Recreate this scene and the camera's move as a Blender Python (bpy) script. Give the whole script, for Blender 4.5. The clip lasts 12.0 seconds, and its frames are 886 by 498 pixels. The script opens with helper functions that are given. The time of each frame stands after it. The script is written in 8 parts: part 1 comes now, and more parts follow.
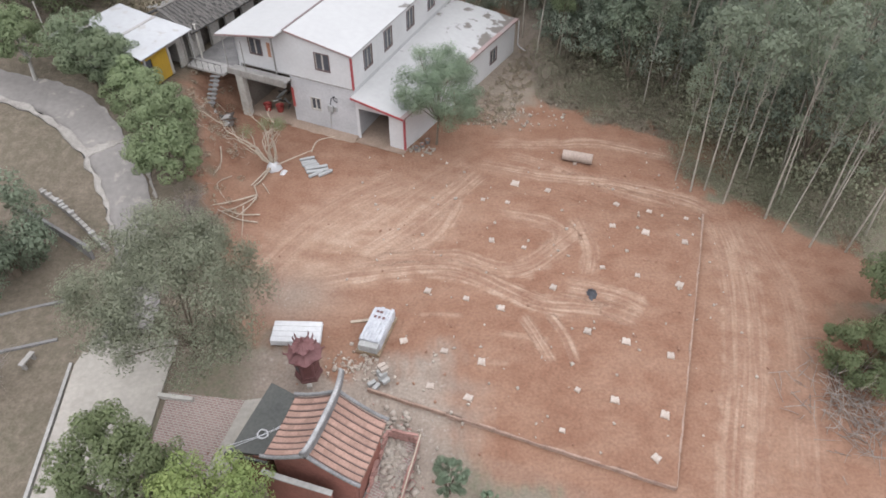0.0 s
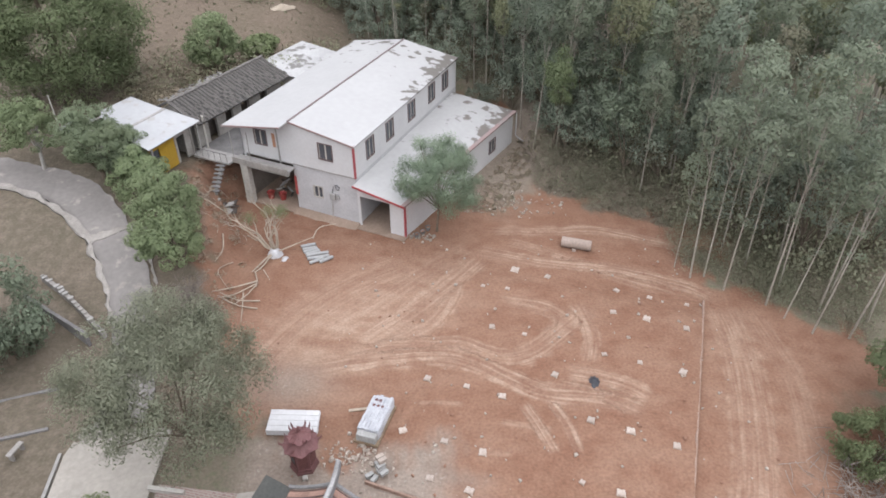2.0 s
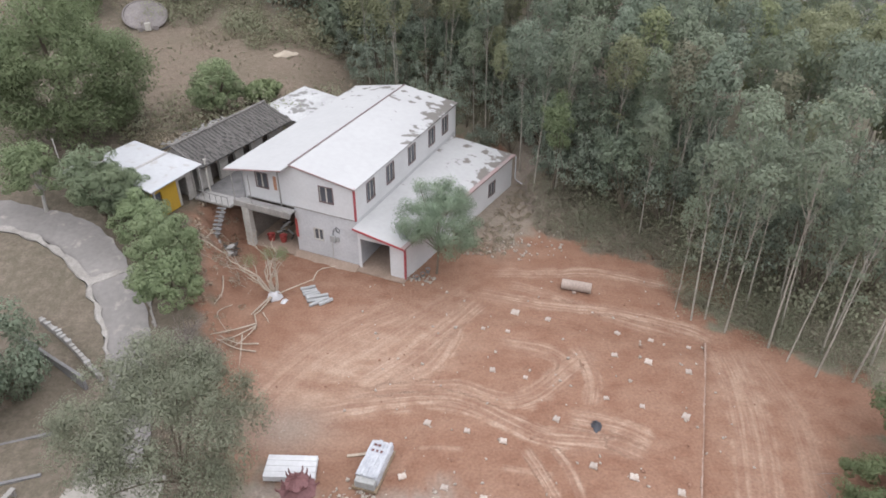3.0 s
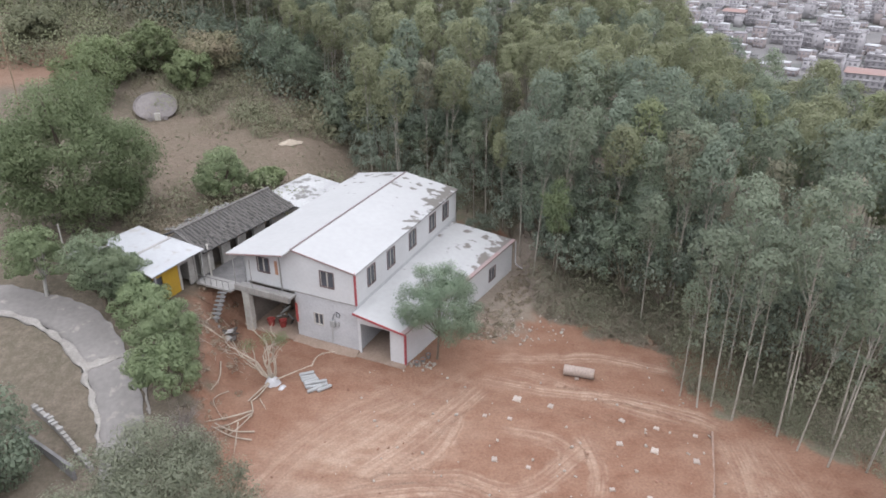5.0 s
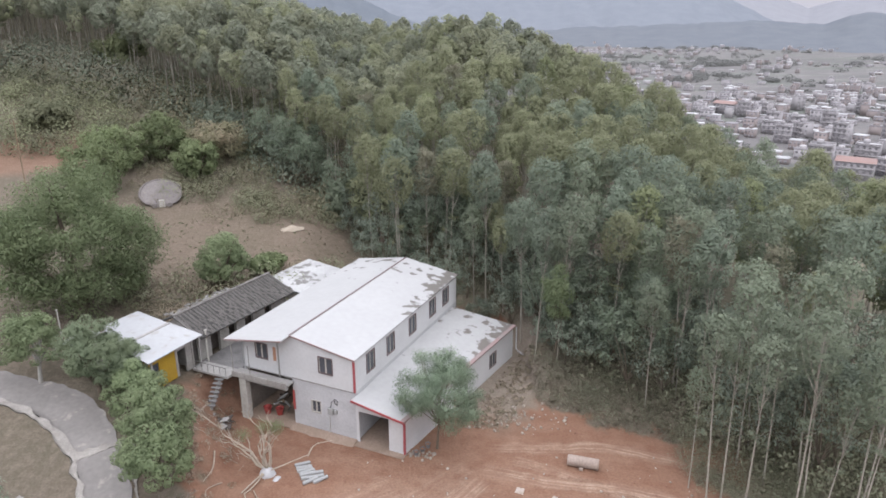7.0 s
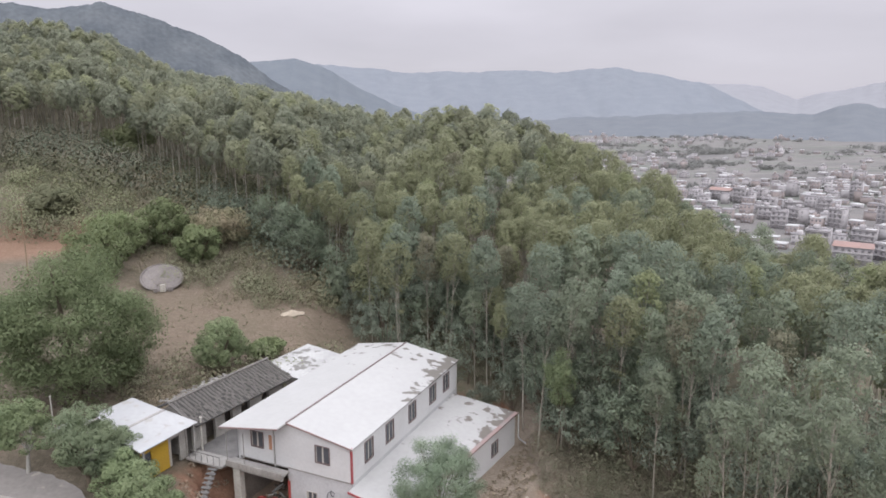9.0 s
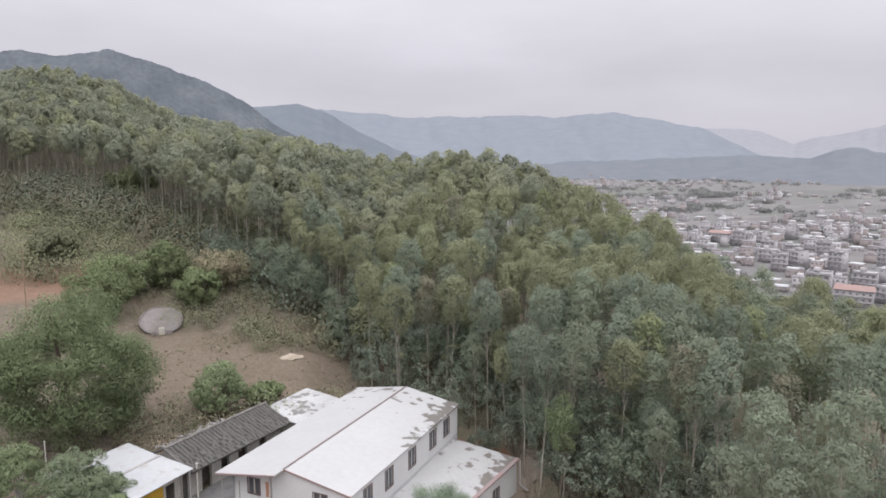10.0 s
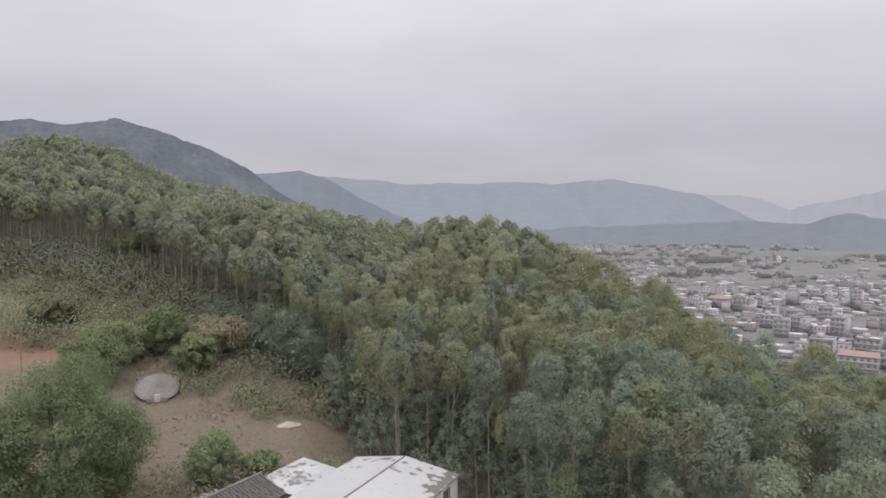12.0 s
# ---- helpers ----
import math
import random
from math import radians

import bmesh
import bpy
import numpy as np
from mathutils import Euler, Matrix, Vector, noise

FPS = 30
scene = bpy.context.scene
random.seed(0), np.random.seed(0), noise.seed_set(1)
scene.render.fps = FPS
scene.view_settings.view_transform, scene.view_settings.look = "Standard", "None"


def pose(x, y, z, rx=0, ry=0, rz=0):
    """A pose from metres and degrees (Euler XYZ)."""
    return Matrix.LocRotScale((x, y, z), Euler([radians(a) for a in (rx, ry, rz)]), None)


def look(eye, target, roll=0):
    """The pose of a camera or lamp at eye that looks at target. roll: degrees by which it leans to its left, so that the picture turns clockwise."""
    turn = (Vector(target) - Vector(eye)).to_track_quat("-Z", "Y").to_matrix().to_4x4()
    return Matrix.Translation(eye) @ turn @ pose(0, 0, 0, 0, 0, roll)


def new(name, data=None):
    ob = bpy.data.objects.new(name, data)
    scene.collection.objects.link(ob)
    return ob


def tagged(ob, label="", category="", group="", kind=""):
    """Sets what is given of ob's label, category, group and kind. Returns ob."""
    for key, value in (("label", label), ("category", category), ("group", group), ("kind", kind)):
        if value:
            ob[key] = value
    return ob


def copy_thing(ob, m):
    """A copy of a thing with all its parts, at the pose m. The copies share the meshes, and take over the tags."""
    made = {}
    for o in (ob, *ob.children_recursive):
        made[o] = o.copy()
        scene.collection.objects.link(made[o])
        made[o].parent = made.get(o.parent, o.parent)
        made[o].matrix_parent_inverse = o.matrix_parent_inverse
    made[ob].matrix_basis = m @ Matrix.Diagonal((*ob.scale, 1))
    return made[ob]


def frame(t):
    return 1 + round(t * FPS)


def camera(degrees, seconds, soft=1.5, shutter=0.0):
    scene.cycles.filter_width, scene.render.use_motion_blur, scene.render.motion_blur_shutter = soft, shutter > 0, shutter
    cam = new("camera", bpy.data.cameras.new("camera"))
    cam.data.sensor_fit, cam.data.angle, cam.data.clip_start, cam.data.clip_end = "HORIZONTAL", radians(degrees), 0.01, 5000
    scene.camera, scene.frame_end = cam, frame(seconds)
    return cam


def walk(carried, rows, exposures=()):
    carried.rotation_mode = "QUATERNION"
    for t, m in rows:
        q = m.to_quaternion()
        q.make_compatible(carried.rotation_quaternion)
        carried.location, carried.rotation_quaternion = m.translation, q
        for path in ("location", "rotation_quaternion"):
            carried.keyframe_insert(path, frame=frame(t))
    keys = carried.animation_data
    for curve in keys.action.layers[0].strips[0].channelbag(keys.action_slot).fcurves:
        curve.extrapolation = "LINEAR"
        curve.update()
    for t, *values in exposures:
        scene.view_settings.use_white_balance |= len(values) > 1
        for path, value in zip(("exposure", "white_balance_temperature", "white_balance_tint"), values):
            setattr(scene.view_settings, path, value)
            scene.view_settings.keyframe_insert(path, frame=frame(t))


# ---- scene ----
# ---------------------------------------------------------------- camera
EYE = 27.4
cam = camera(65.33, 12.0, soft=1.7)
PATH = [
    (0.0, -43.69, -0.07), (0.5, -41.92, -0.07), (1.0, -40.14, -0.07), (1.5, -38.35, -0.06), (2.0, -36.55, -0.06), (2.5, -34.79, -0.06),
    (3.0, -33.04, -0.06), (5.0, -26.03, -0.01), (5.5, -24.28, 0.0), (6.0, -22.52, 0.0), (6.5, -20.74, 0.0), (7.0, -18.97, 0.0),
    (9.0, -11.96, 0.04), (9.5, -10.21, 0.05), (10.0, -8.41, 0.07), (10.5, -6.62, 0.07), (11.0, -4.85, 0.09), (11.4, -3.43, 0.09),
    (11.5, -3.08, 0.08), (11.6, -3.0, 0.08), (12.0, -3.0, 0.08),
]
EXPOSURES = [(0.0, 0.69, 6270, 10), (2.5, 0.7, 6250, 11), (5.5, 0.71, 6100, 11), (7.0, 0.72, 6180, 12), (9.5, 0.68, 6370, 12), (10.5, 0.61, 6400, 11), (11.5, 0.42, 6430, 11), (12.0, 0.39, 6430, 11)]
walk(cam, [(t, pose(0, 0, EYE, 90 + pitch, 0, yaw)) for t, pitch, yaw in PATH], exposures=EXPOSURES)

# ---------------------------------------------------------------- sky and sun
SUN_HEIGHT, SUN_TURN = 46.0, 162.0
world = bpy.data.worlds.new("overcast_sky")
scene.world = world
world.use_nodes = True
wt = world.node_tree
wt.nodes.clear()


def wnode(kind, **sockets):
    n = wt.nodes.new(kind)
    for k, v in sockets.items():
        n.inputs[k].default_value = v
    return n


w_out = wnode("ShaderNodeOutputWorld")
w_back = wnode("ShaderNodeBackground", Strength=1.0)
w_sky = wnode("ShaderNodeTexSky")
w_sky.sky_type, w_sky.sun_disc = "NISHITA", False
w_sky.sun_elevation, w_sky.sun_rotation = radians(SUN_HEIGHT), radians(SUN_TURN)
w_scale = wnode("ShaderNodeVectorMath")
w_scale.operation = "SCALE"
w_scale.inputs[3].default_value = 0.08
wt.links.new(w_sky.outputs[0], w_scale.inputs[0])
w_co = wnode("ShaderNodeTexCoord")
w_sep = wnode("ShaderNodeSeparateXYZ")
wt.links.new(w_co.outputs["Generated"], w_sep.inputs[0])
w_ramp = wnode("ShaderNodeValToRGB")
wt.links.new(w_sep.outputs["Z"], w_ramp.inputs[0])
els = w_ramp.color_ramp.elements
els[0].position, els[0].color = 0.0, (0.382, 0.370, 0.405, 1)
els[1].position, els[1].color = 1.0, (1.62, 1.60, 1.62, 1)
e = els.new(0.10)
e.color = (0.415, 0.397, 0.427, 1)
e = els.new(0.31)
e.color = (0.62, 0.605, 0.625, 1)
e = els.new(0.46)
e.color = (1.34, 1.32, 1.34, 1)
e = els.new(0.66)
e.color = (1.58, 1.56, 1.58, 1)
w_map = wnode("ShaderNodeMapping")
w_map.inputs["Scale"].default_value = (2.0, 2.0, 7.0)
wt.links.new(w_co.outputs["Generated"], w_map.inputs[0])
w_noise = wnode("ShaderNodeTexNoise", Scale=1.6, Detail=5.0, Roughness=0.5)
wt.links.new(w_map.outputs[0], w_noise.inputs["Vector"])
w_range = wnode("ShaderNodeMapRange")
for k, v in ((1, 0.25), (2, 0.75), (3, 0.91), (4, 1.08)):
    w_range.inputs[k].default_value = v
wt.links.new(w_noise.outputs[0], w_range.inputs[0])
w_cloud = wnode("ShaderNodeVectorMath")
w_cloud.operation = "SCALE"
wt.links.new(w_ramp.outputs[0], w_cloud.inputs[0])
wt.links.new(w_range.outputs[0], w_cloud.inputs[3])
w_mix = wnode("ShaderNodeMix")
w_mix.data_type = "RGBA"
w_mix.inputs[0].default_value = 0.94
wt.links.new(w_scale.outputs[0], w_mix.inputs[6])
wt.links.new(w_cloud.outputs[0], w_mix.inputs[7])
wt.links.new(w_mix.outputs[2], w_back.inputs[0])
wt.links.new(w_back.outputs[0], w_out.inputs[0])

sun = new("sun", bpy.data.lights.new("sun", "SUN"))
sun.data.energy, sun.data.angle, sun.data.color = 0.72, radians(55), (1.0, 0.97, 0.92)
sun_dir = Vector((math.sin(radians(SUN_TURN)) * math.cos(radians(SUN_HEIGHT)), math.cos(radians(SUN_TURN)) * math.cos(radians(SUN_HEIGHT)), math.sin(radians(SUN_HEIGHT))))
sun.matrix_world = look(tuple(sun_dir * 60), (0, 0, 0))

# ---------------------------------------------------------------- materials
def material(name, base, alt, scale=1.0, rough=0.85, bump=0.3, bump_scale=None, metal=0.0, spec=0.3, fine=0.25, vary="", stretch=(1, 1, 1),
             spots=None, translucent=0.0, gather=None):
    """A surface of two tones mixed by coarse noise, with fine grain, relief and, if asked, a shift per piece."""
    m = bpy.data.materials.new(name)
    m.use_nodes = True
    t = m.node_tree
    b = t.nodes["Principled BSDF"]
    b.inputs["Roughness"].default_value, b.inputs["Metallic"].default_value = rough, metal
    b.inputs["Specular IOR Level"].default_value = spec

    def node(kind):
        return t.nodes.new(kind)

    co, mp = node("ShaderNodeTexCoord"), node("ShaderNodeMapping")
    mp.inputs["Scale"].default_value = stretch
    t.links.new(co.outputs["Object"], mp.inputs[0])
    n1, n2 = node("ShaderNodeTexNoise"), node("ShaderNodeTexNoise")
    n1.inputs["Scale"].default_value, n1.inputs["Detail"].default_value = scale, 5.0
    n2.inputs["Scale"].default_value, n2.inputs["Detail"].default_value = scale * 9.0, 4.0
    t.links.new(mp.outputs[0], n1.inputs["Vector"])
    t.links.new(mp.outputs[0], n2.inputs["Vector"])
    r1 = node("ShaderNodeMapRange")
    r1.inputs[1].default_value, r1.inputs[2].default_value = 0.32, 0.68
    t.links.new(n1.outputs[0], r1.inputs[0])
    mix = node("ShaderNodeMix")
    mix.data_type = "RGBA"
    mix.inputs[6].default_value, mix.inputs[7].default_value = (*base, 1), (*alt, 1)
    t.links.new(r1.outputs[0], mix.inputs[0])
    colour = mix.outputs[2]
    if spots:
        n3, r3, m3 = node("ShaderNodeTexNoise"), node("ShaderNodeMapRange"), node("ShaderNodeMix")
        n3.inputs["Scale"].default_value, n3.inputs["Detail"].default_value = spots[1], 6.0
        t.links.new(mp.outputs[0], n3.inputs["Vector"])
        r3.inputs[1].default_value, r3.inputs[2].default_value = spots[2], spots[2] + 0.06
        amount = n3.outputs[0]
        if gather:
            # the marks gather where the object's own axes say, as litter does at the shaded end of a roof
            for axis, start, end, gain in gather:
                sp, gr, ad = node("ShaderNodeSeparateXYZ"), node("ShaderNodeMapRange"), node("ShaderNodeMath")
                t.links.new(co.outputs["Object"], sp.inputs[0])
                t.links.new(sp.outputs[axis], gr.inputs[0])
                gr.inputs[1].default_value, gr.inputs[2].default_value, gr.inputs[4].default_value = start, end, gain
                ad.operation = "ADD"
                t.links.new(amount, ad.inputs[0])
                t.links.new(gr.outputs[0], ad.inputs[1])
                amount = ad.outputs[0]
        t.links.new(amount, r3.inputs[0])
        m3.data_type = "RGBA"
        m3.inputs[7].default_value = (*spots[0], 1)
        t.links.new(r3.outputs[0], m3.inputs[0])
        t.links.new(colour, m3.inputs[6])
        colour = m3.outputs[2]
    r2 = node("ShaderNodeMapRange")
    r2.inputs[1].default_value, r2.inputs[2].default_value = 0.25, 0.75
    r2.inputs[3].default_value, r2.inputs[4].default_value = 1.0 - fine, 1.0 + fine
    t.links.new(n2.outputs[0], r2.inputs[0])
    grain = node("ShaderNodeVectorMath")
    grain.operation = "SCALE"
    t.links.new(colour, grain.inputs[0])
    t.links.new(r2.outputs[0], grain.inputs[3])
    colour = grain.outputs[0]
    if vary:
        hue, rv = node("ShaderNodeHueSaturation"), node("ShaderNodeMapRange")
        if vary == "island":
            g = node("ShaderNodeNewGeometry")
            t.links.new(g.outputs["Random Per Island"], rv.inputs[0])
            # every tree has a tone of its own
            at, own, ad, tone = node("ShaderNodeAttribute"), node("ShaderNodeObjectInfo"), node("ShaderNodeMath"), node("ShaderNodeMapRange")
            at.attribute_name = "tone"
            tone.inputs[3].default_value, tone.inputs[4].default_value = 0.88, 1.14
            t.links.new(own.outputs["Random"], tone.inputs[0])
            ad.operation = "ADD"
            t.links.new(tone.outputs[0], ad.inputs[0])
            t.links.new(at.outputs["Fac"], ad.inputs[1])
            sc = node("ShaderNodeVectorMath")
            sc.operation = "SCALE"
            t.links.new(colour, sc.inputs[0])
            t.links.new(ad.outputs[0], sc.inputs[3])
            colour = sc.outputs[0]
        else:
            g = node("ShaderNodeObjectInfo")
            t.links.new(g.outputs["Random"], rv.inputs[0])
        rv.inputs[3].default_value, rv.inputs[4].default_value = (0.92, 1.08) if vary == "island" and translucent else (0.86, 1.14)
        t.links.new(rv.outputs[0], hue.inputs["Value"])
        t.links.new(colour, hue.inputs["Color"])
        colour = hue.outputs[0]
    t.links.new(colour, b.inputs["Base Color"])
    if bump:
        bp, n4 = node("ShaderNodeBump"), node("ShaderNodeTexNoise")
        n4.inputs["Scale"].default_value, n4.inputs["Detail"].default_value = bump_scale or scale * 6, 5.0
        t.links.new(mp.outputs[0], n4.inputs["Vector"])
        bp.inputs["Strength"].default_value, bp.inputs["Distance"].default_value = bump, 0.05
        t.links.new(n4.outputs[0], bp.inputs["Height"])
        t.links.new(bp.outputs[0], b.inputs["Normal"])
    if translucent:
        tr, ms = node("ShaderNodeBsdfTranslucent"), node("ShaderNodeMixShader")
        t.links.new(colour, tr.inputs[0])
        ms.inputs[0].default_value = translucent
        t.links.new(b.outputs[0], ms.inputs[1])
        t.links.new(tr.outputs[0], ms.inputs[2])
        t.links.new(ms.outputs[0], t.nodes["Material Output"].inputs[0])
    return m


def leafy(name, base, alt, through_=0.5):
    return material(name, base, alt, scale=0.5, rough=0.6, bump=0, fine=0.2, vary="island", spec=0.12, translucent=through_)


M_PANEL = material("white_panel", (0.52, 0.52, 0.53), (0.47, 0.47, 0.48), 0.5, 0.55, 0.08, 3, fine=0.05)
M_RENDER = material("grey_render", (0.45, 0.45, 0.465), (0.38, 0.38, 0.395), 0.7, 0.9, 0.25, 8, fine=0.1)
M_ROOF = material("white_sheet_roof", (0.362, 0.361, 0.366), (0.338, 0.337, 0.342), 0.25, 0.5, 0.06, 3, fine=0.04, spots=((0.125, 0.115, 0.106), 1.1, 0.66), gather=((1, 10.5, 16.7, 0.11), (0, -1.9, -0.1, 0.2), (1, 9.5, 6.0, -0.2)))
M_ROOF_LEAN = material("white_lean_to_roof", (0.365, 0.364, 0.368), (0.335, 0.334, 0.338), 0.3, 0.5, 0.06, 3, fine=0.05, spots=((0.145, 0.13, 0.12), 1.0, 0.64), gather=((1, 8.0, 16.0, 0.11), (0, 3.7, 5.2, 0.17), (1, 6.5, 3.0, -0.2)))
M_ROOF_OLD = material("stained_old_roof", (0.40, 0.40, 0.405), (0.31, 0.31, 0.315), 0.5, 0.7, 0.1, 4, fine=0.1, spots=((0.16, 0.155, 0.15), 0.9, 0.54))
M_ROOF_SHED = material("grey_white_shed_roof", (0.355, 0.36, 0.375), (0.325, 0.33, 0.345), 0.3, 0.55, 0.06, 3, fine=0.05, spots=((0.30, 0.295, 0.285), 1.2, 0.60))
M_RED = material("red_trim", (0.33, 0.065, 0.075), (0.27, 0.07, 0.075), 1.0, 0.5, 0.05, fine=0.1)
M_PALERED = material("weathered_red_trim", (0.27, 0.175, 0.17), (0.24, 0.205, 0.20), 1.0, 0.6, 0.05, fine=0.1)
M_FRAME = material("window_frame_brown", (0.16, 0.12, 0.12), (0.13, 0.10, 0.10), 2.0, 0.5, 0)
M_GLASS = material("window_glass", (0.085, 0.09, 0.105), (0.065, 0.07, 0.08), 1.0, 0.15, 0, spec=0.35, fine=0.0)
M_DARK = material("dark_interior", (0.10, 0.085, 0.075), (0.07, 0.06, 0.055), 0.8, 0.95, 0.1)
M_CONC = material("concrete", (0.32, 0.31, 0.30), (0.24, 0.232, 0.225), 0.6, 0.9, 0.3, 6, fine=0.15)
M_CONC_PALE = material("pale_concrete", (0.42, 0.405, 0.375), (0.34, 0.325, 0.30), 0.6, 0.9, 0.3, 6, fine=0.15)
M_BARK = material("pale_bark", (0.35, 0.325, 0.285), (0.24, 0.215, 0.185), 1.5, 0.9, 0.3, 10, stretch=(1, 1, 0.3))
M_BARK_DARK = material("dark_bark", (0.16, 0.13, 0.10), (0.11, 0.09, 0.07), 1.5, 0.95, 0.4, 10, stretch=(1, 1, 0.3))
L_EUC = leafy("eucalyptus_leaves", (0.215, 0.250, 0.185), (0.248, 0.281, 0.206))
L_EUC_OLIVE = leafy("olive_eucalyptus_leaves", (0.250, 0.264, 0.166), (0.280, 0.292, 0.184))
L_EUC_DEEP = leafy("deep_eucalyptus_leaves", (0.204, 0.242, 0.188), (0.232, 0.270, 0.206))
L_EUC_LIGHT = leafy("young_eucalyptus_leaves", (0.250, 0.274, 0.158), (0.230, 0.254, 0.150))
L_EUC_RUST = leafy("rusty_eucalyptus_leaves", (0.250, 0.238, 0.175), (0.220, 0.220, 0.160))
L_DARK = leafy("dark_leaves", (0.212, 0.256, 0.190), (0.255, 0.298, 0.218))
L_MID = leafy("green_leaves", (0.195, 0.235, 0.128), (0.245, 0.285, 0.155))
L_LONGAN = leafy("longan_leaves", (0.235, 0.285, 0.188), (0.295, 0.342, 0.222))
L_BRIGHT = leafy("bright_leaves", (0.285, 0.338, 0.135), (0.245, 0.308, 0.130))
L_GREY = leafy("grey_green_leaves", (0.266, 0.284, 0.208), (0.318, 0.334, 0.248))
L_BAMBOO = leafy("feathery_leaves", (0.205, 0.262, 0.185), (0.250, 0.305, 0.220))
L_DRY = leafy("dry_leaves", (0.23, 0.195, 0.155), (0.19, 0.17, 0.13), 0.15)
L_FRESH = leafy("fresh_longan_leaves", (0.240, 0.295, 0.170), (0.298, 0.350, 0.205))
L_BANYAN = leafy("olive_green_leaves", (0.200, 0.248, 0.138), (0.246, 0.292, 0.165))
# hill copies of the eucalyptus leaves, paled and blued to hold distance haze
H_EUC = leafy("hazed_eucalyptus_leaves", (0.240, 0.259, 0.194), (0.272, 0.286, 0.212))
H_OLIVE = leafy("hazed_olive_leaves", (0.258, 0.270, 0.186), (0.284, 0.294, 0.204))
H_DEEP = leafy("hazed_deep_leaves", (0.232, 0.254, 0.194), (0.262, 0.280, 0.212))
H_LIGHT = leafy("hazed_young_leaves", (0.264, 0.278, 0.176), (0.250, 0.266, 0.172))
L_OLIVE = leafy("olive_bush_leaves", (0.168, 0.178, 0.115), (0.208, 0.212, 0.138), 0.3)
L_UNDER = leafy("shade_leaves", (0.220, 0.258, 0.205), (0.256, 0.290, 0.228), 0.4)
L_BRUSH = leafy("shaded_brush_leaves", (0.228, 0.238, 0.166), (0.265, 0.268, 0.188), 0.45)
L_BLOSSOM = leafy("pinkish_blossom", (0.34, 0.285, 0.21), (0.24, 0.24, 0.15), 0.4)
L_THICKET = leafy("brownish_thicket_leaves", (0.205, 0.185, 0.145), (0.175, 0.180, 0.135), 0.3)
L_RED = leafy("reddish_leaves", (0.30, 0.185, 0.150), (0.25, 0.165, 0.135), 0.4)
L_STRAW = leafy("straw_weeds", (0.3, 0.245, 0.19), (0.25, 0.21, 0.155), 0.12)
L_SCRUB = leafy("scrub_leaves", (0.205, 0.188, 0.128), (0.240, 0.212, 0.148), 0.15)


# ---------------------------------------------------------------- mesh helpers
def put(name, verts, faces, mat, parent=None, label="", smooth=False, normals=None):
    """One mesh object from arrays; faces all quads or all triangles, or a list of mixed ones."""
    me = bpy.data.meshes.new(name)
    if isinstance(faces, np.ndarray):
        n, k = faces.shape
        me.vertices.add(len(verts))
        me.vertices.foreach_set("co", np.asarray(verts, np.float32).ravel())
        me.loops.add(n * k)
        me.loops.foreach_set("vertex_index", faces.astype(np.int32).ravel())
        me.polygons.add(n)
        me.polygons.foreach_set("loop_start", np.arange(0, n * k, k, dtype=np.int32))
        me.polygons.foreach_set("loop_total", np.full(n, k, np.int32))
        if smooth:
            me.polygons.foreach_set("use_smooth", np.ones(n, bool))
        if normals is not None:
            me.polygons.foreach_set("use_smooth", np.ones(n, bool))
        me.update(calc_edges=True)
        if normals is not None:
            me.normals_split_custom_set_from_vertices(np.asarray(normals, np.float32))
    else:
        me.from_pydata([tuple(v) for v in verts], [], faces)
        if smooth:
            me.polygons.foreach_set("use_smooth", np.ones(len(me.polygons), bool))
        me.update()
    if mat:
        me.materials.append(mat)
    ob = new(name, me)
    if parent:
        ob.parent = parent
    if label:
        ob["label"] = label
    return ob


def part(name, bm, mat, parent=None, label="", smooth=False):
    me = bpy.data.meshes.new(name)
    bm.to_mesh(me)
    bm.free()
    if mat:
        me.materials.append(mat)
    if smooth:
        me.polygons.foreach_set("use_smooth", np.ones(len(me.polygons), bool))
    ob = new(name, me)
    if parent:
        ob.parent = parent
    if label:
        ob["label"] = label
    return ob


def thing(name, m, label, category, group="", kind=""):
    ob = new(name)
    ob.empty_display_size = 0.3
    ob.matrix_world = m
    return tagged(ob, label, category, group, kind)


def box(bm, x0, y0, z0, x1, y1, z1, bevel=0.0, m=None):
    """A box between two corners, into bm."""
    r = bmesh.ops.create_cube(bm, size=1.0)
    vs = r["verts"]
    for v in vs:
        v.co = Vector(((x0 + x1) / 2 + v.co.x * (x1 - x0), (y0 + y1) / 2 + v.co.y * (y1 - y0), (z0 + z1) / 2 + v.co.z * (z1 - z0)))
        if m:
            v.co = m @ v.co
    if bevel:
        es = list({e for v in vs for e in v.link_edges})
        bmesh.ops.bevel(bm, geom=es, offset=bevel, segments=1, affect="EDGES")
    return bm


def boxed(x0, y0, z0, x1, y1, z1, bevel=0.0):
    return box(bmesh.new(), x0, y0, z0, x1, y1, z1, bevel)


def prism(pts, depth_vec):
    """A closed polygon swept along a vector, as a bmesh."""
    bm = bmesh.new()
    a = [bm.verts.new(p) for p in pts]
    b = [bm.verts.new(Vector(p) + Vector(depth_vec)) for p in pts]
    bm.faces.new(a)
    bm.faces.new(b[::-1])
    n = len(a)
    for i in range(n):
        bm.faces.new((a[i], b[i], b[(i + 1) % n], a[(i + 1) % n]))
    bmesh.ops.recalc_face_normals(bm, faces=bm.faces)
    return bm


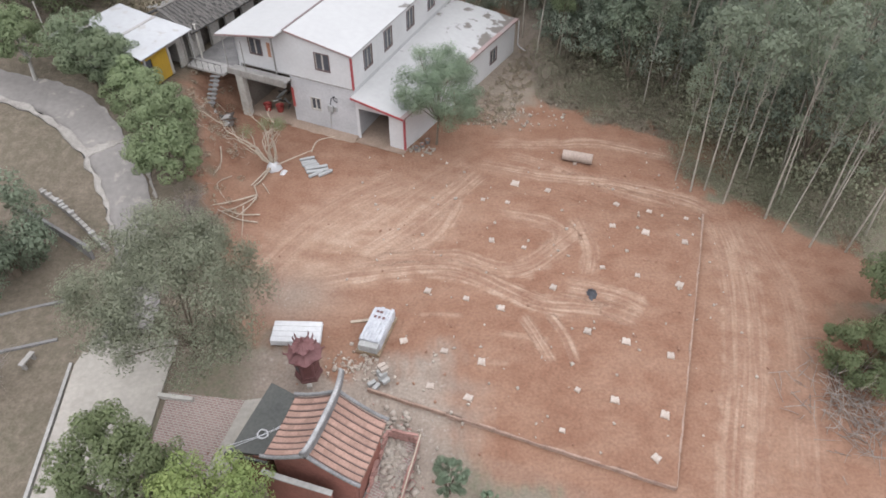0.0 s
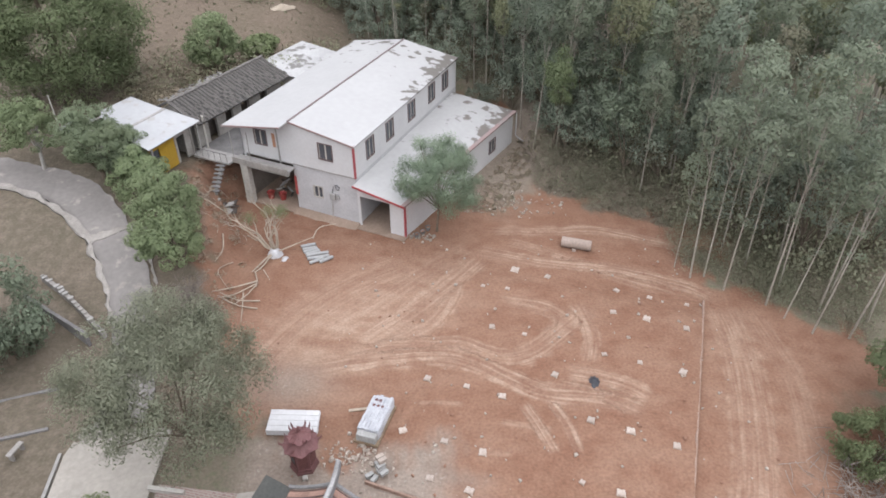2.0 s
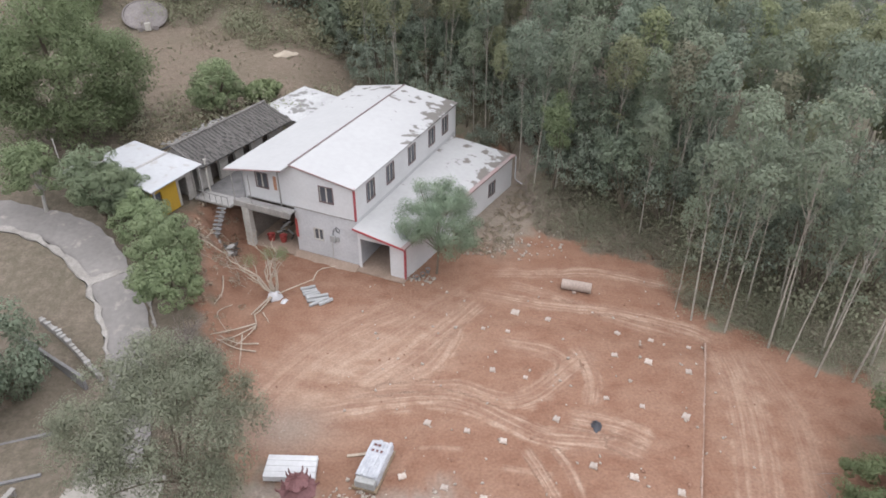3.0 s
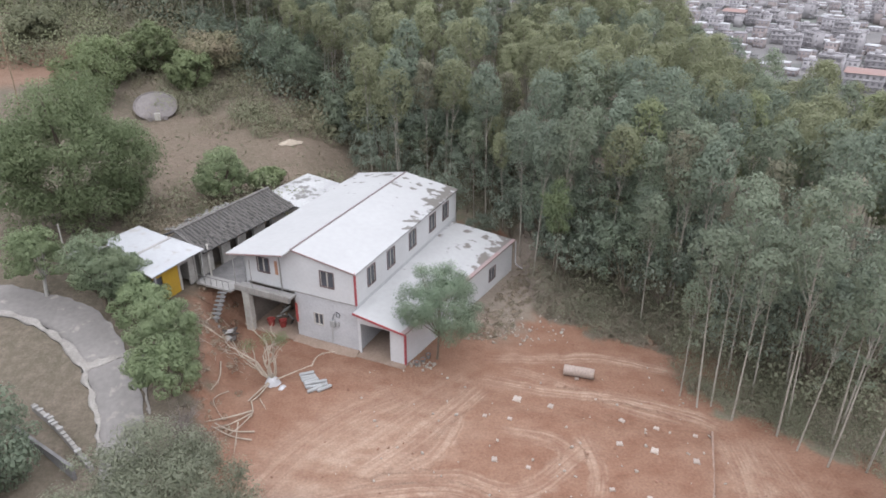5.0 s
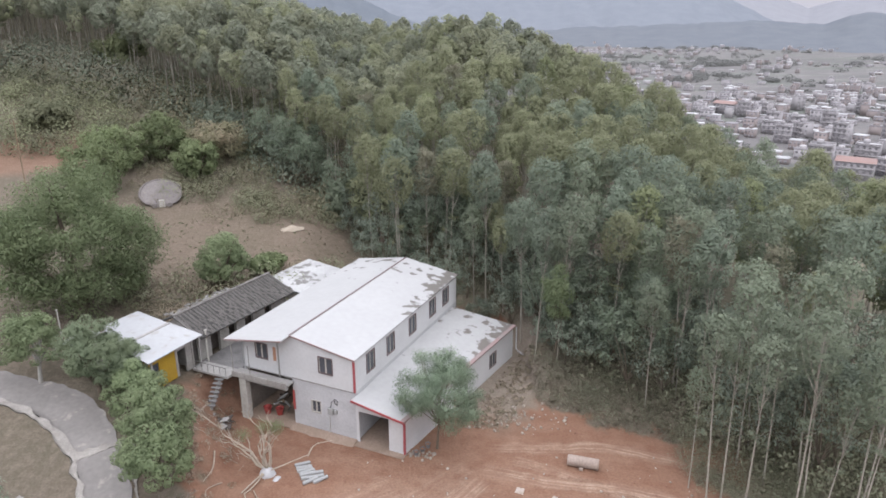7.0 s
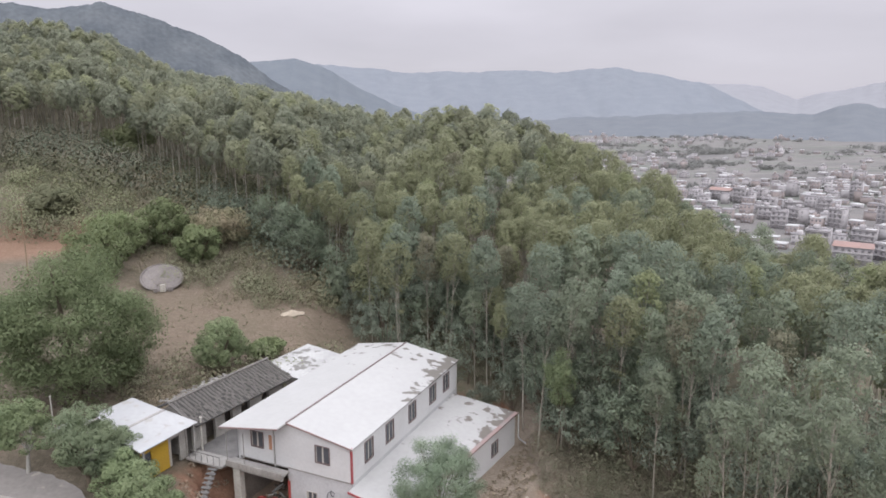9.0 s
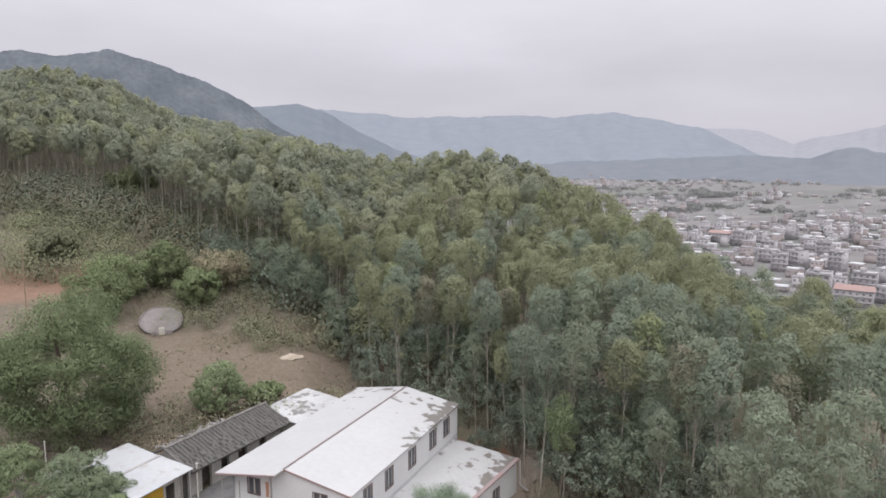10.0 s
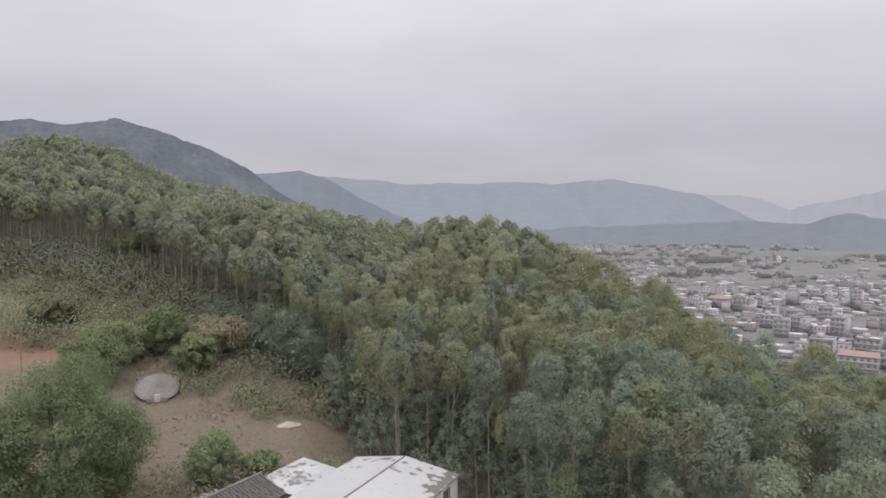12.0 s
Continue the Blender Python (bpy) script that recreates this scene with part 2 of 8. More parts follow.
def tube(points, radii, sides=6, closed=True):
    """Verts and quads of a tapered tube through points."""
    pts = np.asarray(points, float)
    n = len(pts)
    tan = np.gradient(pts, axis=0)
    tan /= np.linalg.norm(tan, axis=1, keepdims=True) + 1e-9
    ref = np.where(np.abs(tan[:, 2:3]) > 0.9, [[1.0, 0, 0]], [[0, 0, 1.0]])
    a = np.cross(tan, ref)
    a /= np.linalg.norm(a, axis=1, keepdims=True) + 1e-9
    b = np.cross(tan, a)
    ang = np.linspace(0, 2 * np.pi, sides, endpoint=False)
    v = pts[:, None] + np.asarray(radii)[:, None, None] * (np.cos(ang)[None, :, None] * a[:, None] + np.sin(ang)[None, :, None] * b[:, None])
    i, j = np.meshgrid(np.arange(n - 1), np.arange(sides), indexing="ij")
    k = (j + 1) % sides
    f = np.stack([i * sides + j, i * sides + k, (i + 1) * sides + k, (i + 1) * sides + j], -1).reshape(-1, 4)
    return v.reshape(-1, 3), f


def join(pieces):
    vs, fs, o = [], [], 0
    for v, f in pieces:
        vs.append(v)
        fs.append(f + o)
        o += len(v)
    return np.concatenate(vs), np.concatenate(fs)


def holed_wall(length, height, thick, holes):
    """A wall along x from 0, its outer face at y = 0, with rectangular holes (x0, z0, x1, z1) through it."""
    xs = sorted({0.0, length, *[h[0] for h in holes], *[h[2] for h in holes]})
    zs = sorted({0.0, height, *[h[1] for h in holes], *[h[3] for h in holes]})
    bm, vs = bmesh.new(), {}

    def vert(i, s, k):
        key = (i, s, k)
        if key not in vs:
            vs[key] = bm.verts.new((xs[i], s * thick, zs[k]))
        return vs[key]

    def solid(i, k):
        if i < 0 or k < 0 or i >= len(xs) - 1 or k >= len(zs) - 1:
            return False
        cx, cz = (xs[i] + xs[i + 1]) / 2, (zs[k] + zs[k + 1]) / 2
        return not any(h[0] < cx < h[2] and h[1] < cz < h[3] for h in holes)

    for i in range(len(xs) - 1):
        for k in range(len(zs) - 1):
            if not solid(i, k):
                continue
            bm.faces.new([vert(i, 0, k), vert(i + 1, 0, k), vert(i + 1, 0, k + 1), vert(i, 0, k + 1)])
            bm.faces.new([vert(i, 1, k + 1), vert(i + 1, 1, k + 1), vert(i + 1, 1, k), vert(i, 1, k)])
            for di, dk, a, b in ((-1, 0, (i, k), (i, k + 1)), (1, 0, (i + 1, k), (i + 1, k + 1)), (0, -1, (i, k), (i + 1, k)), (0, 1, (i, k + 1), (i + 1, k + 1))):
                if not solid(i + di, k + dk):
                    bm.faces.new([vert(a[0], 0, a[1]), vert(b[0], 0, b[1]), vert(b[0], 1, b[1]), vert(a[0], 1, a[1])])
    bmesh.ops.recalc_face_normals(bm, faces=bm.faces)
    return bm


def steps(a, b, x):
    t = np.clip((np.asarray(x, float) - a) / (b - a), 0, 1)
    return t * t * (3 - 2 * t)


def wave(x, y, size, seed=0):
    """Smooth cheap noise in -1..1 from turned sines."""
    rs = np.random.RandomState(seed + 11)
    out = np.zeros(np.broadcast(x, y).shape)
    for k in range(6):
        a, p, f = rs.uniform(0, 6.28), rs.uniform(0, 6.28), (1 + 0.45 * k) / size * 6.28
        out += np.sin((x * np.cos(a) + y * np.sin(a)) * f * rs.uniform(0.7, 1.3) + p) / (1 + 0.5 * k)
    return out / 2.2

# ---------------------------------------------------------------- the lie of the land
HOUSE_AT, HOUSE_TURN = (-5.77, 39.76), 24.4
_c, _s = math.cos(radians(HOUSE_TURN)), math.sin(radians(HOUSE_TURN))
AZ = [-60, -40, -33.5, -29.2, -25.2, -21, -18.9, -15.4, -12.7, -10.4, -8.1, -5.35, -2.6, 0.4, 1.6, 3, 5.9, 7.5, 10.2, 12.8, 15.8, 19.1, 22.3, 24.8, 27, 29, 31.8, 45, 60]
CREST_D = [56, 62, 69, 75, 80, 86, 89, 94, 98, 102, 105, 109, 112, 114, 122, 140, 156, 162, 167, 171, 175, 180, 184, 187, 188, 189, 190, 190, 190]
CREST_EL = [-16, -14.6, -12.9, -11.45, -9.85, -7.7, -6.45, -4.95, -3.5, -2.35, -1.45, -0.5, -0.05, -0.2, -0.7, -0.5, -0.1, -0.05, 0.8, 1.15, 1.6, 2.45, 3.5, 5.0, 5.7, 5.8, 5.4, 5.1, 5.1]
FOOT_AZ = [-60, -39, -34, -28, -23.8, -22.4, -21.6, -17.4, -13, -9, -6, 0, 6, 10, 60]
FOOT_D = [36, 36.4, 36.8, 37.4, 38.0, 41.5, 42.4, 42.5, 43.4, 45, 58, 61, 64, 66, 66]
TREE = 14.2
CREST_Z = [EYE + d * math.tan(radians(e)) - TREE for d, e in zip(CREST_D, CREST_EL)]
LEFT_D = [40, 50, 57, 65, 84, 93, 105, 122, 200]
LEFT_Z = [3.0, 3.1, 3.6, 5.0, 5.4, 7.5, 9.5, 15.0, 15.0]
VALLEY = -63.0


def local(x, y):
    """World to the house's own axes."""
    dx, dy = x - HOUSE_AT[0], y - HOUSE_AT[1]
    return dx * _c - dy * _s, dx * _s + dy * _c


def from_house(lx, ly, z=0.0):
    return HOUSE_AT[0] + lx * _c + ly * _s, HOUSE_AT[1] - lx * _s + ly * _c, z


def bank_x(y):
    return np.interp(y, [18, 30, 38, 43, 50, 58, 66], [-11.5, -12.2, -12.9, -14.9, -11.8, -8.2, -5.0])


def foot(az):
    return np.interp(az, FOOT_AZ, FOOT_D)


def land(x, y):
    """Height of the ground."""
    x, y = np.asarray(x, float), np.asarray(y, float)
    az, d = np.degrees(np.arctan2(-x, y)), np.hypot(x, y)
    dc, zc, d0 = np.interp(az, AZ, CREST_D), np.interp(az, AZ, CREST_Z), foot(az)
    s = np.clip((d - d0) / (dc - d0), 0, 1)
    right = zc * s ** 1.1 + 0.5 * steps(0, 3, d - d0) * (1 - s)
    left = np.interp(d, LEFT_D, LEFT_Z)
    left = np.where(d > 122, 15 + (zc - 15) * np.clip((d - 122) / (dc - 122), 0, 1), left)
    wl = steps(5, 13, az)
    side = 3.0 * steps(24, 42, y) * steps(0, 3.2, bank_x(y) - x) * steps(-8, 4, y)
    up = steps(44, 56, d)
    z = wl * (left * up + side * (1 - up)) + (1 - wl) * np.maximum(right, side * (1 - steps(60, 66, d)))
    lx, ly = local(x, y)
    inside = steps(-10.3, -9.5, lx) * (1 - steps(5.6, 6.6, lx)) * steps(-3, -1, ly) * (1 - steps(17, 19, ly))
    z = z * (1 - inside)
    z = z + (VALLEY - z) * steps(0, 240, d - dc) * (np.abs(az) < 75) * 1.0
    heaped = 1.75 * np.exp(-((lx + 10.5) / 1.5) ** 2 - ((ly + 3.0) / 1.5) ** 2)
    z = np.where((heaped > 0.02) & (ly < 1), np.maximum(z, heaped), z)
    back = steps(70, 110, np.abs(az))
    z = np.where(np.abs(az) >= 70, z * (1 - back) + back * (-0.02 * d), z)
    z = z + 0.12 * wave(x, y, 9.0) * np.maximum(steps(0, 10, d - d0), steps(0, 4, bank_x(y) - x)) * (d > 18) + 0.03 * wave(x, y, 2.3, 3)
    return z + 0.35 * wave(x, y, 26.0, 5) * steps(60, 90, d)


def land_at(x, y):
    return float(land(np.array([x]), np.array([y]))[0])


def along(points, n=24):
    """A smooth line through points, n steps a span."""
    p = np.array([points[0], *points, points[-1]], float)
    out = []
    for i in range(1, len(p) - 2):
        t = np.linspace(0, 1, n, endpoint=False)[:, None]
        a, b, c, d = p[i - 1], p[i], p[i + 1], p[i + 2]
        out.append(0.5 * (2 * b + (c - a) * t + (2 * a - 5 * b + 4 * c - d) * t * t + (3 * b - a - 3 * c + d) * t ** 3))
    return np.concatenate([*out, p[-1:]])


# the wheel tracks of the digger and lorries: points along, half width, strength
TRACKS = [
    ([(-7.4, 25.9), (-4.4, 26.6), (-0.7, 27.1), (1.8, 26.3), (3.5, 25.2), (5.3, 24.2), (7.6, 23.9), (10.4, 23.4)], 0.75, 0.9),
    ([(-5.1, 27.2), (-2.6, 27.8), (0.5, 27.8), (3.0, 26.7), (4.9, 27.1), (7.1, 29.2), (8.6, 30.7)], 0.7, 0.75),
    ([(3.8, 26.7), (5.8, 27.8), (6.8, 29.5), (6.4, 30.5), (5.0, 31.1), (3.3, 31.5)], 0.6, 0.75),
    ([(8.0, 31.2), (8.4, 28.5), (7.9, 26.3)], 0.5, 0.7),
    ([(3.0, 39.1), (6.8, 39.0), (10.7, 39.1), (14.9, 37.5), (17.0, 36.8)], 0.55, 0.8),
    ([(2.1, 36.9), (6.5, 35.6), (10.7, 34.8), (14.6, 33.3), (16.4, 32.0)], 0.55, 0.9),
    ([(4.4, 37.7), (7.3, 36.5), (10.9, 34.2), (14.4, 32.5)], 0.5, 0.7),
    ([(-4.9, 27.8), (-2.1, 30.5), (0.6, 33.6), (2.5, 35.9)], 0.8, 0.8),
    ([(-4.2, 27.2), (-0.8, 29.5), (0.6, 32.0), (1.0, 34.2)], 0.55, 0.7),
    ([(4.1, 23.4), (4.7, 22.1), (5.3, 20.4)], 0.3, 1.0),
    ([(5.5, 23.6), (6.1, 22.3), (6.5, 20.5)], 0.27, 1.0),
    ([(6.6, 25.6), (9.0, 25.0), (10.7, 23.9)], 0.6, 0.85),
    ([(6.0, 24.6), (8.2, 24.0), (10.1, 23.0)], 0.5, 0.8),
    ([(-10.8, 25.9), (-8.1, 30.5), (-5.0, 33.6), (-2.3, 35.4)], 1.4, 0.45),
    ([(-7.2, 28.5), (-4.2, 31.2), (-0.8, 34.8), (1.8, 37.2)], 0.8, 0.5),
    ([(2.8, 22.3), (4.2, 22.0), (5.4, 21.8)], 0.22, 0.5),
    ([(-1.3, 23.6), (1.1, 23.4)], 0.2, 0.4),
    ([(1.8, 20.5), (3.2, 20.4)], 0.2, 0.5),
    ([(16.6, 31.6), (16.4, 26.8), (14.9, 20.6), (12.5, 13.9), (9.5, 4.0)], 1.1, 0.6),
    ([(18.2, 31.1), (18.6, 25.1), (17.2, 19.3), (15.4, 13.9)], 0.7, 0.4),
]


def tracked(x, y):
    """How far the ground is scraped pale by wheels, and the place across and along the track that shows there."""
    pale, across, far_on = np.zeros(x.shape), np.zeros(x.shape), np.zeros(x.shape)
    near = np.flatnonzero((np.abs(x - 4) < 18) & (y > 1) & (y < 42))
    px, py = x[near], y[near]
    for n, (pts, half, amount) in enumerate(TRACKS):
        line = along(pts, 14)
        seg = np.diff(line, axis=0)
        best, where, side = np.full(len(near), 1e9), np.zeros(len(near)), np.zeros(len(near))
        for i in range(len(seg)):
            l = np.hypot(*seg[i]) + 1e-9
            u = seg[i] / l
            rx, ry = px - line[i, 0], py - line[i, 1]
            a = np.clip(rx * u[0] + ry * u[1], 0, l)
            dist = np.hypot(rx - a * u[0], ry - a * u[1])
            off = rx * -u[1] + ry * u[0]
            m = dist < best
            best[m], where[m], side[m] = dist[m], (i + a[m] / l) / len(seg), off[m]
        ragged = half * (1 + 0.3 * wave(px, py, 1.7, 7) * (half > 0.4))
        w = (1 - steps(0.7, 1.25, best / ragged)) * np.minimum(1, np.minimum(where, 1 - where) * 7 + 0.1) * amount
        m = w > pale[near]
        k = near[m]
        pale[k], across[k], far_on[k] = w[m], side[m] + 7.0 * n, where[m] * np.hypot(*seg.T).sum() + 13.0 * n
    sweep = 1.0 * np.exp(-((((px + 4.5) * 0.8 + (py - 30) * 0.6) / 6.5) ** 2 + (((py - 30) * 0.8 - (px + 4.5) * 0.6) / 3.4) ** 2))
    sweep += 0.22 * np.exp(-(((px - 15.5 - 0.1 * (py - 22)) / 2.6) ** 2)) * (py < 31)
    dust = np.zeros(x.shape)
    dust[near] = np.clip(sweep * (0.8 + 0.3 * wave(px, py, 2.4, 17)), 0, 1)
    return np.clip(pale, 0, 1), across, far_on, dust


PAD = [(15.7, 31.5), (9.77, 14.0), (-3.54, 19.0), (2.01, 35.88)]


def zones(x, y):
    """Colour weights of the ground: red earth, grey dust and dry grass, the wheel tracks, and the haze-toned far
    valley.
    """
    az, d = np.degrees(np.arctan2(-x, y)), np.hypot(x, y)
    rough = 0.9 * wave(x, y, 5.0, 21) + 0.5 * wave(x, y, 1.6, 22)
    red = (1 - steps(-0.8, 0.9, d - foot(az) + rough)) * steps(-0.9, 0.9, x - bank_x(y) + 0.9 + 1.9 * steps(30, 35, y) + rough)
    lx, ly = local(x, y)
    red *= 1 - steps(19.0, 22.5, x - 0.30 * (28 - y) * (y < 28) + rough) * (y < 24.5)
    red *= steps(-12.0, -8.5, x + 0.15 * (y - 24) + rough) * steps(15, 17, y + 0.6 * x + rough) + (y > 27)
    red = np.maximum(red, steps(-28.2, -27.0, az + 0.4 * rough) * (1 - steps(-22.5, -21.5, az)) * steps(39.2, 40.2, d + 0.4 * rough) * (1 - steps(42.6, 43.6, d + 0.4 * rough)))
    red = np.clip(red, 0, 1)
    behind = steps(3.0, 5, lx) * steps(4, 9, ly + rough) * (1 - steps(8.0, 10.5, lx + rough))
    red *= 1 - 0.9 * behind
    red = np.maximum(red, 0.6 * steps(26.5, 28.5, az) * (1 - steps(44, 48, az)) * steps(97, 99, d + rough) * (1 - steps(108, 112, d + 2 * rough)))
    red = np.maximum(red, 0.10 * steps(7, 9, az + 0.4 * rough) * (1 - steps(23, 26, az + 0.4 * rough)) * steps(60, 64, d + rough) * (1 - steps(82, 88, d + 2 * rough)))
    grey = steps(-10.5, -8.5, x) * (1 - steps(-1.0, 2.5, x + 0.8 * rough)) * steps(9, 12, y) * (1 - steps(-1.0, 1.0, y - 19.5 - 2.5 * (1 - steps(-6.8, -5.2, x)) - 0.25 * (x + 6) + rough))
    grey = np.maximum(grey, 0.75 * np.exp(-(((x + 8.0) / 2.0) ** 2 + ((y - 25.0) / 1.6) ** 2)))
    grey = np.maximum(grey, 0.18 * steps(-1.5, 0, x) * (1 - steps(5.0, 8.0, x + rough)) * steps(11, 13, y) * (1 - steps(-0.6, 0.0, y - 18.0 + 0.376 * (x + 3.5))))
    grey = np.maximum(grey, 0.7 * behind)
    dry = steps(-0.5, 2.0, bank_x(y) - x + rough) * (1 - steps(56, 60, d))
    dry = np.maximum(dry, steps(6, 9, az) * steps(54, 58, d) * (1 - steps(105, 122, d + 3 * rough)))
    dry = np.maximum(dry, steps(-23, -21, az) * (1 - steps(-8, -7, az)) * steps(-0.5, 0.5, d - foot(az) + rough) * (1 - steps(4.5, 6.5, d - foot(az) + rough)))
    # weight of the valley colours, which hold the haze of distance
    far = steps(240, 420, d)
    return red, np.clip(grey, 0, 1), np.clip(dry, 0, 1), far


M_GROUND = bpy.data.materials.new("earth_and_litter")
M_GROUND.use_nodes = True
gt = M_GROUND.node_tree
g_b = gt.nodes["Principled BSDF"]
g_b.inputs["Roughness"].default_value, g_b.inputs["Specular IOR Level"].default_value = 0.95, 0.15
g_co = gt.nodes.new("ShaderNodeTexCoord")


def gnoise(scale, detail=6.0, lo=0.3, hi=0.7, stretch=None):
    n, r = gt.nodes.new("ShaderNodeTexNoise"), gt.nodes.new("ShaderNodeMapRange")
    n.inputs["Scale"].default_value, n.inputs["Detail"].default_value = scale, detail
    if stretch:
        mp = gt.nodes.new("ShaderNodeMapping")
        mp.inputs["Scale"].default_value, mp.inputs["Rotation"].default_value = stretch[:3], (0, 0, radians(stretch[3]))
        gt.links.new(g_co.outputs["Object"], mp.inputs[0])
        gt.links.new(mp.outputs[0], n.inputs["Vector"])
    else:
        gt.links.new(g_co.outputs["Object"], n.inputs["Vector"])
    r.inputs[1].default_value, r.inputs[2].default_value = lo, hi
    gt.links.new(n.outputs[0], r.inputs[0])
    return r.outputs[0]


def gmix(fac, a, b):
    m = gt.nodes.new("ShaderNodeMix")
    m.data_type = "RGBA"
    for v, i in ((fac, 0), (a, 6), (b, 7)):
        if isinstance(v, tuple):
            m.inputs[i].default_value = (*v, 1)
        elif isinstance(v, float):
            m.inputs[i].default_value = v
        else:
            gt.links.new(v, m.inputs[i])
    return m.outputs[2]


def gattr(name):
    a = gt.nodes.new("ShaderNodeAttribute")
    a.attribute_name = name
    return a


def gmath(op, a, b):
    m = gt.nodes.new("ShaderNodeMath")
    m.operation = op
    for v, i in ((a, 0), (b, 1)):
        if isinstance(v, float):
            m.inputs[i].default_value = v
        else:
            gt.links.new(v, m.inputs[i])
    return m.outputs[0]


g_zone, g_more = gattr("zone"), gattr("wear_and_far")
g_split, g_split2 = gt.nodes.new("ShaderNodeSeparateColor"), gt.nodes.new("ShaderNodeSeparateColor")
gt.links.new(g_zone.outputs["Color"], g_split.inputs[0])
gt.links.new(g_more.outputs["Color"], g_split2.inputs[0])
litter = gmix(gnoise(0.35), (0.13, 0.117, 0.088), (0.175, 0.148, 0.115))
litter = gmix(gnoise(2.5, 4.0, 0.45, 0.7), litter, (0.125, 0.128, 0.085))
dry = gmix(gnoise(0.22), (0.128, 0.105, 0.083), (0.104, 0.093, 0.069))
dry = gmix(gnoise(1.9, 5.0, 0.42, 0.75), dry, (0.165, 0.135, 0.108))
red = gmix(gnoise(0.16, 6.0), (0.19, 0.107, 0.073), (0.217, 0.127, 0.089))
red = gmix(gnoise(0.9, 6.0, 0.42, 0.72), red, (0.168, 0.088, 0.059))
red = gmix(gmath("MULTIPLY", gnoise(0.5, 5.0, 0.48, 0.72, (0.6, 1.3, 1, 18)), 0.42), red, (0.262, 0.172, 0.126))
g_lines = gattr("lines")
g_lmap, g_ln, g_lr = gt.nodes.new("ShaderNodeMapping"), gt.nodes.new("ShaderNodeTexNoise"), gt.nodes.new("ShaderNodeMapRange")
g_lmap.inputs["Scale"].default_value = (4.6, 0.16, 1.0)
gt.links.new(g_lines.outputs["Vector"], g_lmap.inputs[0])
gt.links.new(g_lmap.outputs[0], g_ln.inputs["Vector"])
g_ln.inputs["Scale"].default_value, g_ln.inputs["Detail"].default_value = 1.0, 2.0
g_lr.inputs[1].default_value, g_lr.inputs[2].default_value = 0.43, 0.60
gt.links.new(g_ln.outputs[0], g_lr.inputs[0])
streak = gmath("MULTIPLY", g_split2.outputs[0], gmath("ADD", gmath("MULTIPLY", g_lr.outputs[0], 0.72), 0.24))
streak = gmath("MULTIPLY", streak, gmath("ADD", gmath("MULTIPLY", gnoise(1.1, 5.0, 0.36, 0.58), 0.65), 0.35))
gap = gmath("MULTIPLY", g_split2.outputs[0], gmath("SUBTRACT", 1.0, g_lr.outputs[0]))
scraped = gmix(gnoise(1.2, 4.0), (0.36, 0.27, 0.21), (0.315, 0.226, 0.172))
red = gmix(gmath("MULTIPLY", g_split2.outputs[1], gnoise(0.8, 5.0, 0.25, 0.6, (0.5, 1.4, 1, 40))), red, gmix(gnoise(1.6, 4.0), (0.335, 0.246, 0.19), (0.3, 0.21, 0.156)))
red = gmix(gmath("MULTIPLY", gap, 0.35), red, (0.165, 0.092, 0.068))
red = gmix(gmath("MULTIPLY", streak, 0.95), red, scraped)
grey = gmix(gnoise(0.8), (0.25, 0.208, 0.176), (0.195, 0.158, 0.133))
grey = gmix(gnoise(4.0, 4.0, 0.6, 0.75), grey, (0.30, 0.275, 0.25))
# valley fields, their colours greyed and paled to stand for haze
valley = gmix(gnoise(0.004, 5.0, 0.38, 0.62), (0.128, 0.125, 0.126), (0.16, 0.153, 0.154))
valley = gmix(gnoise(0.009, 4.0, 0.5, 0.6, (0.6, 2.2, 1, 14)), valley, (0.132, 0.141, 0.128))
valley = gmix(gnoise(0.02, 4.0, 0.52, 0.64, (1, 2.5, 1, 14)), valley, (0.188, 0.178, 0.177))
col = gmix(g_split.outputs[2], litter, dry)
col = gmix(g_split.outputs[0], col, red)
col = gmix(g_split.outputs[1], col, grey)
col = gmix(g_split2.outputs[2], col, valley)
g_grain = gt.nodes.new("ShaderNodeVectorMath")
g_grain.operation = "SCALE"
gt.links.new(col, g_grain.inputs[0])
g_r = gt.nodes.new("ShaderNodeMapRange")
g_r.inputs[3].default_value, g_r.inputs[4].default_value = 0.8, 1.2
gt.links.new(gnoise(7.0, 6.0, 0.25, 0.75), g_r.inputs[0])
gt.links.new(g_r.outputs[0], g_grain.inputs[3])
gt.links.new(g_grain.outputs[0], g_b.inputs["Base Color"])
g_bump = gt.nodes.new("ShaderNodeBump")
g_bump.inputs["Strength"].default_value, g_bump.inputs["Distance"].default_value = 0.6, 0.12
gt.links.new(gmath("ADD", gnoise(3.5, 7.0, 0.2, 0.8), gmath("MULTIPLY", streak, 0.45)), g_bump.inputs["Height"])
gt.links.new(g_bump.outputs[0], g_b.inputs["Normal"])


def paint(ob, x, y):
    r, g, d, far = zones(x, y)
    pale, across, far_on, dust = tracked(x, y)
    one = np.ones(len(x))
    for name, cols in (("zone", (r, g, d, one)), ("wear_and_far", (pale, dust, far, one)), ("lines", (across, far_on, 0 * one, one))):
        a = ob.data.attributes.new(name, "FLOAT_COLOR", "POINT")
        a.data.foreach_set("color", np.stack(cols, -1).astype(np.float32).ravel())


def grid_faces(rows, cols, wrap=False):
    i, j = np.meshgrid(np.arange(rows - 1), np.arange(cols if wrap else cols - 1), indexing="ij")
    k = (j + 1) % cols
    return np.stack([i * cols + j, i * cols + k, (i + 1) * cols + k, (i + 1) * cols + j], -1).reshape(-1, 4)


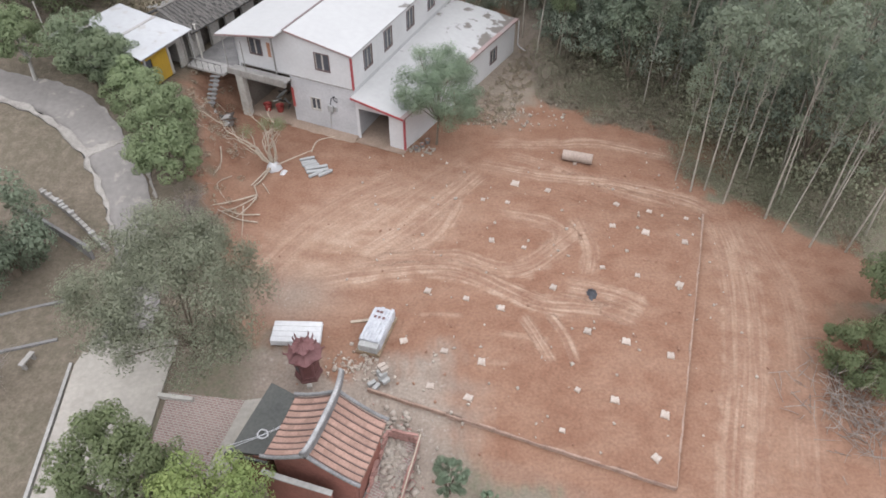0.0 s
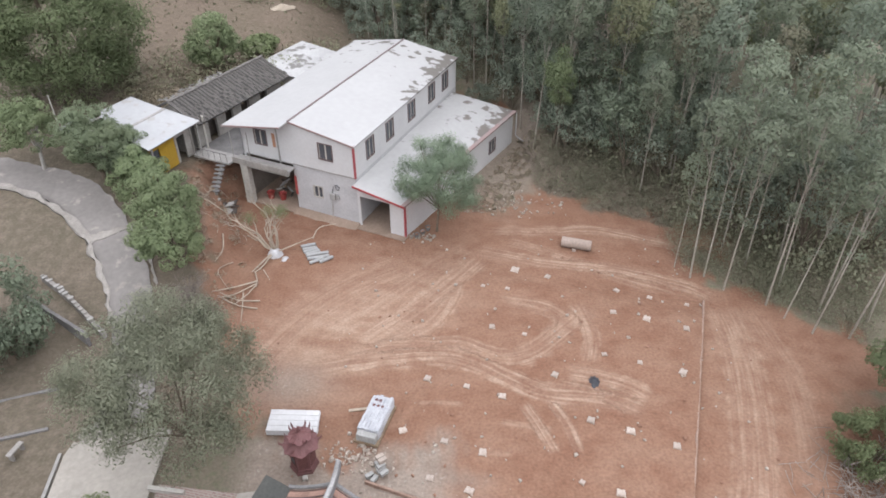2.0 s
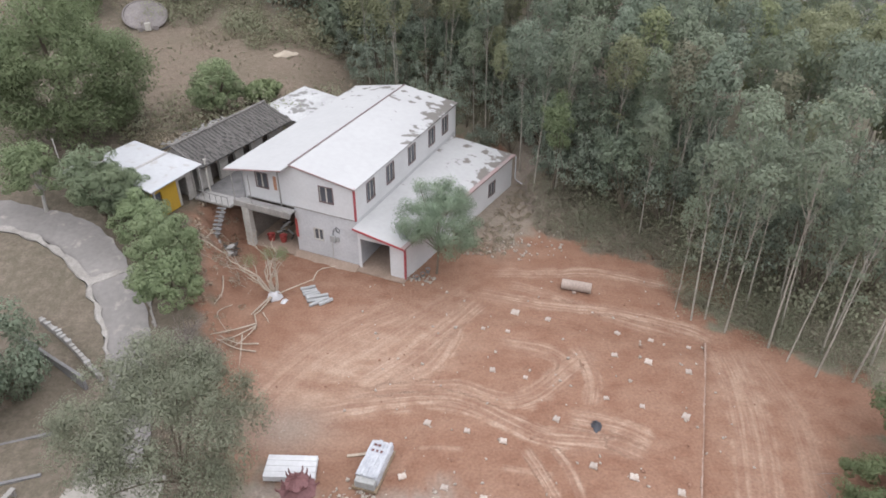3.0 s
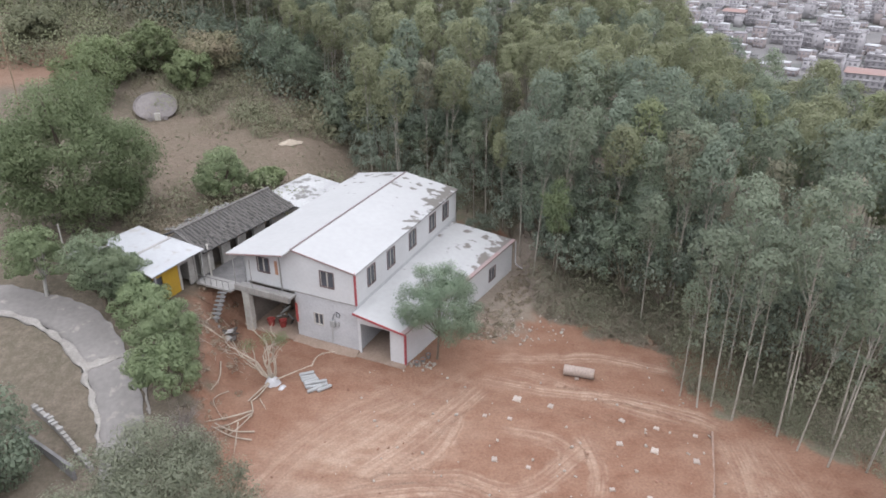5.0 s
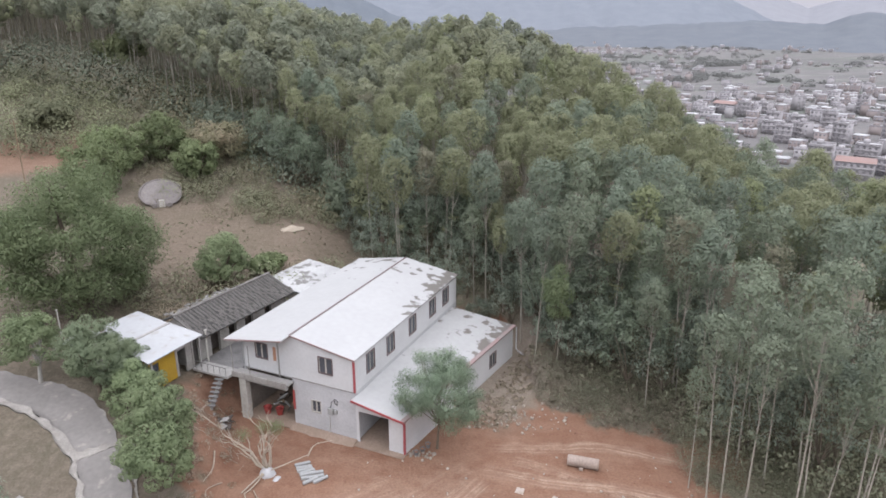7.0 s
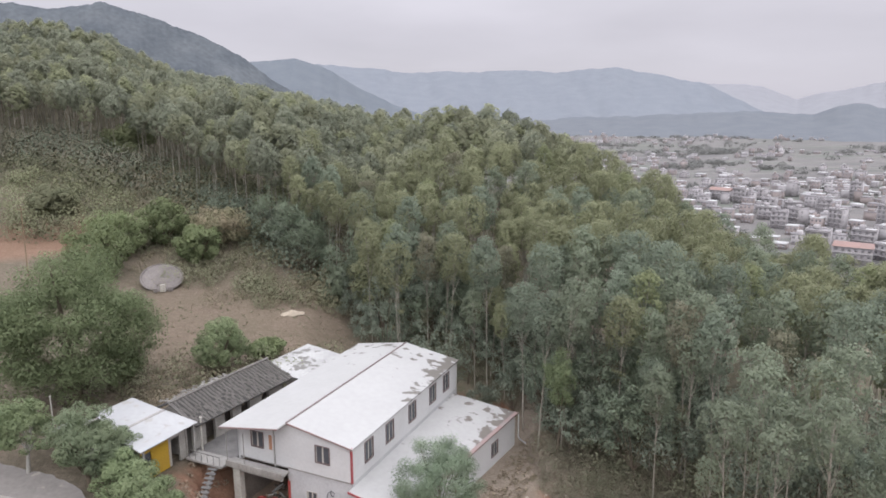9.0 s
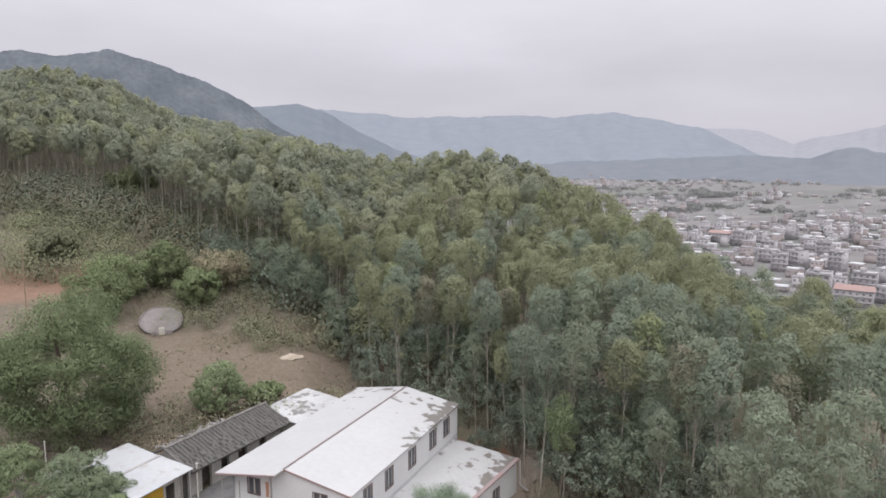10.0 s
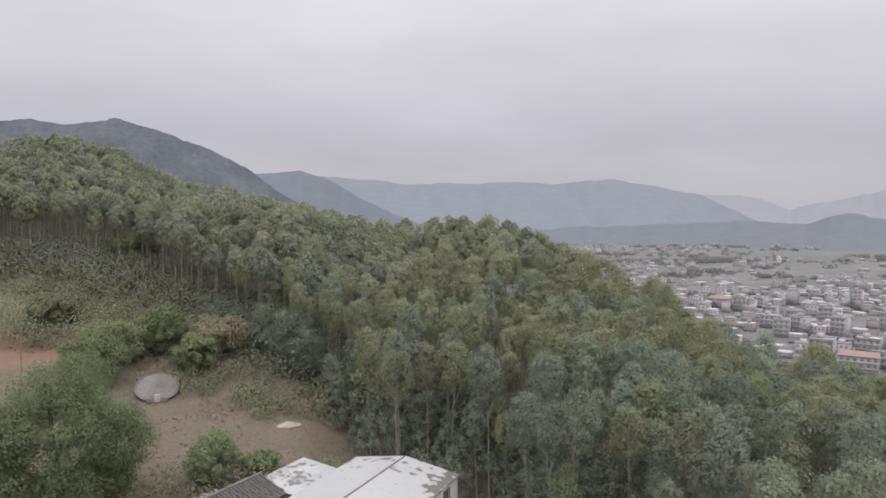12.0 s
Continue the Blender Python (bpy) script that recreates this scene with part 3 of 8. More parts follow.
# one sheet of ground in rings, fine where the site and hill are and coarse behind, out to the horizon
ang = np.radians(np.concatenate([np.arange(-50, 50, 0.3), np.arange(50, 310, 4.0)]))
rad = np.concatenate([[0.0], np.arange(2, 13, 1.0), np.arange(13, 45, 0.19), np.arange(45, 62, 0.4), 62 * 1.03 ** np.arange(0, 160)])
rad = rad[rad < 4900]
R, A = np.meshgrid(rad, ang, indexing="ij")
gx, gy = (R * np.sin(A)).ravel(), (R * np.cos(A)).ravel()
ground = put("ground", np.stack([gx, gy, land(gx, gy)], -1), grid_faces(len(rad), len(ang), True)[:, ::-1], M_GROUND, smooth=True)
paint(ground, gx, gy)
tagged(ground, "red bare earth, dry grass and forest litter running to the valley", "ground", kind="structure")

# the levelled building plot, a hand's breadth above the red earth round it
pn, pm = 130, 165
U, V = np.meshgrid(np.linspace(0, 1, pn), np.linspace(0, 1, pm))
corner = np.array(PAD)
P = ((1 - U) * (1 - V))[..., None] * corner[2] + (U * (1 - V))[..., None] * corner[1] + (U * V)[..., None] * corner[0] + ((1 - U) * V)[..., None] * corner[3]
px, py = P[..., 0].ravel(), P[..., 1].ravel()
edge = np.minimum(np.minimum(U, 1 - U), np.minimum(V, 1 - V)).ravel()
low_left = steps(0.0, 0.14, U.ravel()) * steps(0.0, 0.12, 1 - V.ravel())
pz = 0.02 + 0.02 * wave(px, py, 1.5, 4) + 0.24 * low_left - np.where((U.ravel() >= 1) | (V.ravel() <= 0), 0.0, 0.12) * (edge <= 0)
ex, ey = px + 0.06 * wave(px, py, 2.2, 14) * (edge <= 0.012), py + 0.06 * wave(px, py, 1.9, 15) * (edge <= 0.012)
plot = put("building_plot", np.stack([ex, ey, pz], -1), grid_faces(pm, pn), M_GROUND, smooth=False)
paint(plot, px, py)
tagged(plot, "levelled rectangular plot of compacted red earth with wheel tracks", "ground", kind="structure")


def plot_height(x, y):
    """Height of the levelled plot's surface."""
    return float(pz[np.argmin((px - x) ** 2 + (py - y) ** 2)])


# the lane and its pale broken edges
def strip(name, points, widths, mat, lift, label, across=7, n=16, wobble=0.0, seed=0, category="road"):
    line = along(points, n)
    w = np.interp(np.linspace(0, 1, len(line)), np.linspace(0, 1, len(widths)), widths)
    tan = np.gradient(line, axis=0)
    tan /= np.linalg.norm(tan, axis=1, keepdims=True)
    nor = np.stack([-tan[:, 1], tan[:, 0]], -1)
    rs = np.random.RandomState(seed)
    jag = wobble * np.stack([np.convolve(rs.uniform(-2, 2, len(line) + 2), [0.25, 0.5, 0.25], 'valid') for _ in range(2)], -1)
    t = np.linspace(-0.5, 0.5, across)
    off = w[:, None] * t[None] + jag[:, :1] * (t < -0.49) + jag[:, 1:] * (t > 0.49)
    P = line[:, None] + nor[:, None] * off[..., None]
    x, y = P[..., 0].ravel(), P[..., 1].ravel()
    z = land(x, y) + lift
    top = np.stack([x, y, z], -1)
    rows, cols = len(line), across
    low = top - [0, 0, lift + 0.25]
    f = grid_faces(rows, cols)[:, ::-1]
    i = np.arange(rows - 1)
    o = rows * cols
    s1 = np.stack([i * cols, i * cols + cols, i * cols + cols + o, i * cols + o], -1)
    s2 = np.stack([i * cols + cols - 1, i * cols + cols - 1 + o, i * cols + 2 * cols - 1 + o, i * cols + 2 * cols - 1], -1)
    ob = put(name, np.concatenate([top, low]), np.concatenate([f, s1, s2]), mat)
    return tagged(ob, label, category, kind="structure")


M_ROAD = material("worn_lane_concrete", (0.215, 0.20, 0.192), (0.175, 0.163, 0.157), 0.35, 0.95, 0.3, 5, fine=0.12, spots=((0.27, 0.25, 0.23), 0.9, 0.62))
M_EDGE = material("broken_pale_concrete", (0.31, 0.29, 0.27), (0.22, 0.203, 0.19), 1.2, 0.95, 0.4, 6, fine=0.2)
M_PATH = material("pale_yard_concrete", (0.34, 0.315, 0.285), (0.28, 0.26, 0.235), 0.5, 0.95, 0.3, 5, fine=0.12)
strip("road", [(-46, 40.5), (-38, 41.5), (-31, 41.6), (-26.0, 40.2), (-22.6, 37.6), (-19.9, 34.0), (-18.1, 30.4), (-16.7, 26.5), (-15.9, 22.2)], [3.6, 3.4, 3.2, 3.0, 2.8, 2.6, 2.4, 2.4, 2.4], M_ROAD, 0.07,
      "worn grey concrete lane curving down past the trees", wobble=0.08)

# ---------------------------------------------------------------- the white panel house
def window(name, w, h, m, parent, panes=2, frame_mat=None, proud=0.05):
    """A sliding window in a wall's outer face: frame, sill, panes; x along the wall, z up, y into the wall."""
    frame_mat = frame_mat or M_FRAME
    bm, b = bmesh.new(), 0.055
    box(bm, 0, -proud, 0, w, 0.10, b)
    box(bm, 0, -proud, h - b, w, 0.10, h)
    box(bm, 0, -proud, b, b, 0.10, h - b)
    box(bm, w - b, -proud, b, w, 0.10, h - b)
    win = part(name, bm, frame_mat, parent)
    win.matrix_local = m
    each = (w - 2 * b) / panes
    for i in range(panes):
        x0 = b + i * each
        part("pane", boxed(x0 + 0.03, 0.03 + 0.02 * (i % 2), b + 0.03, x0 + each - 0.03, 0.045 + 0.02 * (i % 2), h - b - 0.03), M_GLASS, win)
        s = bmesh.new()
        box(s, x0, 0.015 + 0.02 * (i % 2), b, x0 + 0.05, 0.06 + 0.02 * (i % 2), h - b)
        box(s, x0 + each - 0.05, 0.015 + 0.02 * (i % 2), b, x0 + each, 0.06 + 0.02 * (i % 2), h - b)
        part("sash", s, M_CONC_PALE, win)
    return win


def sheet_roof(pts, thick=0.09):
    """A thin roof slab over four corners (a, b, c, d in order round)."""
    a, b, c, d = [Vector(p) for p in pts]
    bm = bmesh.new()
    top = [bm.verts.new(p) for p in (a, b, c, d)]
    bot = [bm.verts.new(p - Vector((0, 0, thick))) for p in (a, b, c, d)]
    bm.faces.new(top)
    bm.faces.new(bot[::-1])
    for i in range(4):
        bm.faces.new((top[i], bot[i], bot[(i + 1) % 4], top[(i + 1) % 4]))
    bmesh.ops.recalc_face_normals(bm, faces=bm.faces)
    return bm


M_STAINED = material("rain_stained_concrete", (0.30, 0.285, 0.27), (0.19, 0.178, 0.168), 1.4, 0.95, 0.3, 7, fine=0.2, stretch=(1, 1, 0.35))
EAVE, RIDGE, FLOOR1, LEN, MID, LEFT = 6.2, 7.0, 3.74, 16.7, -4.86, -9.1
HOUSE = pose(*HOUSE_AT, 0, 0, 0, -HOUSE_TURN)
house = thing("panel_house", HOUSE, "two-storey white panel house with red corner trim and low gable roof", "house")

M_DUSTY = material("dusty_earth_floor", (0.27, 0.205, 0.165), (0.22, 0.165, 0.13), 0.8, 0.95, 0.3, 6, fine=0.15)
# the bay's shade under the balcony is put into this dark wall colour
M_BAYSHADE = material("bay_wall_shade", (0.20, 0.175, 0.155), (0.14, 0.12, 0.105), 0.7, 0.95, 0.3, 6, fine=0.2)
# front, upper storey: window holes are x0, z0, x1, z1 from the wall's left end
up = EAVE - FLOOR1
wl = part("upper_front_wall", holed_wall(-LEFT, up, 0.12, [(-7.95 - LEFT, 0.92, -6.88 - LEFT, 2.12), (-2.77 - LEFT, 0.88, -1.63 - LEFT, 2.14)]), M_PANEL, house)
wl.matrix_local = pose(LEFT, 0, FLOOR1)
part("front_gable", prism([(LEFT, 0, EAVE), (0, 0, EAVE), (MID, 0, RIDGE - 0.08)], (0, 0.12, 0)), M_PANEL, house)
part("rear_gable", prism([(LEFT, LEN - 0.12, EAVE), (0, LEN - 0.12, EAVE), (MID, LEN - 0.12, RIDGE - 0.08)], (0, 0.12, 0)), M_PANEL, house)
window("window", 1.07, 1.20, pose(-7.95, 0, FLOOR1 + 0.92), house)
window("window", 1.14, 1.26, pose(-2.77, 0, FLOOR1 + 0.88), house, frame_mat=M_FRAME)
# side, upper storey, with its five windows
SIDE = [(1.55, 1.12), (4.36, 1.16), (7.78, 1.2), (11.3, 1.2), (13.85, 1.2)]
ws = part("upper_side_wall", holed_wall(LEN, up, 0.12, [(y, 0.62, y + w, 2.1) for y, w in SIDE]), M_PANEL, house)
ws.matrix_local = pose(0, 0, FLOOR1, 0, 0, 90)
for y, w in SIDE:
    window("window", w, 1.48, pose(0, y, FLOOR1 + 0.62, 0, 0, 90), house)
wb = part("rear_wall", holed_wall(-LEFT, EAVE, 0.12, []), M_PANEL, house)
wb.matrix_local = pose(0, LEN, 0, 0, 0, 180)
wx = part("left_wall", holed_wall(LEN, EAVE, 0.12, [(2.0, 4.5, 3.1, 5.8), (6.0, 3.74, 7.0, 5.8)]), M_PANEL, house)
wx.matrix_local = pose(LEFT, LEN, 0, 0, 0, -90)
part("upper_floor_slab", boxed(LEFT + 0.13, 0.13, FLOOR1 - 0.18, -0.13, LEN - 0.13, FLOOR1), M_CONC, house)
# ground storey: rendered wall with a small window, and the open bay under the balcony
wg = part("ground_front_wall", holed_wall(5.0, FLOOR1, 0.18, [(1.46, 1.45, 2.26, 2.42)]), M_RENDER, house)
wg.matrix_local = pose(-5.0, 0.02, 0)
window("window", 0.8, 0.97, pose(-3.54, 0.02, 1.45), house, panes=2, frame_mat=M_CONC_PALE)
part("bay_side_wall", boxed(-5.0, 0.2, 0, -4.85, 4.0, FLOOR1 - 0.2), M_BAYSHADE, house)
# thin lining added to darken the white wall inside the bay
part("bay_inner_wall", boxed(LEFT + 0.13, 0.2, 0.12, LEFT + 0.2, 3.98, FLOOR1 - 0.2), M_BAYSHADE, house)
part("bay_rear_wall", boxed(LEFT + 0.15, 4.0, 0, -4.85, 4.15, FLOOR1 - 0.2), M_BAYSHADE, house)
part("ground_side_wall", boxed(-0.14, 0.2, 0, 0.0, LEN, FLOOR1), M_RENDER, house)
part("earth_apron", prism([(-5.05, -0.75, -0.02), (-5.05, 0.0, -0.02), (-5.05, 0.0, 0.2), (-5.05, -0.35, 0.14)], (5.1, 0, 0)), M_DUSTY, house, "pale trodden earth along the wall foot")
part("bay_floor", boxed(LEFT, -0.6, 0.0, -5.06, 3.98, 0.12, 0.03), M_DUSTY, house)
part("pillar", boxed(-8.95, -0.85, 0.0, -8.35, -0.4, 3.36, 0.02), M_CONC_PALE, house)
part("floor_line", boxed(-5.0, -0.03, FLOOR1 - 0.05, 0.0, 0.0, FLOOR1 + 0.04), M_CONC, house)
# balcony on its slab
part("balcony_slab", boxed(LEFT - 0.35, -0.92, 3.36, -4.86, -0.02, 3.52, 0.02), M_CONC, house)
part("balcony_kerb", boxed(LEFT - 0.35, -0.96, 3.3, -4.86, -0.82, 3.74, 0.02), M_STAINED, house)
part("balcony_beam", boxed(-9.0, -0.8, 3.1, -4.95, -0.55, 3.36), M_CONC, house)
for x in (LEFT - 0.25, -7.9):
    part("balcony_post", boxed(x, -0.9, 3.52, x + 0.05, -0.85, 5.95), M_CONC, house)
part("drain_pipe", boxed(-6.02, -0.1, 3.45, -5.94, -0.02, 6.3), M_CONC, house)
# roofs: the half over the balcony comes a metre further forward
part("roof_half_over_balcony", sheet_roof([(MID, -1.1, RIDGE), (MID, LEN + 0.15, RIDGE), (-9.7, LEN + 0.15, EAVE), (-9.7, -1.1, EAVE)], 0.09), M_ROOF, house)
part("roof_half", sheet_roof([(MID, -0.12, RIDGE), (MID, LEN + 0.15, RIDGE), (0.12, LEN + 0.15, EAVE - 0.02), (0.12, -0.12, EAVE - 0.02)], 0.09), M_ROOF, house)
part("ridge_strip", boxed(MID - 0.07, -0.15, RIDGE - 0.01, MID + 0.07, LEN + 0.2, RIDGE + 0.035), M_FRAME, house)
part("corner_trim", boxed(-0.09, -0.035, FLOOR1, 0.035, 0.09, EAVE), M_RED, house)
part("gable_trim", prism([(MID, -0.16, RIDGE + 0.02), (0.15, -0.16, EAVE + 0.01), (0.15, -0.16, EAVE - 0.12), (MID, -0.16, RIDGE - 0.1)], (0, 0.04, 0)), M_PALERED, house)
part("balcony_roof_trim", prism([(MID, -1.14, RIDGE + 0.01), (-9.7, -1.14, EAVE + 0.01), (-9.7, -1.14, EAVE - 0.12), (MID, -1.14, RIDGE - 0.1)], (0, 0.04, 0)), M_PALERED, house)

# lean-to shed along the house, wider towards the back
lean = thing("lean_to_shed", HOUSE, "white panel lean-to with a sheet roof and an open doorway", "shed")
LA, LB = Vector((3.6, 0.0)), Vector((5.5, 15.9))
lz0, lz1 = 3.5, 2.85
wf = part("front_wall", holed_wall(3.58, 2.75, 0.1, [(0.2, 0.0, 2.45, 2.42)]), M_PANEL, lean)
wf.matrix_local = pose(0.01, 0.0, 0)
part("front_gable", prism([(0.01, 0.005, 2.752), (3.59, 0.005, 2.752), (0.01, 0.005, lz0 - 0.1)], (0, 0.1, 0)), M_PANEL, lean)
ld = (LB - LA).length
la = math.degrees(math.atan2(LB.y - LA.y, LB.x - LA.x))
wo = part("outer_wall", holed_wall(ld, 2.75, 0.1, [(11.85, 0.75, 12.95, 1.95)]), M_PANEL, lean)
wo.matrix_local = pose(LA.x, LA.y, 0, 0, 0, la)
window("window", 1.1, 1.2, pose(*LA, 0.75, 0, 0, la) @ pose(11.85, 0, 0), lean)
part("rear_wall", boxed(0.02, 15.75, 0, 5.45, 15.87, 2.85), M_PANEL, lean)
part("roof", sheet_roof([(0.02, -0.55, lz0), (0.02, 16.0, lz0), (5.68, 16.0, lz1), (3.82, -0.55, lz1)], 0.07), M_ROOF_LEAN, lean)
part("front_trim", prism([(0.0, -0.6, lz0 + 0.02), (3.86, -0.6, lz1 + 0.02), (3.86, -0.6, lz1 - 0.13), (0.0, -0.6, lz0 - 0.13)], (0, 0.045, 0)), M_RED, lean)
part("side_trim", prism([(3.87, -0.55, lz1 + 0.03), (5.73, 16.0, lz1 + 0.03), (5.73, 16.0, lz1 - 0.1), (3.87, -0.55, lz1 - 0.1)], (-0.3, 0.0, 0.02)), M_PALERED, lean)
part("corner_trim", boxed(3.53, -0.04, 0.0, 3.66, 0.09, 2.75), M_RED, lean)
part("floor", boxed(0.02, -0.5, 0.0, 3.7, 15.7, 0.06), M_DUSTY, lean)

# ---------------------------------------------------------------- trees
def leaves(rs, centres, radii, count, size, slim=0.45, droop=0.3, shell=0.55, middle=None):
    """Bent four-cornered leaf sprays scattered through ellipsoid clumps; verts and quads."""
    centres, radii = np.asarray(centres, float), np.asarray(radii, float)
    vol = (radii.prod(1)) ** (2 / 3)
    k = rs.choice(len(centres), count, p=vol / vol.sum())
    d = rs.normal(size=(count, 3))
    d /= np.linalg.norm(d, axis=1, keepdims=True)
    if middle is not None:
        # the sprays grow on the lit, outer side of each clump
        inward = (d * (centres[k] - middle)).sum(1) < -0.25 * np.linalg.norm(centres[k] - middle, axis=1)
        d[inward] *= -1
    r = shell + (1 - shell) * rs.uniform(0, 1, (count, 1)) ** 0.6
    r = r * rs.uniform(0.85, 1.12, (count, 1))
    p = centres[k] + d * r * radii[k]
    ax = rs.normal(size=(count, 3)) + 0.5 * d
    ax[:, 2] -= droop
    ax /= np.linalg.norm(ax, axis=1, keepdims=True)
    n = 1.2 * d + 0.3 * rs.normal(size=(count, 3)) + [0, 0, 0.45]
    n /= np.linalg.norm(n, axis=1, keepdims=True)
    ax -= 0.85 * (ax * n).sum(1, keepdims=True) * n
    ax /= np.linalg.norm(ax, axis=1, keepdims=True)
    sd = np.cross(ax, n)
    sd /= np.linalg.norm(sd, axis=1, keepdims=True) + 1e-9
    up = np.cross(sd, ax)
    s = size * rs.uniform(0.6, 1.35, (count, 1))
    v = np.stack([p - ax * s * 0.5, p + sd * s * slim * 0.5 + up * s * 0.1, p + ax * s * 0.5 - up * s * 0.08, p - sd * s * slim * 0.5 + up * s * 0.1], 1)
    return v.reshape(-1, 3), np.arange(count * 4).reshape(-1, 4)


def blades(rs, centres, radii, count, size, slim=0.5, droop=0.5, shell=0.4, middle=None):
    """The same as sprays of one triangle each, for the many trees of the wood."""
    v, f = leaves(rs, centres, radii, count, size, slim, droop, shell, middle)
    v = v.reshape(-1, 4, 3)[:, [1, 2, 3]]
    return v.reshape(-1, 3), np.arange(count * 3).reshape(-1, 3)


def rounded(v, f, centres, radii, middle=None, up=0.35, low=False):
    """Turn the sprays' faces outwards and give them the soft shading of the clumps that they make up."""
    k = f.shape[1]
    p = v.reshape(-1, k, 3)
    c = p.mean(1)
    cs, rr = np.asarray(centres, float), np.asarray(radii, float)
    near = np.zeros(len(c), int)
    for i in range(0, len(c), 4000):
        q = ((c[i:i + 4000, None] - cs[None]) / rr[None])
        near[i:i + 4000] = np.argmin((q * q).sum(2), 1)
    d = (c - cs[near]) / rr[near]
    d /= np.linalg.norm(d, axis=1, keepdims=True) + 1e-6
    mid = cs.mean(0) if middle is None else np.asarray(middle)
    g = (c - mid) / (np.abs(cs - mid).max(0) + rr.mean(0))
    g /= np.linalg.norm(g, axis=1, keepdims=True) + 1e-6
    if low:
        g = np.array([[0.0, 0.0, 1.0]])
    n = 0.75 * d + 0.7 * g + [0, 0, up]
    n /= np.linalg.norm(n, axis=1, keepdims=True) + 1e-6
    face = np.cross(p[:, 1] - p[:, 0], p[:, 2] - p[:, 0])
    turn = (face * n).sum(1) < 0
    f = f.copy()
    f[turn] = f[turn][:, ::-1]
    return v, f, np.repeat(n, k, 0)


def eucalyptus_data(seed, height, count, size, crown=0.55, width=0.16, puffs=30, floor=-0.75, slim=0.62, stout=0.0052, lower=0, shell=0.68):
    """A slim pale stem, rising limbs and a rounded head made of many puffs; lower: small sprays along the stem below it."""
    rs = np.random.RandomState(seed)
    t = np.linspace(0, 1, 8)
    bend = rs.normal(0, 0.012, (8, 2)).cumsum(0) * height * 0.3
    lean_ = rs.normal(0, 0.03, 2) * height
    stem = np.stack([lean_[0] * t + bend[:, 0] * t, lean_[1] * t + bend[:, 1] * t, height * t * 0.93], -1)
    r0 = stout * height
    tubes = [tube(stem, r0 * (1 - 0.86 * t), 5)]

    def on_stem(h):
        return np.array([np.interp(h, t, stem[:, k]) for k in range(3)])

    c = on_stem(1 - crown * 0.5)
    c[2] = height * (1 - crown * 0.5)
    head = np.array([width, width, crown * 0.5]) * height
    cs, rr = [c + [0, 0, 0.25 * head[2]]], [head * [0.55, 0.55, 0.6]]
    for i in range(puffs):
        z_ = 1.0 - (1.0 - floor) * (i + 0.5) / puffs
        a = i * 2.4 + rs.uniform(-0.5, 0.5)
        r_ = math.sqrt(1 - min(1, z_ * z_)) * (1.0 if z_ > -0.2 else 0.82)
        end = c + head * np.array([math.cos(a) * r_, math.sin(a) * r_, z_]) * rs.uniform(0.54, 0.8)
        b = width * height * rs.uniform(0.32, 0.48)
        cs.append(end)
        rr.append([b, b, b * rs.uniform(0.75, 1.1)])
        if i % 3 == 0:
            at = on_stem(max(0.3, (end[2] / height) - 0.16))
            tubes.append(tube(np.stack([at, (at * 0.45 + end * 0.55) - [0, 0, 0.02 * height], end]), [r0 * 0.36, r0 * 0.24, r0 * 0.08], 3))
    for i in range(lower):
        at = on_stem(rs.uniform(0.28, 1 - crown))
        a, o = rs.uniform(0, 6.28), rs.uniform(0.25, 0.9)
        end = at + [math.cos(a) * o, math.sin(a) * o, 0.5]
        tubes.append(tube(np.stack([at, (at + end) / 2, end]), [r0 * 0.2, r0 * 0.14, r0 * 0.06], 3))
        b = rs.uniform(0.25, 0.55)
        cs.append(end)
        rr.append([b, b, b * 0.8])
    return join(tubes), rounded(*blades(rs, cs, rr, count, size, slim, 0.45, shell, c), cs, rr, c)


def broadleaf_data(seed, height, width, count, size, clumps=26, base=0.28, flat=0.8, trunk_r=None, limbs=8, slim=0.5, shell=0.6, depth=None, lump=(0.15, 0.36), droop=0.2):
    """A forked trunk under a wide, lumpy crown of many small clumps."""
    rs = np.random.RandomState(seed)
    depth = depth or width
    r0 = trunk_r or 0.03 * height
    fork = height * (base + 0.08)
    mid = np.array([rs.normal(0, 0.02) * height, rs.normal(0, 0.02) * height, fork])
    tubes = [tube(np.stack([[0, 0, -0.15], mid * [0.5, 0.5, 0.5], mid]), [r0 * 1.25, r0, r0 * 0.85], 7)]
    cs, rr = [], []
    zc, rz = height * (1 + base) / 2, height * (1 - base) / 2
    for i in range(clumps):
        d = rs.normal(size=3)
        d /= np.linalg.norm(d)
        if d[2] < -0.55 and base > 0.03:
            d[2] *= -0.6
        f = rs.uniform(0.5, 0.92)
        c = np.array([d[0] * width / 2 * f, d[1] * depth / 2 * f, zc + d[2] * rz * f])
        q = (width + depth) / 4 * rs.uniform(*lump)
        cs.append(c)
        rr.append([q, q, q * flat])
        if i < limbs:
            tubes.append(tube(np.stack([mid, mid * 0.5 + c * 0.5 + [0, 0, 0.04 * height], c]), [r0 * 0.55, r0 * 0.35, r0 * 0.12], 4))
    return join(tubes), rounded(*leaves(rs, cs, rr, count, size, slim, droop, shell), cs, rr)


def tree(name, data, at, label, leaf_mat, bark_mat, category="tree", turn=0.0, group="", sink=0.05):
    z = land_at(*at)
    ob = thing(name, pose(at[0], at[1], z - sink, 0, 0, turn), label, category, group)
    put("trunk", data[0][0], data[0][1], bark_mat, ob, smooth=True)
    put("crown", data[1][0], data[1][1], leaf_mat, ob, normals=data[1][2])
    return ob


GRID = 2.9


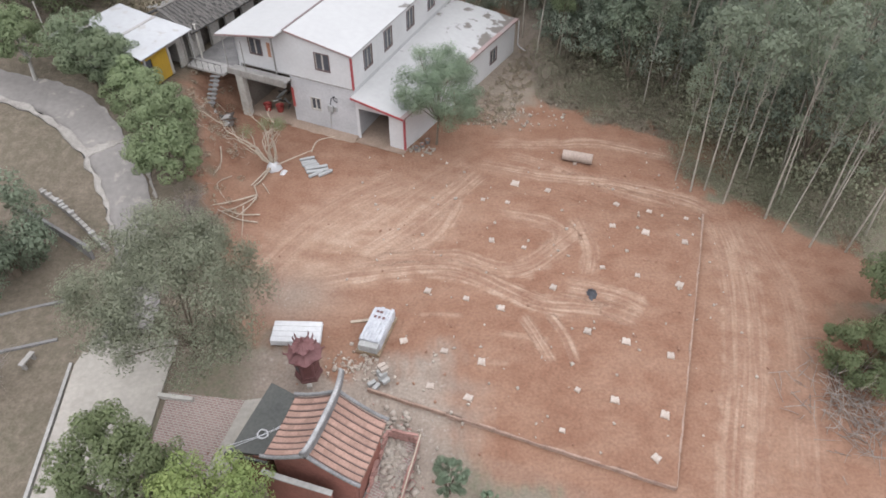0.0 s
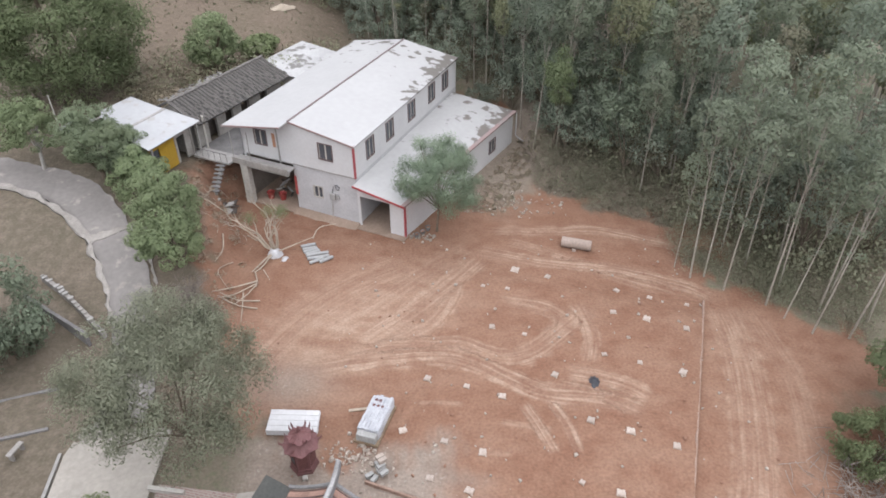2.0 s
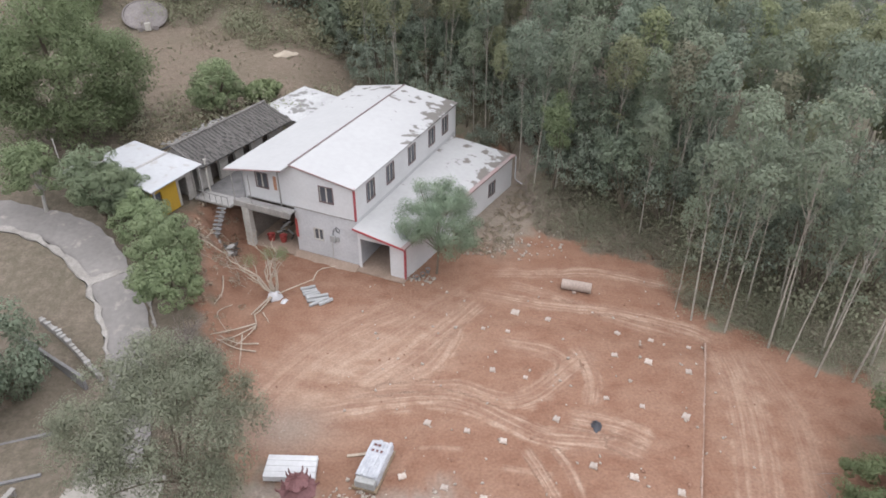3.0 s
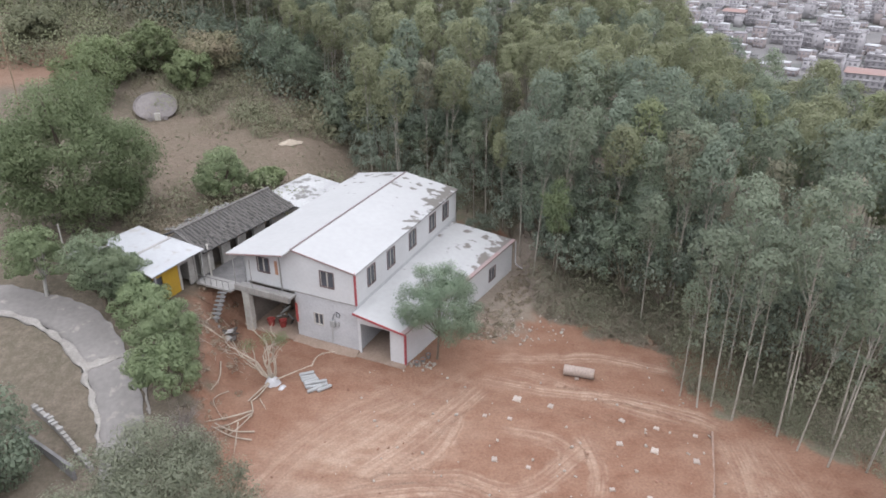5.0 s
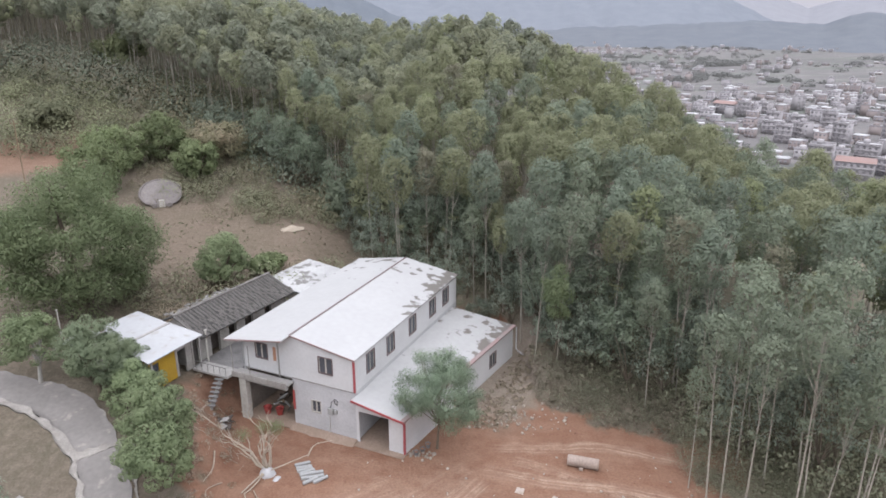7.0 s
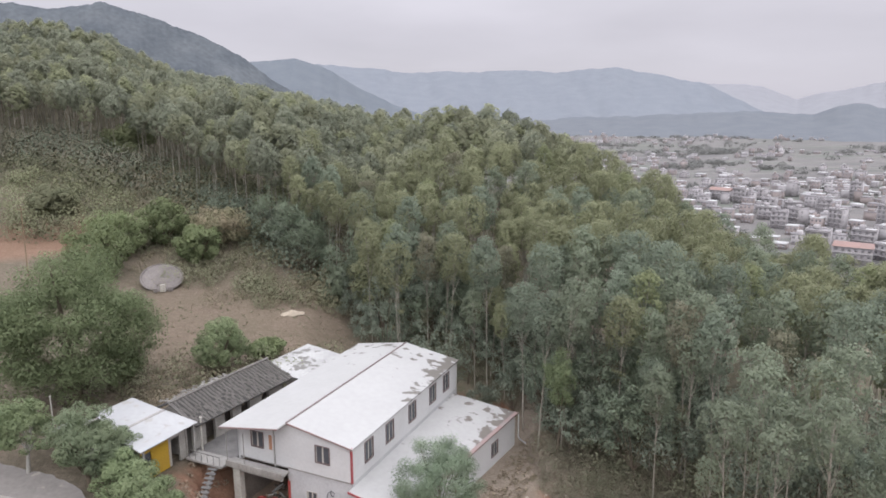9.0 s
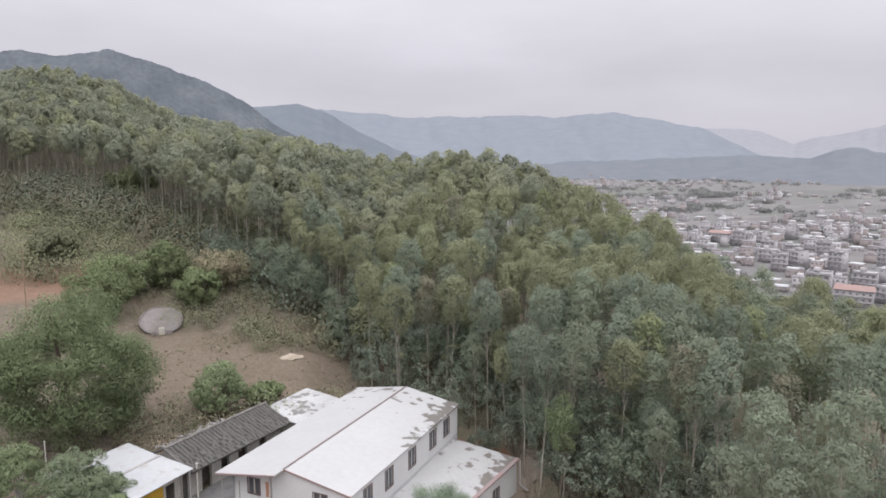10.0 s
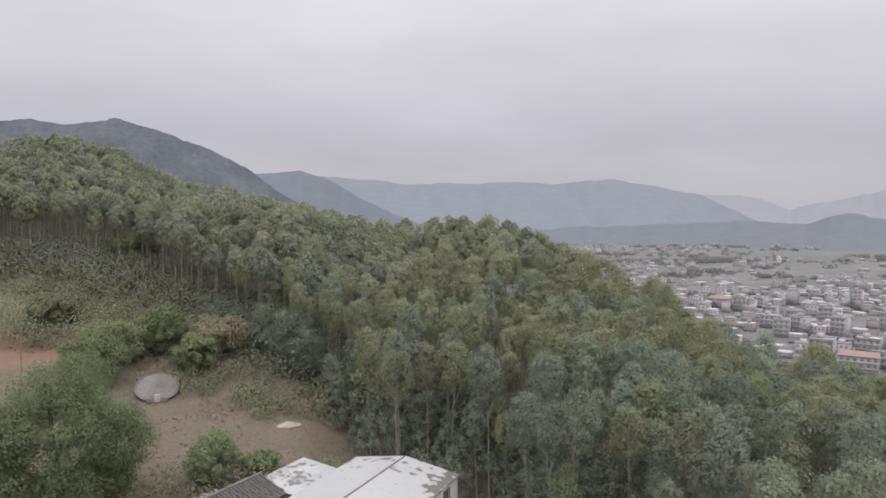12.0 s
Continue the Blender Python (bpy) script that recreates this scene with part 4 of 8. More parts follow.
def forest_spots():
    """Stem places over the wooded hill, in planted, slightly uneven rows."""
    rs = np.random.RandomState(5)
    out = []
    for gx_ in np.arange(-150, 90, GRID):
        for gy_ in np.arange(20, 215, GRID):
            x, y = gx_ + rs.uniform(-1.0, 1.0), gy_ + rs.uniform(-1.0, 1.0)
            az, d = math.degrees(math.atan2(-x, y)), math.hypot(x, y)
            if abs(az) > 41:
                continue
            dc = np.interp(az, AZ, CREST_D)
            d0 = float(foot(az)) + 0.6
            if az > 5:
                d0 = np.interp(az, [5, 8, 12, 18, 24, 30, 42], [64, 80, 90, 106, 122, 134, 138])
            lx, ly = local(x, y)
            if d < d0 or d > dc + 8 or (lx < 7.2 and ly < 17.8 and az < 6 and ly > -6 and lx > -18):
                continue
            out.append((x, y, d, az, rs.uniform()))
    return out


SPOTS = forest_spots()
SPOTS.sort(key=lambda s: s[2])
EUCS = []
for i in range(8):
    root = thing("eucalyptus_tree", pose(0, 0, -200), "slim tall eucalyptus with a pale stem and loose grey-green crown", "tree", "trees of the planted wood")
    if i == 6:
        tagged(root, "young eucalyptus with a bright yellow-green crown")
    if i == 7:
        tagged(root, "eucalyptus with a rusty, half-dry crown")
    (tv, tf), (cv, cf, cn) = eucalyptus_data(100 + i, 14.0, 1300 if i == 0 else 2600, 0.27, crown=(0.36, 0.45, 0.40, 0.48, 0.43, 0.40, 0.56, 0.45)[i], width=(0.105, 0.105, 0.118, 0.11, 0.10, 0.122, 0.095, 0.11)[i],
                                             puffs=(22, 34, 38, 40, 32, 36, 34, 30)[i], lower=(5, 0, 2, 4, 0, 3, 4, 5)[i], shell=0.5)
    put("trunk", tv, tf, M_BARK, root, smooth=True)
    put("crown", cv, cf, (L_EUC, L_EUC_OLIVE, L_EUC_DEEP, L_EUC, L_EUC_DEEP, L_EUC_OLIVE, L_EUC_LIGHT, L_EUC_RUST)[i], root, normals=cn)
    EUCS.append(root)
rs = np.random.RandomState(9)
used = set()


def plant(i, x, y, s, tilt=1.5):
    m = pose(x, y, land_at(x, y) - 0.1, rs.normal(0, tilt), rs.normal(0, tilt), rs.uniform(0, 360))
    EUCS[i].scale = (s, s, s)
    if i in used:
        copy_thing(EUCS[i], m)
    else:
        used.add(i)
        EUCS[i].matrix_basis = m @ Matrix.Diagonal((s, s, s, 1))


for x, y, d, az, q in SPOTS[:295]:
    edge_ = az < -21 and d < 46
    i = (2, 3, 4, 2, 3, 5)[int(q * 5.99)] if d < 62 else (1, 5, 3, 1, 5, 4)[int(q * 5.99)]
    i = 6 if 0.9 < q < 0.95 else (7 if q > 0.97 else i)
    if edge_ or (d < float(foot(az)) + 13 and az < 5 and rs.uniform() < (0.8 if az < -21 else 0.42)):
        continue
    plant(i, x, y, rs.uniform(0.8, 1.12))
for x, y, s in [(14.9, 35.0, 0.95), (15.6, 33.9, 0.9), (16.5, 34.0, 0.85), (17.3, 32.7, 0.88), (19.3, 34.8, 0.85), (19.4, 31.3, 1.0), (20.6, 32.6, 0.85), (20.0, 30.1, 0.72), (21.1, 28.8, 0.86), (16.9, 44.1, 0.85),
                (22.2, 30.6, 0.9), (18.4, 36.6, 0.95), (21.6, 35.2, 1.0), (23.6, 32.2, 0.95), (23.0, 28.4, 0.95), (20.2, 39.0, 1.0), (23.4, 37.0, 1.05), (17.4, 46.4, 1.05), (24.6, 29.6, 1.0)]:
    plant(0, x, y, s, 2.0)
LOW = [eucalyptus_data(200 + i, 14.0, (950, 760)[i // 6], (0.40, 0.44)[i // 6], crown=(0.46, 0.5, 0.42, 0.54, 0.48, 0.44)[i % 6], width=(0.118, 0.105, 0.126, 0.112, 0.122, 0.13)[i % 6], puffs=(20, 18, 22, 22, 20, 24)[i % 6], floor=(-0.6 if i < 6 else -0.7), slim=0.95, shell=0.72) for i in range(12)]
packs = [([], [], [], []) for k in range(4)]
for x, y, d, az, q in SPOTS[295:]:
    (a, b), (c, e2, cn) = LOW[int(q * 5.99) + 6 * (d > 135)]
    s, g = rs.uniform(0.86, 1.07), rs.uniform(0, 6.28)
    rot = np.array([[math.cos(g), math.sin(g), 0], [-math.sin(g), math.cos(g), 0], [0, 0, 1]]) * s
    at = [x, y, land_at(x, y) - 0.1]
    p = packs[int(rs.choice([0, 0, 2, 2, 0, 1, 1, 3] if az > 6 else [0, 1, 1, 1, 1, 2, 3, 3]))]
    p[0].append((a @ rot + at, b))
    p[1].append((c @ rot + at, e2))
    p[2].append(np.full(len(c), rs.uniform(-0.17, 0.17)))
    p[3].append(cn @ rot / s)
wood = thing("eucalyptus_wood", pose(0, 0, 0), "dense planted eucalyptus wood covering the hill", "wood", kind="stuff")
for k, mat in enumerate((H_EUC, H_OLIVE, H_DEEP, H_LIGHT)):
    tagged(put("stems", *join(packs[k][0]), M_BARK, wood), kind="stuff")
    heads = tagged(put("crowns", *join(packs[k][1]), mat, wood, normals=np.concatenate(packs[k][3])), kind="stuff")
    heads.data.attributes.new("tone", "FLOAT", "POINT").data.foreach_set("value", np.concatenate(packs[k][2]).astype(np.float32))


# single trees round the yard, the site and the terraces
def broad(name, seed, at, height, width, label, leaf, count=5000, size=0.28, clumps=30, base=0.1, **more):
    return tree(name, broadleaf_data(seed, height, width, count, size, clumps, base, **more), at, label, leaf, M_BARK_DARK)


broad("grey_leaved_tree", 1, (-12.2, 21.0), 8.8, 9.4, "large loose grey-green tree shading the yard", L_GREY, 62000, 0.115, 280, 0.04, shell=0.25, slim=0.45, lump=(0.10, 0.18), limbs=10, trunk_r=0.12)
broad("longan_tree", 2, (-22.7, 40.3), 6.2, 4.9, "dense dark green longan tree by the lane", L_LONGAN, 18000, 0.145, 100, lump=(0.13, 0.24), shell=0.7)
broad("longan_tree", 3, (-21.2, 40.9), 4.2, 4.2, "low grey-green longan tree by the lane", L_LONGAN, 13500, 0.145, 80, lump=(0.13, 0.24), shell=0.7)
broad("longan_tree", 4, (-19.6, 38.6), 3.8, 4.2, "fresh green longan tree on the bank above the site", L_FRESH, 14250, 0.145, 80, lump=(0.13, 0.24), shell=0.7)
broad("longan_tree", 5, (-17.0, 35.6), 4.6, 4.6, "fresh green longan tree on the bank above the site", L_FRESH, 16500, 0.145, 100, lump=(0.12, 0.23), shell=0.7)
broad("longan_tree", 6, (-16.2, 33.0), 4.2, 4.4, "fresh green longan tree on the bank above the site", L_FRESH, 16500, 0.145, 100, lump=(0.12, 0.23), shell=0.7)
M_LIMED = material("white_limed_bark", (0.42, 0.41, 0.39), (0.30, 0.285, 0.26), 1.5, 0.95, 0.3, 9, fine=0.2)
tree("garden_tree", broadleaf_data(7, 5.7, 4.7, 12000, 0.16, 80, 0.2, lump=(0.13, 0.25), shell=0.65, trunk_r=0.13), (-27.9, 42.3), "small round tree with a white-limed trunk", L_FRESH, M_LIMED)
broad("banyan_tree", 8, (-29.3, 51.5), 12.8, 13.4, "very large spreading olive green tree behind the sheds", L_BANYAN, 76000, 0.19, 300, 0.0, flat=0.75, lump=(0.13, 0.22), shell=0.5)
broad("lychee_tree", 9, (-19.7, 57.6), 5.2, 5.4, "dense round lychee tree behind the tiled house", L_FRESH, 13000, 0.18, 120, 0.02, lump=(0.12, 0.22), shell=0.75)
broad("lychee_tree", 10, (-15.9, 58.9), 2.6, 3.8, "low round lychee bush behind the tiled house", L_MID, 3000, 0.28)
for k, (x, y, h, w) in enumerate([(-41.5, 80.8, 6.3, 8.3), (-42.5, 88.0, 6.2, 8.3), (-37.6, 92.0, 6.8, 7.4), (-30.3, 92.5, 5.8, 8.6), (-31.5, 86.6, 5.4, 6.3)]):
    broad("lychee_tree", 20 + k, (x, y), h, w, "dense round lychee tree on the hill terrace" if k != 3 else "round lychee tree topped with pinkish blossom", L_MID if k != 3 else L_BLOSSOM, 6500, 0.34, 70, 0.02, lump=(0.14, 0.26), shell=0.7)
broad("roadside_tree", 30, (-23.4, 26.6), 7.6, 6.2, "dark green tree beside the lane", L_DARK, 14000, 0.19, 60, 0.0)
broad("longan_tree", 31, (-12.2, 12.9), 6.9, 5.5, "dense deep green longan tree beside the yard", L_MID, 28000, 0.13, 190, 0.0, lump=(0.10, 0.165), shell=0.7)
broad("longan_tree", 32, (-8.5, 10.9), 6.3, 6.0, "yellow-green longan tree beside the shrine", L_BRIGHT, 27000, 0.12, 190, 0.0, lump=(0.10, 0.165), shell=0.78)
broad("sapling", 33, (0.3, 13.9), 2.6, 1.7, "small blue-green sapling on the rubble strip", L_BAMBOO, 7000, 0.075, 40, 0.05, shell=0.3, lump=(0.14, 0.26))
broad("sapling", 34, (1.9, 13.3), 1.2, 0.8, "small blue-green sapling on the rubble strip", L_BAMBOO, 2200, 0.07, 20, 0.05, shell=0.3, lump=(0.14, 0.28))
broad("bush", 35, (20.3, 20.2), 2.4, 5.2, "green leafy bush at the edge of the red earth", L_MID, 22000, 0.1, 110, 0.0, lump=(0.09, 0.18), shell=0.5)
broad("edge_tree", 36, (23.2, 23.6), 5.6, 4.6, "yellow-green tree at the edge of the red earth", L_BANYAN, 11000, 0.17, 60, 0.05)
broad("edge_tree", 37, (22.9, 20.4), 4.2, 3.6, "yellow-green tree at the edge of the red earth", L_BANYAN, 8000, 0.17, 50, 0.05)
broad("feathery_tree", 38, (-0.4, 39.0), 6.9, 6.7, "feathery light green tree against the lean-to", L_BAMBOO, 34000, 0.15, 80, 0.2, limbs=24, shell=0.2, trunk_r=0.08, slim=0.26, lump=(0.15, 0.26), flat=0.85, droop=1.1)
broad("young_tree", 39, (8.6, 48.4), 9.0, 2.5, "slim fresh yellow-green tree at the wood's edge", L_FRESH, 9000, 0.13, 60, 0.2, trunk_r=0.07, lump=(0.25, 0.45), shell=0.4)


broad("acacia_tree", 41, (-6.9, 76.2), 10.2, 8.6, "broad olive-green tree at the edge of the terrace", L_EUC_OLIVE, 9000, 0.36, 50, 0.05)
broad("acacia_tree", 42, (-11.4, 79.8), 6.4, 6.0, "broad olive-green tree at the edge of the terrace", L_EUC, 6000, 0.34, 36, 0.03)
broad("acacia_tree", 43, (-3.6, 74.2), 11.5, 6.4, "tall grey-green tree at the edge of the terrace", L_EUC_DEEP, 8000, 0.36, 44, 0.05)
broad("acacia_tree", 44, (-55.5, 97.5), 4.2, 7.0, "dark spreading tree above the red terrace", L_OLIVE, 8000, 0.4, 44, 0.03)
broad("acacia_tree", 45, (-54.0, 120.0), 7.4, 9.5, "yellowish spreading tree below the hill wood", L_EUC_LIGHT, 7000, 0.42, 40, 0.05)
broad("acacia_tree", 46, (0.8, 71.5), 8.0, 5.0, "grey-green tree behind the white house", L_EUC_DEEP, 6000, 0.34, 34, 0.03)
plant(1, -19.5, 97.6, 1.2)
for k, (lx, ly, s) in enumerate(((5.0, 21.6, 0.62), (7.6, 19.6, 0.66), (2.2, 22.8, 0.7), (-1.0, 23.4, 0.75))):
    plant((0, 2, 1, 3)[k], *from_house(lx, ly)[:2], s)

broad("red_leaved_shrub", 48, (-2.7, 64.0), 3.6, 3.0, "reddish-leaved shrub behind the white house", L_RED, 2200, 0.24, 20, 0.04)

# shrubby young trees that fill the shade below the wood's edge
SHRUBS = []
for i, (h, w, mat) in enumerate([(6.4, 4.6, L_DARK), (4.6, 4.2, L_UNDER), (7.6, 4.4, L_UNDER), (3.4, 3.8, L_UNDER)]):
    data = broadleaf_data(300 + i, h, w, 2300, 0.155, 48, 0.06, lump=(0.14, 0.25), shell=0.45, limbs=10, trunk_r=0.06)
    root = thing("understory_tree", pose(0, 0, -200), "dark grey-green shrubby tree in the wood's shade", "tree", "shrubby trees below the wood")
    put("trunk", *data[0], M_BARK_DARK, root, smooth=True)
    put("crown", data[1][0], data[1][1], mat, root, normals=data[1][2])
    SHRUBS.append(root)
r_ = np.random.RandomState(61)
shrubs_used = set()


def shrub_at(x, y, low=0.85, high=1.3):
    i, s = int(r_.randint(4)), r_.uniform(low, high)
    m = pose(x, y, land_at(x, y) - 0.1, 0, 0, r_.uniform(0, 360)) @ Matrix.Diagonal((s, s, s, 1))
    if i in shrubs_used:
        copy_thing(SHRUBS[i], m)
    else:
        shrubs_used.add(i)
        SHRUBS[i].matrix_basis = m


for k in range(92):
    if k < 70:
        az_ = 5.0 - 45 * (k + r_.uniform()) / 70
        d_ = float(foot(az_)) + (4.0 + 12.0 * r_.uniform() if az_ > -22 else 5.0 + 10.0 * r_.uniform())
    else:
        az_ = r_.uniform(5, 20)
        d_ = np.interp(az_, [5, 8, 12, 18, 24], [64, 80, 90, 106, 122]) + r_.uniform(-2.0, 3.0)
    x, y = -math.sin(radians(az_)) * d_, math.cos(radians(az_)) * d_
    lx, ly = local(x, y)
    if (az_ < -22 and k % 2) or (lx < 7.4 and -6 < ly < 18.2) or math.hypot(x - 8.4, y - 47.4) < 3.2:
        continue
    shrub_at(x, y)
for lx, ly in ((7.9, 17.4), (6.6, 20.0), (3.6, 20.6), (0.6, 20.9), (-2.4, 20.6), (-5.4, 20.8), (9.2, 20.6), (11.8, 18.0), (12.6, 15.2), (12.8, 21.0), (8.9, 15.8), (10.4, 14.2), (8.4, 18.8), (10.6, 16.6),
               (-2.0, 24.0), (0.5, 24.6), (3.0, 23.6), (5.4, 22.4), (7.4, 21.4), (1.2, 27.2), (-2.2, 28.0), (4.2, 26.4), (-4.6, 25.6), (6.8, 24.2)):
    shrub_at(*from_house(lx, ly)[:2], 0.75, 1.05)
leafless = thing("bare_tree", pose(-23.0, 94.5, land_at(-23.0, 94.5) - 0.1), "leafless pale grey tree on the terrace", "tree")
r_ = np.random.RandomState(47)
tw_ = [tube([(0, 0, 0), (0.1, 0, 1.6), (0, 0.1, 3.0)], [0.12, 0.10, 0.07], 6)]
for k in range(16):
    a_, h_, o_ = r_.uniform(0, 6.28), r_.uniform(1.6, 3.0), r_.uniform(1.0, 2.4)
    e_ = np.array([math.cos(a_) * o_, math.sin(a_) * o_, h_ + r_.uniform(1.2, 3.0)])
    tw_.append(tube([(0, 0, h_), e_ * [0.5, 0.5, 1] - [0, 0, 0.5], e_], [0.05, 0.035, 0.012], 4))
put("boughs", *join(tw_), M_BARK, leafless, smooth=True)


# low growth: scrub under the wood's edge and on the terraces
def scrub(name, label, mat, seed, where, count, sprays, size, hi=(0.4, 1.3)):
    r = np.random.RandomState(seed)
    cs, rr = [], []
    tries = 0
    while len(cs) < count and tries < count * 60:
        tries += 1
        p = where(r)
        if p is None:
            continue
        q = r.uniform(*hi)
        cs.append((p[0], p[1], land_at(*p) + q * 0.45))
        rr.append((q * r.uniform(0.8, 1.3), q * r.uniform(0.8, 1.3), q * (0.95 if hi[1] > 1.7 else 0.7)))
    v, f = leaves(r, cs, rr, sprays, size, 0.6 if hi[1] > 1.7 else 0.4, 0.1, 0.55)
    v, f, n = rounded(v, f, cs, rr, low=True)
    ob = put(name, v, f, mat, normals=n)
    return tagged(ob, label, "undergrowth", kind="stuff")


def polar(az, d):
    return -math.sin(radians(az)) * d, math.cos(radians(az)) * d


def under_wood(r):
    az = r.uniform(-40, 4)
    p = polar(az, float(foot(az)) + (0.8 if az < -22 else 3.2) + 10 * r.uniform() ** 1.3)
    lx, ly = local(*p)
    return None if (lx < 6.6 and ly < 17.8 and ly > -4) else p


def dry_strip(r):
    az = r.uniform(-22, -8)
    p = polar(az, float(foot(az)) + 0.3 + 4.5 * r.uniform())
    lx, ly = local(*p)
    return None if (lx < 6.2 and ly < 17.8 and ly > -4) else p


def deep_wood(r):
    az = r.uniform(-40, 3)
    p = polar(az, float(foot(az)) + r.uniform(4, 24))
    lx, ly = local(*p)
    return None if (lx < 8.5 and ly < 19.5 and ly > -4) else p


def wood_edge(r):
    az = r.uniform(-40, -9)
    p = polar(az, float(foot(az)) + 0.6 + 5 * r.uniform() ** 1.4)
    lx, ly = local(*p)
    return None if (lx < 7.5 and ly < 18.5) else p


def terrace_field(r):
    return polar(r.uniform(6, 33), r.uniform(57, 80))


def rough_strip(r):
    p = from_house(r.uniform(5.9, 8.6), r.uniform(5, 17))
    return p[0], p[1]


def on_terrace(r):
    az = r.uniform(6, 27)
    d = r.uniform(76, 118) if r.uniform() < 0.82 else r.uniform(56, 64)
    if az > 20 and 74 < d < 84:
        return None
    return None if (7 < az < 24 and d < 74 and d > 62) else polar(az, d)


def left_hill(r):
    az = r.uniform(12, 40)
    return polar(az, r.uniform(98 if az < 26 else 104, 112 + (az - 12) * 1.5))


def hill_front(r):
    az = r.uniform(9, 41)
    return polar(az, float(np.interp(az, [5, 8, 12, 18, 24, 30, 42], [64, 80, 90, 106, 122, 134, 138])) + r.uniform(-3, 9))


def hill_corner(r):
    az = r.uniform(23, 41)
    return polar(az, float(np.interp(az, [18, 24, 30, 42], [106, 122, 134, 138])) + r.uniform(-7, 3))


def on_bank(r):
    y = r.uniform(22, 46)
    return float(bank_x(np.array([y]))[0]) - r.uniform(0.2, 3.0), y


scrub("undergrowth", "dark green undergrowth below the wood's edge", L_BRUSH, 51, under_wood, 220, 34000, 0.1, (0.4, 1.5))
scrub("undergrowth_2", "dull green and brown scrub below the wood's edge", L_DRY, 52, under_wood, 420, 32000, 0.12, (0.3, 1.0))
scrub("dry_brush", "dry grey-brown brushwood between red earth and wood", L_DRY, 74, dry_strip, 240, 17000, 0.12, (0.12, 0.5))
scrub("understory", "tall grey-green saplings and bushes inside the wood", L_BRUSH, 58, deep_wood, 300, 40000, 0.22, (1.4, 2.9))
scrub("edge_bushes", "grey-green bushes and saplings along the wood's edge", L_BRUSH, 71, wood_edge, 200, 44000, 0.1, (0.5, 1.5))
scrub("terrace_grass", "dry tufted grass on the terrace field", L_STRAW, 72, terrace_field, 420, 8000, 0.1, (0.06, 0.16))
scrub("terrace_grass_2", "dull green grass on the terrace field", L_OLIVE, 77, terrace_field, 300, 9000, 0.11, (0.05, 0.16))
scrub("bank_brush", "dry brown brushwood on the bank behind the tiled house", L_STRAW, 73, lambda r: polar(r.uniform(5.5, 24), r.uniform(54.5, 61)), 170, 15000, 0.14, (0.35, 1.1))
scrub("strip_weeds", "dry weeds along the shed's rear wall", L_STRAW, 59, rough_strip, 260, 9000, 0.1, (0.06, 0.22))
scrub("strip_weeds_2", "green weeds along the shed's rear wall", L_SCRUB, 60, rough_strip, 40, 1800, 0.1, (0.1, 0.3))
scrub("terrace_scrub", "dry brown scrub on the hill terraces", L_SCRUB, 53, on_terrace, 620, 60000, 0.16, (0.4, 1.4))
scrub("terrace_scrub_2", "dull green scrub on the hill terraces", L_OLIVE, 54, on_terrace, 190, 58000, 0.2, (0.7, 2.0))
scrub("hillside_bushes", "green bushes below the hill wood", L_OLIVE, 55, left_hill, 230, 60000, 0.29, (1.0, 2.9))
scrub("hill_saplings", "dense olive saplings and bushes below the hill wood", L_EUC_DEEP, 75, hill_front, 150, 32000, 0.34, (1.9, 4.4))
scrub("hill_saplings_2", "brownish saplings and bushes below the hill wood", L_SCRUB, 76, hill_front, 110, 22000, 0.32, (1.6, 3.6))
scrub("hill_thicket", "tall brownish thicket at the foot of the hill wood", L_THICKET, 78, hill_corner, 70, 24000, 0.32, (2.6, 5.4))
scrub("hillside_bushes_2", "dark bushes below the hill wood", L_EUC_OLIVE, 56, left_hill, 130, 44000, 0.28, (1.0, 2.8))
scrub("bank_growth", "withered weeds on the earth bank", L_STRAW, 57, on_bank, 110, 5000, 0.13, (0.12, 0.4))

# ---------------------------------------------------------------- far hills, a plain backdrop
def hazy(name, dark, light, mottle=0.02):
    """Forest on a far mountainside, with haze put into its colour: a soft, matt surface, mottled where it is nearer."""
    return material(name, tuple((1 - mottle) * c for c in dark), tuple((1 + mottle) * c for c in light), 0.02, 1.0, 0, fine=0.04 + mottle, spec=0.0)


def ridge(name, dist, table, mat, label, low=-80.0, rough=0.0012):
    """A far ridge: heading (degrees to the left) and height angle of its skyline, with spurs running down towards the viewer."""
    az = np.arange(table[0][0], table[-1][0] - 0.05, -0.1)
    a = np.array(table, float)
    el = np.interp(-az, -a[:, 0], a[:, 1])
    k = np.exp(-np.linspace(-2, 2, 9) ** 2)
    el = np.convolve(np.pad(el, 4, mode="edge"), k / k.sum(), mode="valid")
    top = EYE + dist * np.tan(np.radians(el)) + dist * rough * wave(az, 0 * az, 2.6, 31) * 0.7 + dist * 0.0005 * wave(az, 0 * az, 0.6, 32) + dist * 0.0006 * (dist < 1500) * np.random.RandomState(36).uniform(-1, 1, len(az))
    rows = []
    for s in np.linspace(0, 1, 22):
        w = 1 - s
        r = dist * (1 - 0.28 * w) + dist * 0.02 * w * wave(az, 0 * az + w * 6, 9.0, 33)
        z = low + (top - low) * (s + 0.16 * s * w * wave(az + 5 * w, 0 * az + 2 * w, 7.0, 35))
        rows.append(np.stack([-np.sin(np.radians(az)) * r, np.cos(np.radians(az)) * r, z], -1))
    r = dist * 1.15
    rows.append(np.stack([-np.sin(np.radians(az)) * r, np.cos(np.radians(az)) * r, 0 * az + low], -1))
    ob = put(name, np.concatenate(rows), grid_faces(len(rows), len(az)), mat, smooth=True)
    return tagged(ob, label, "hill", kind="structure")


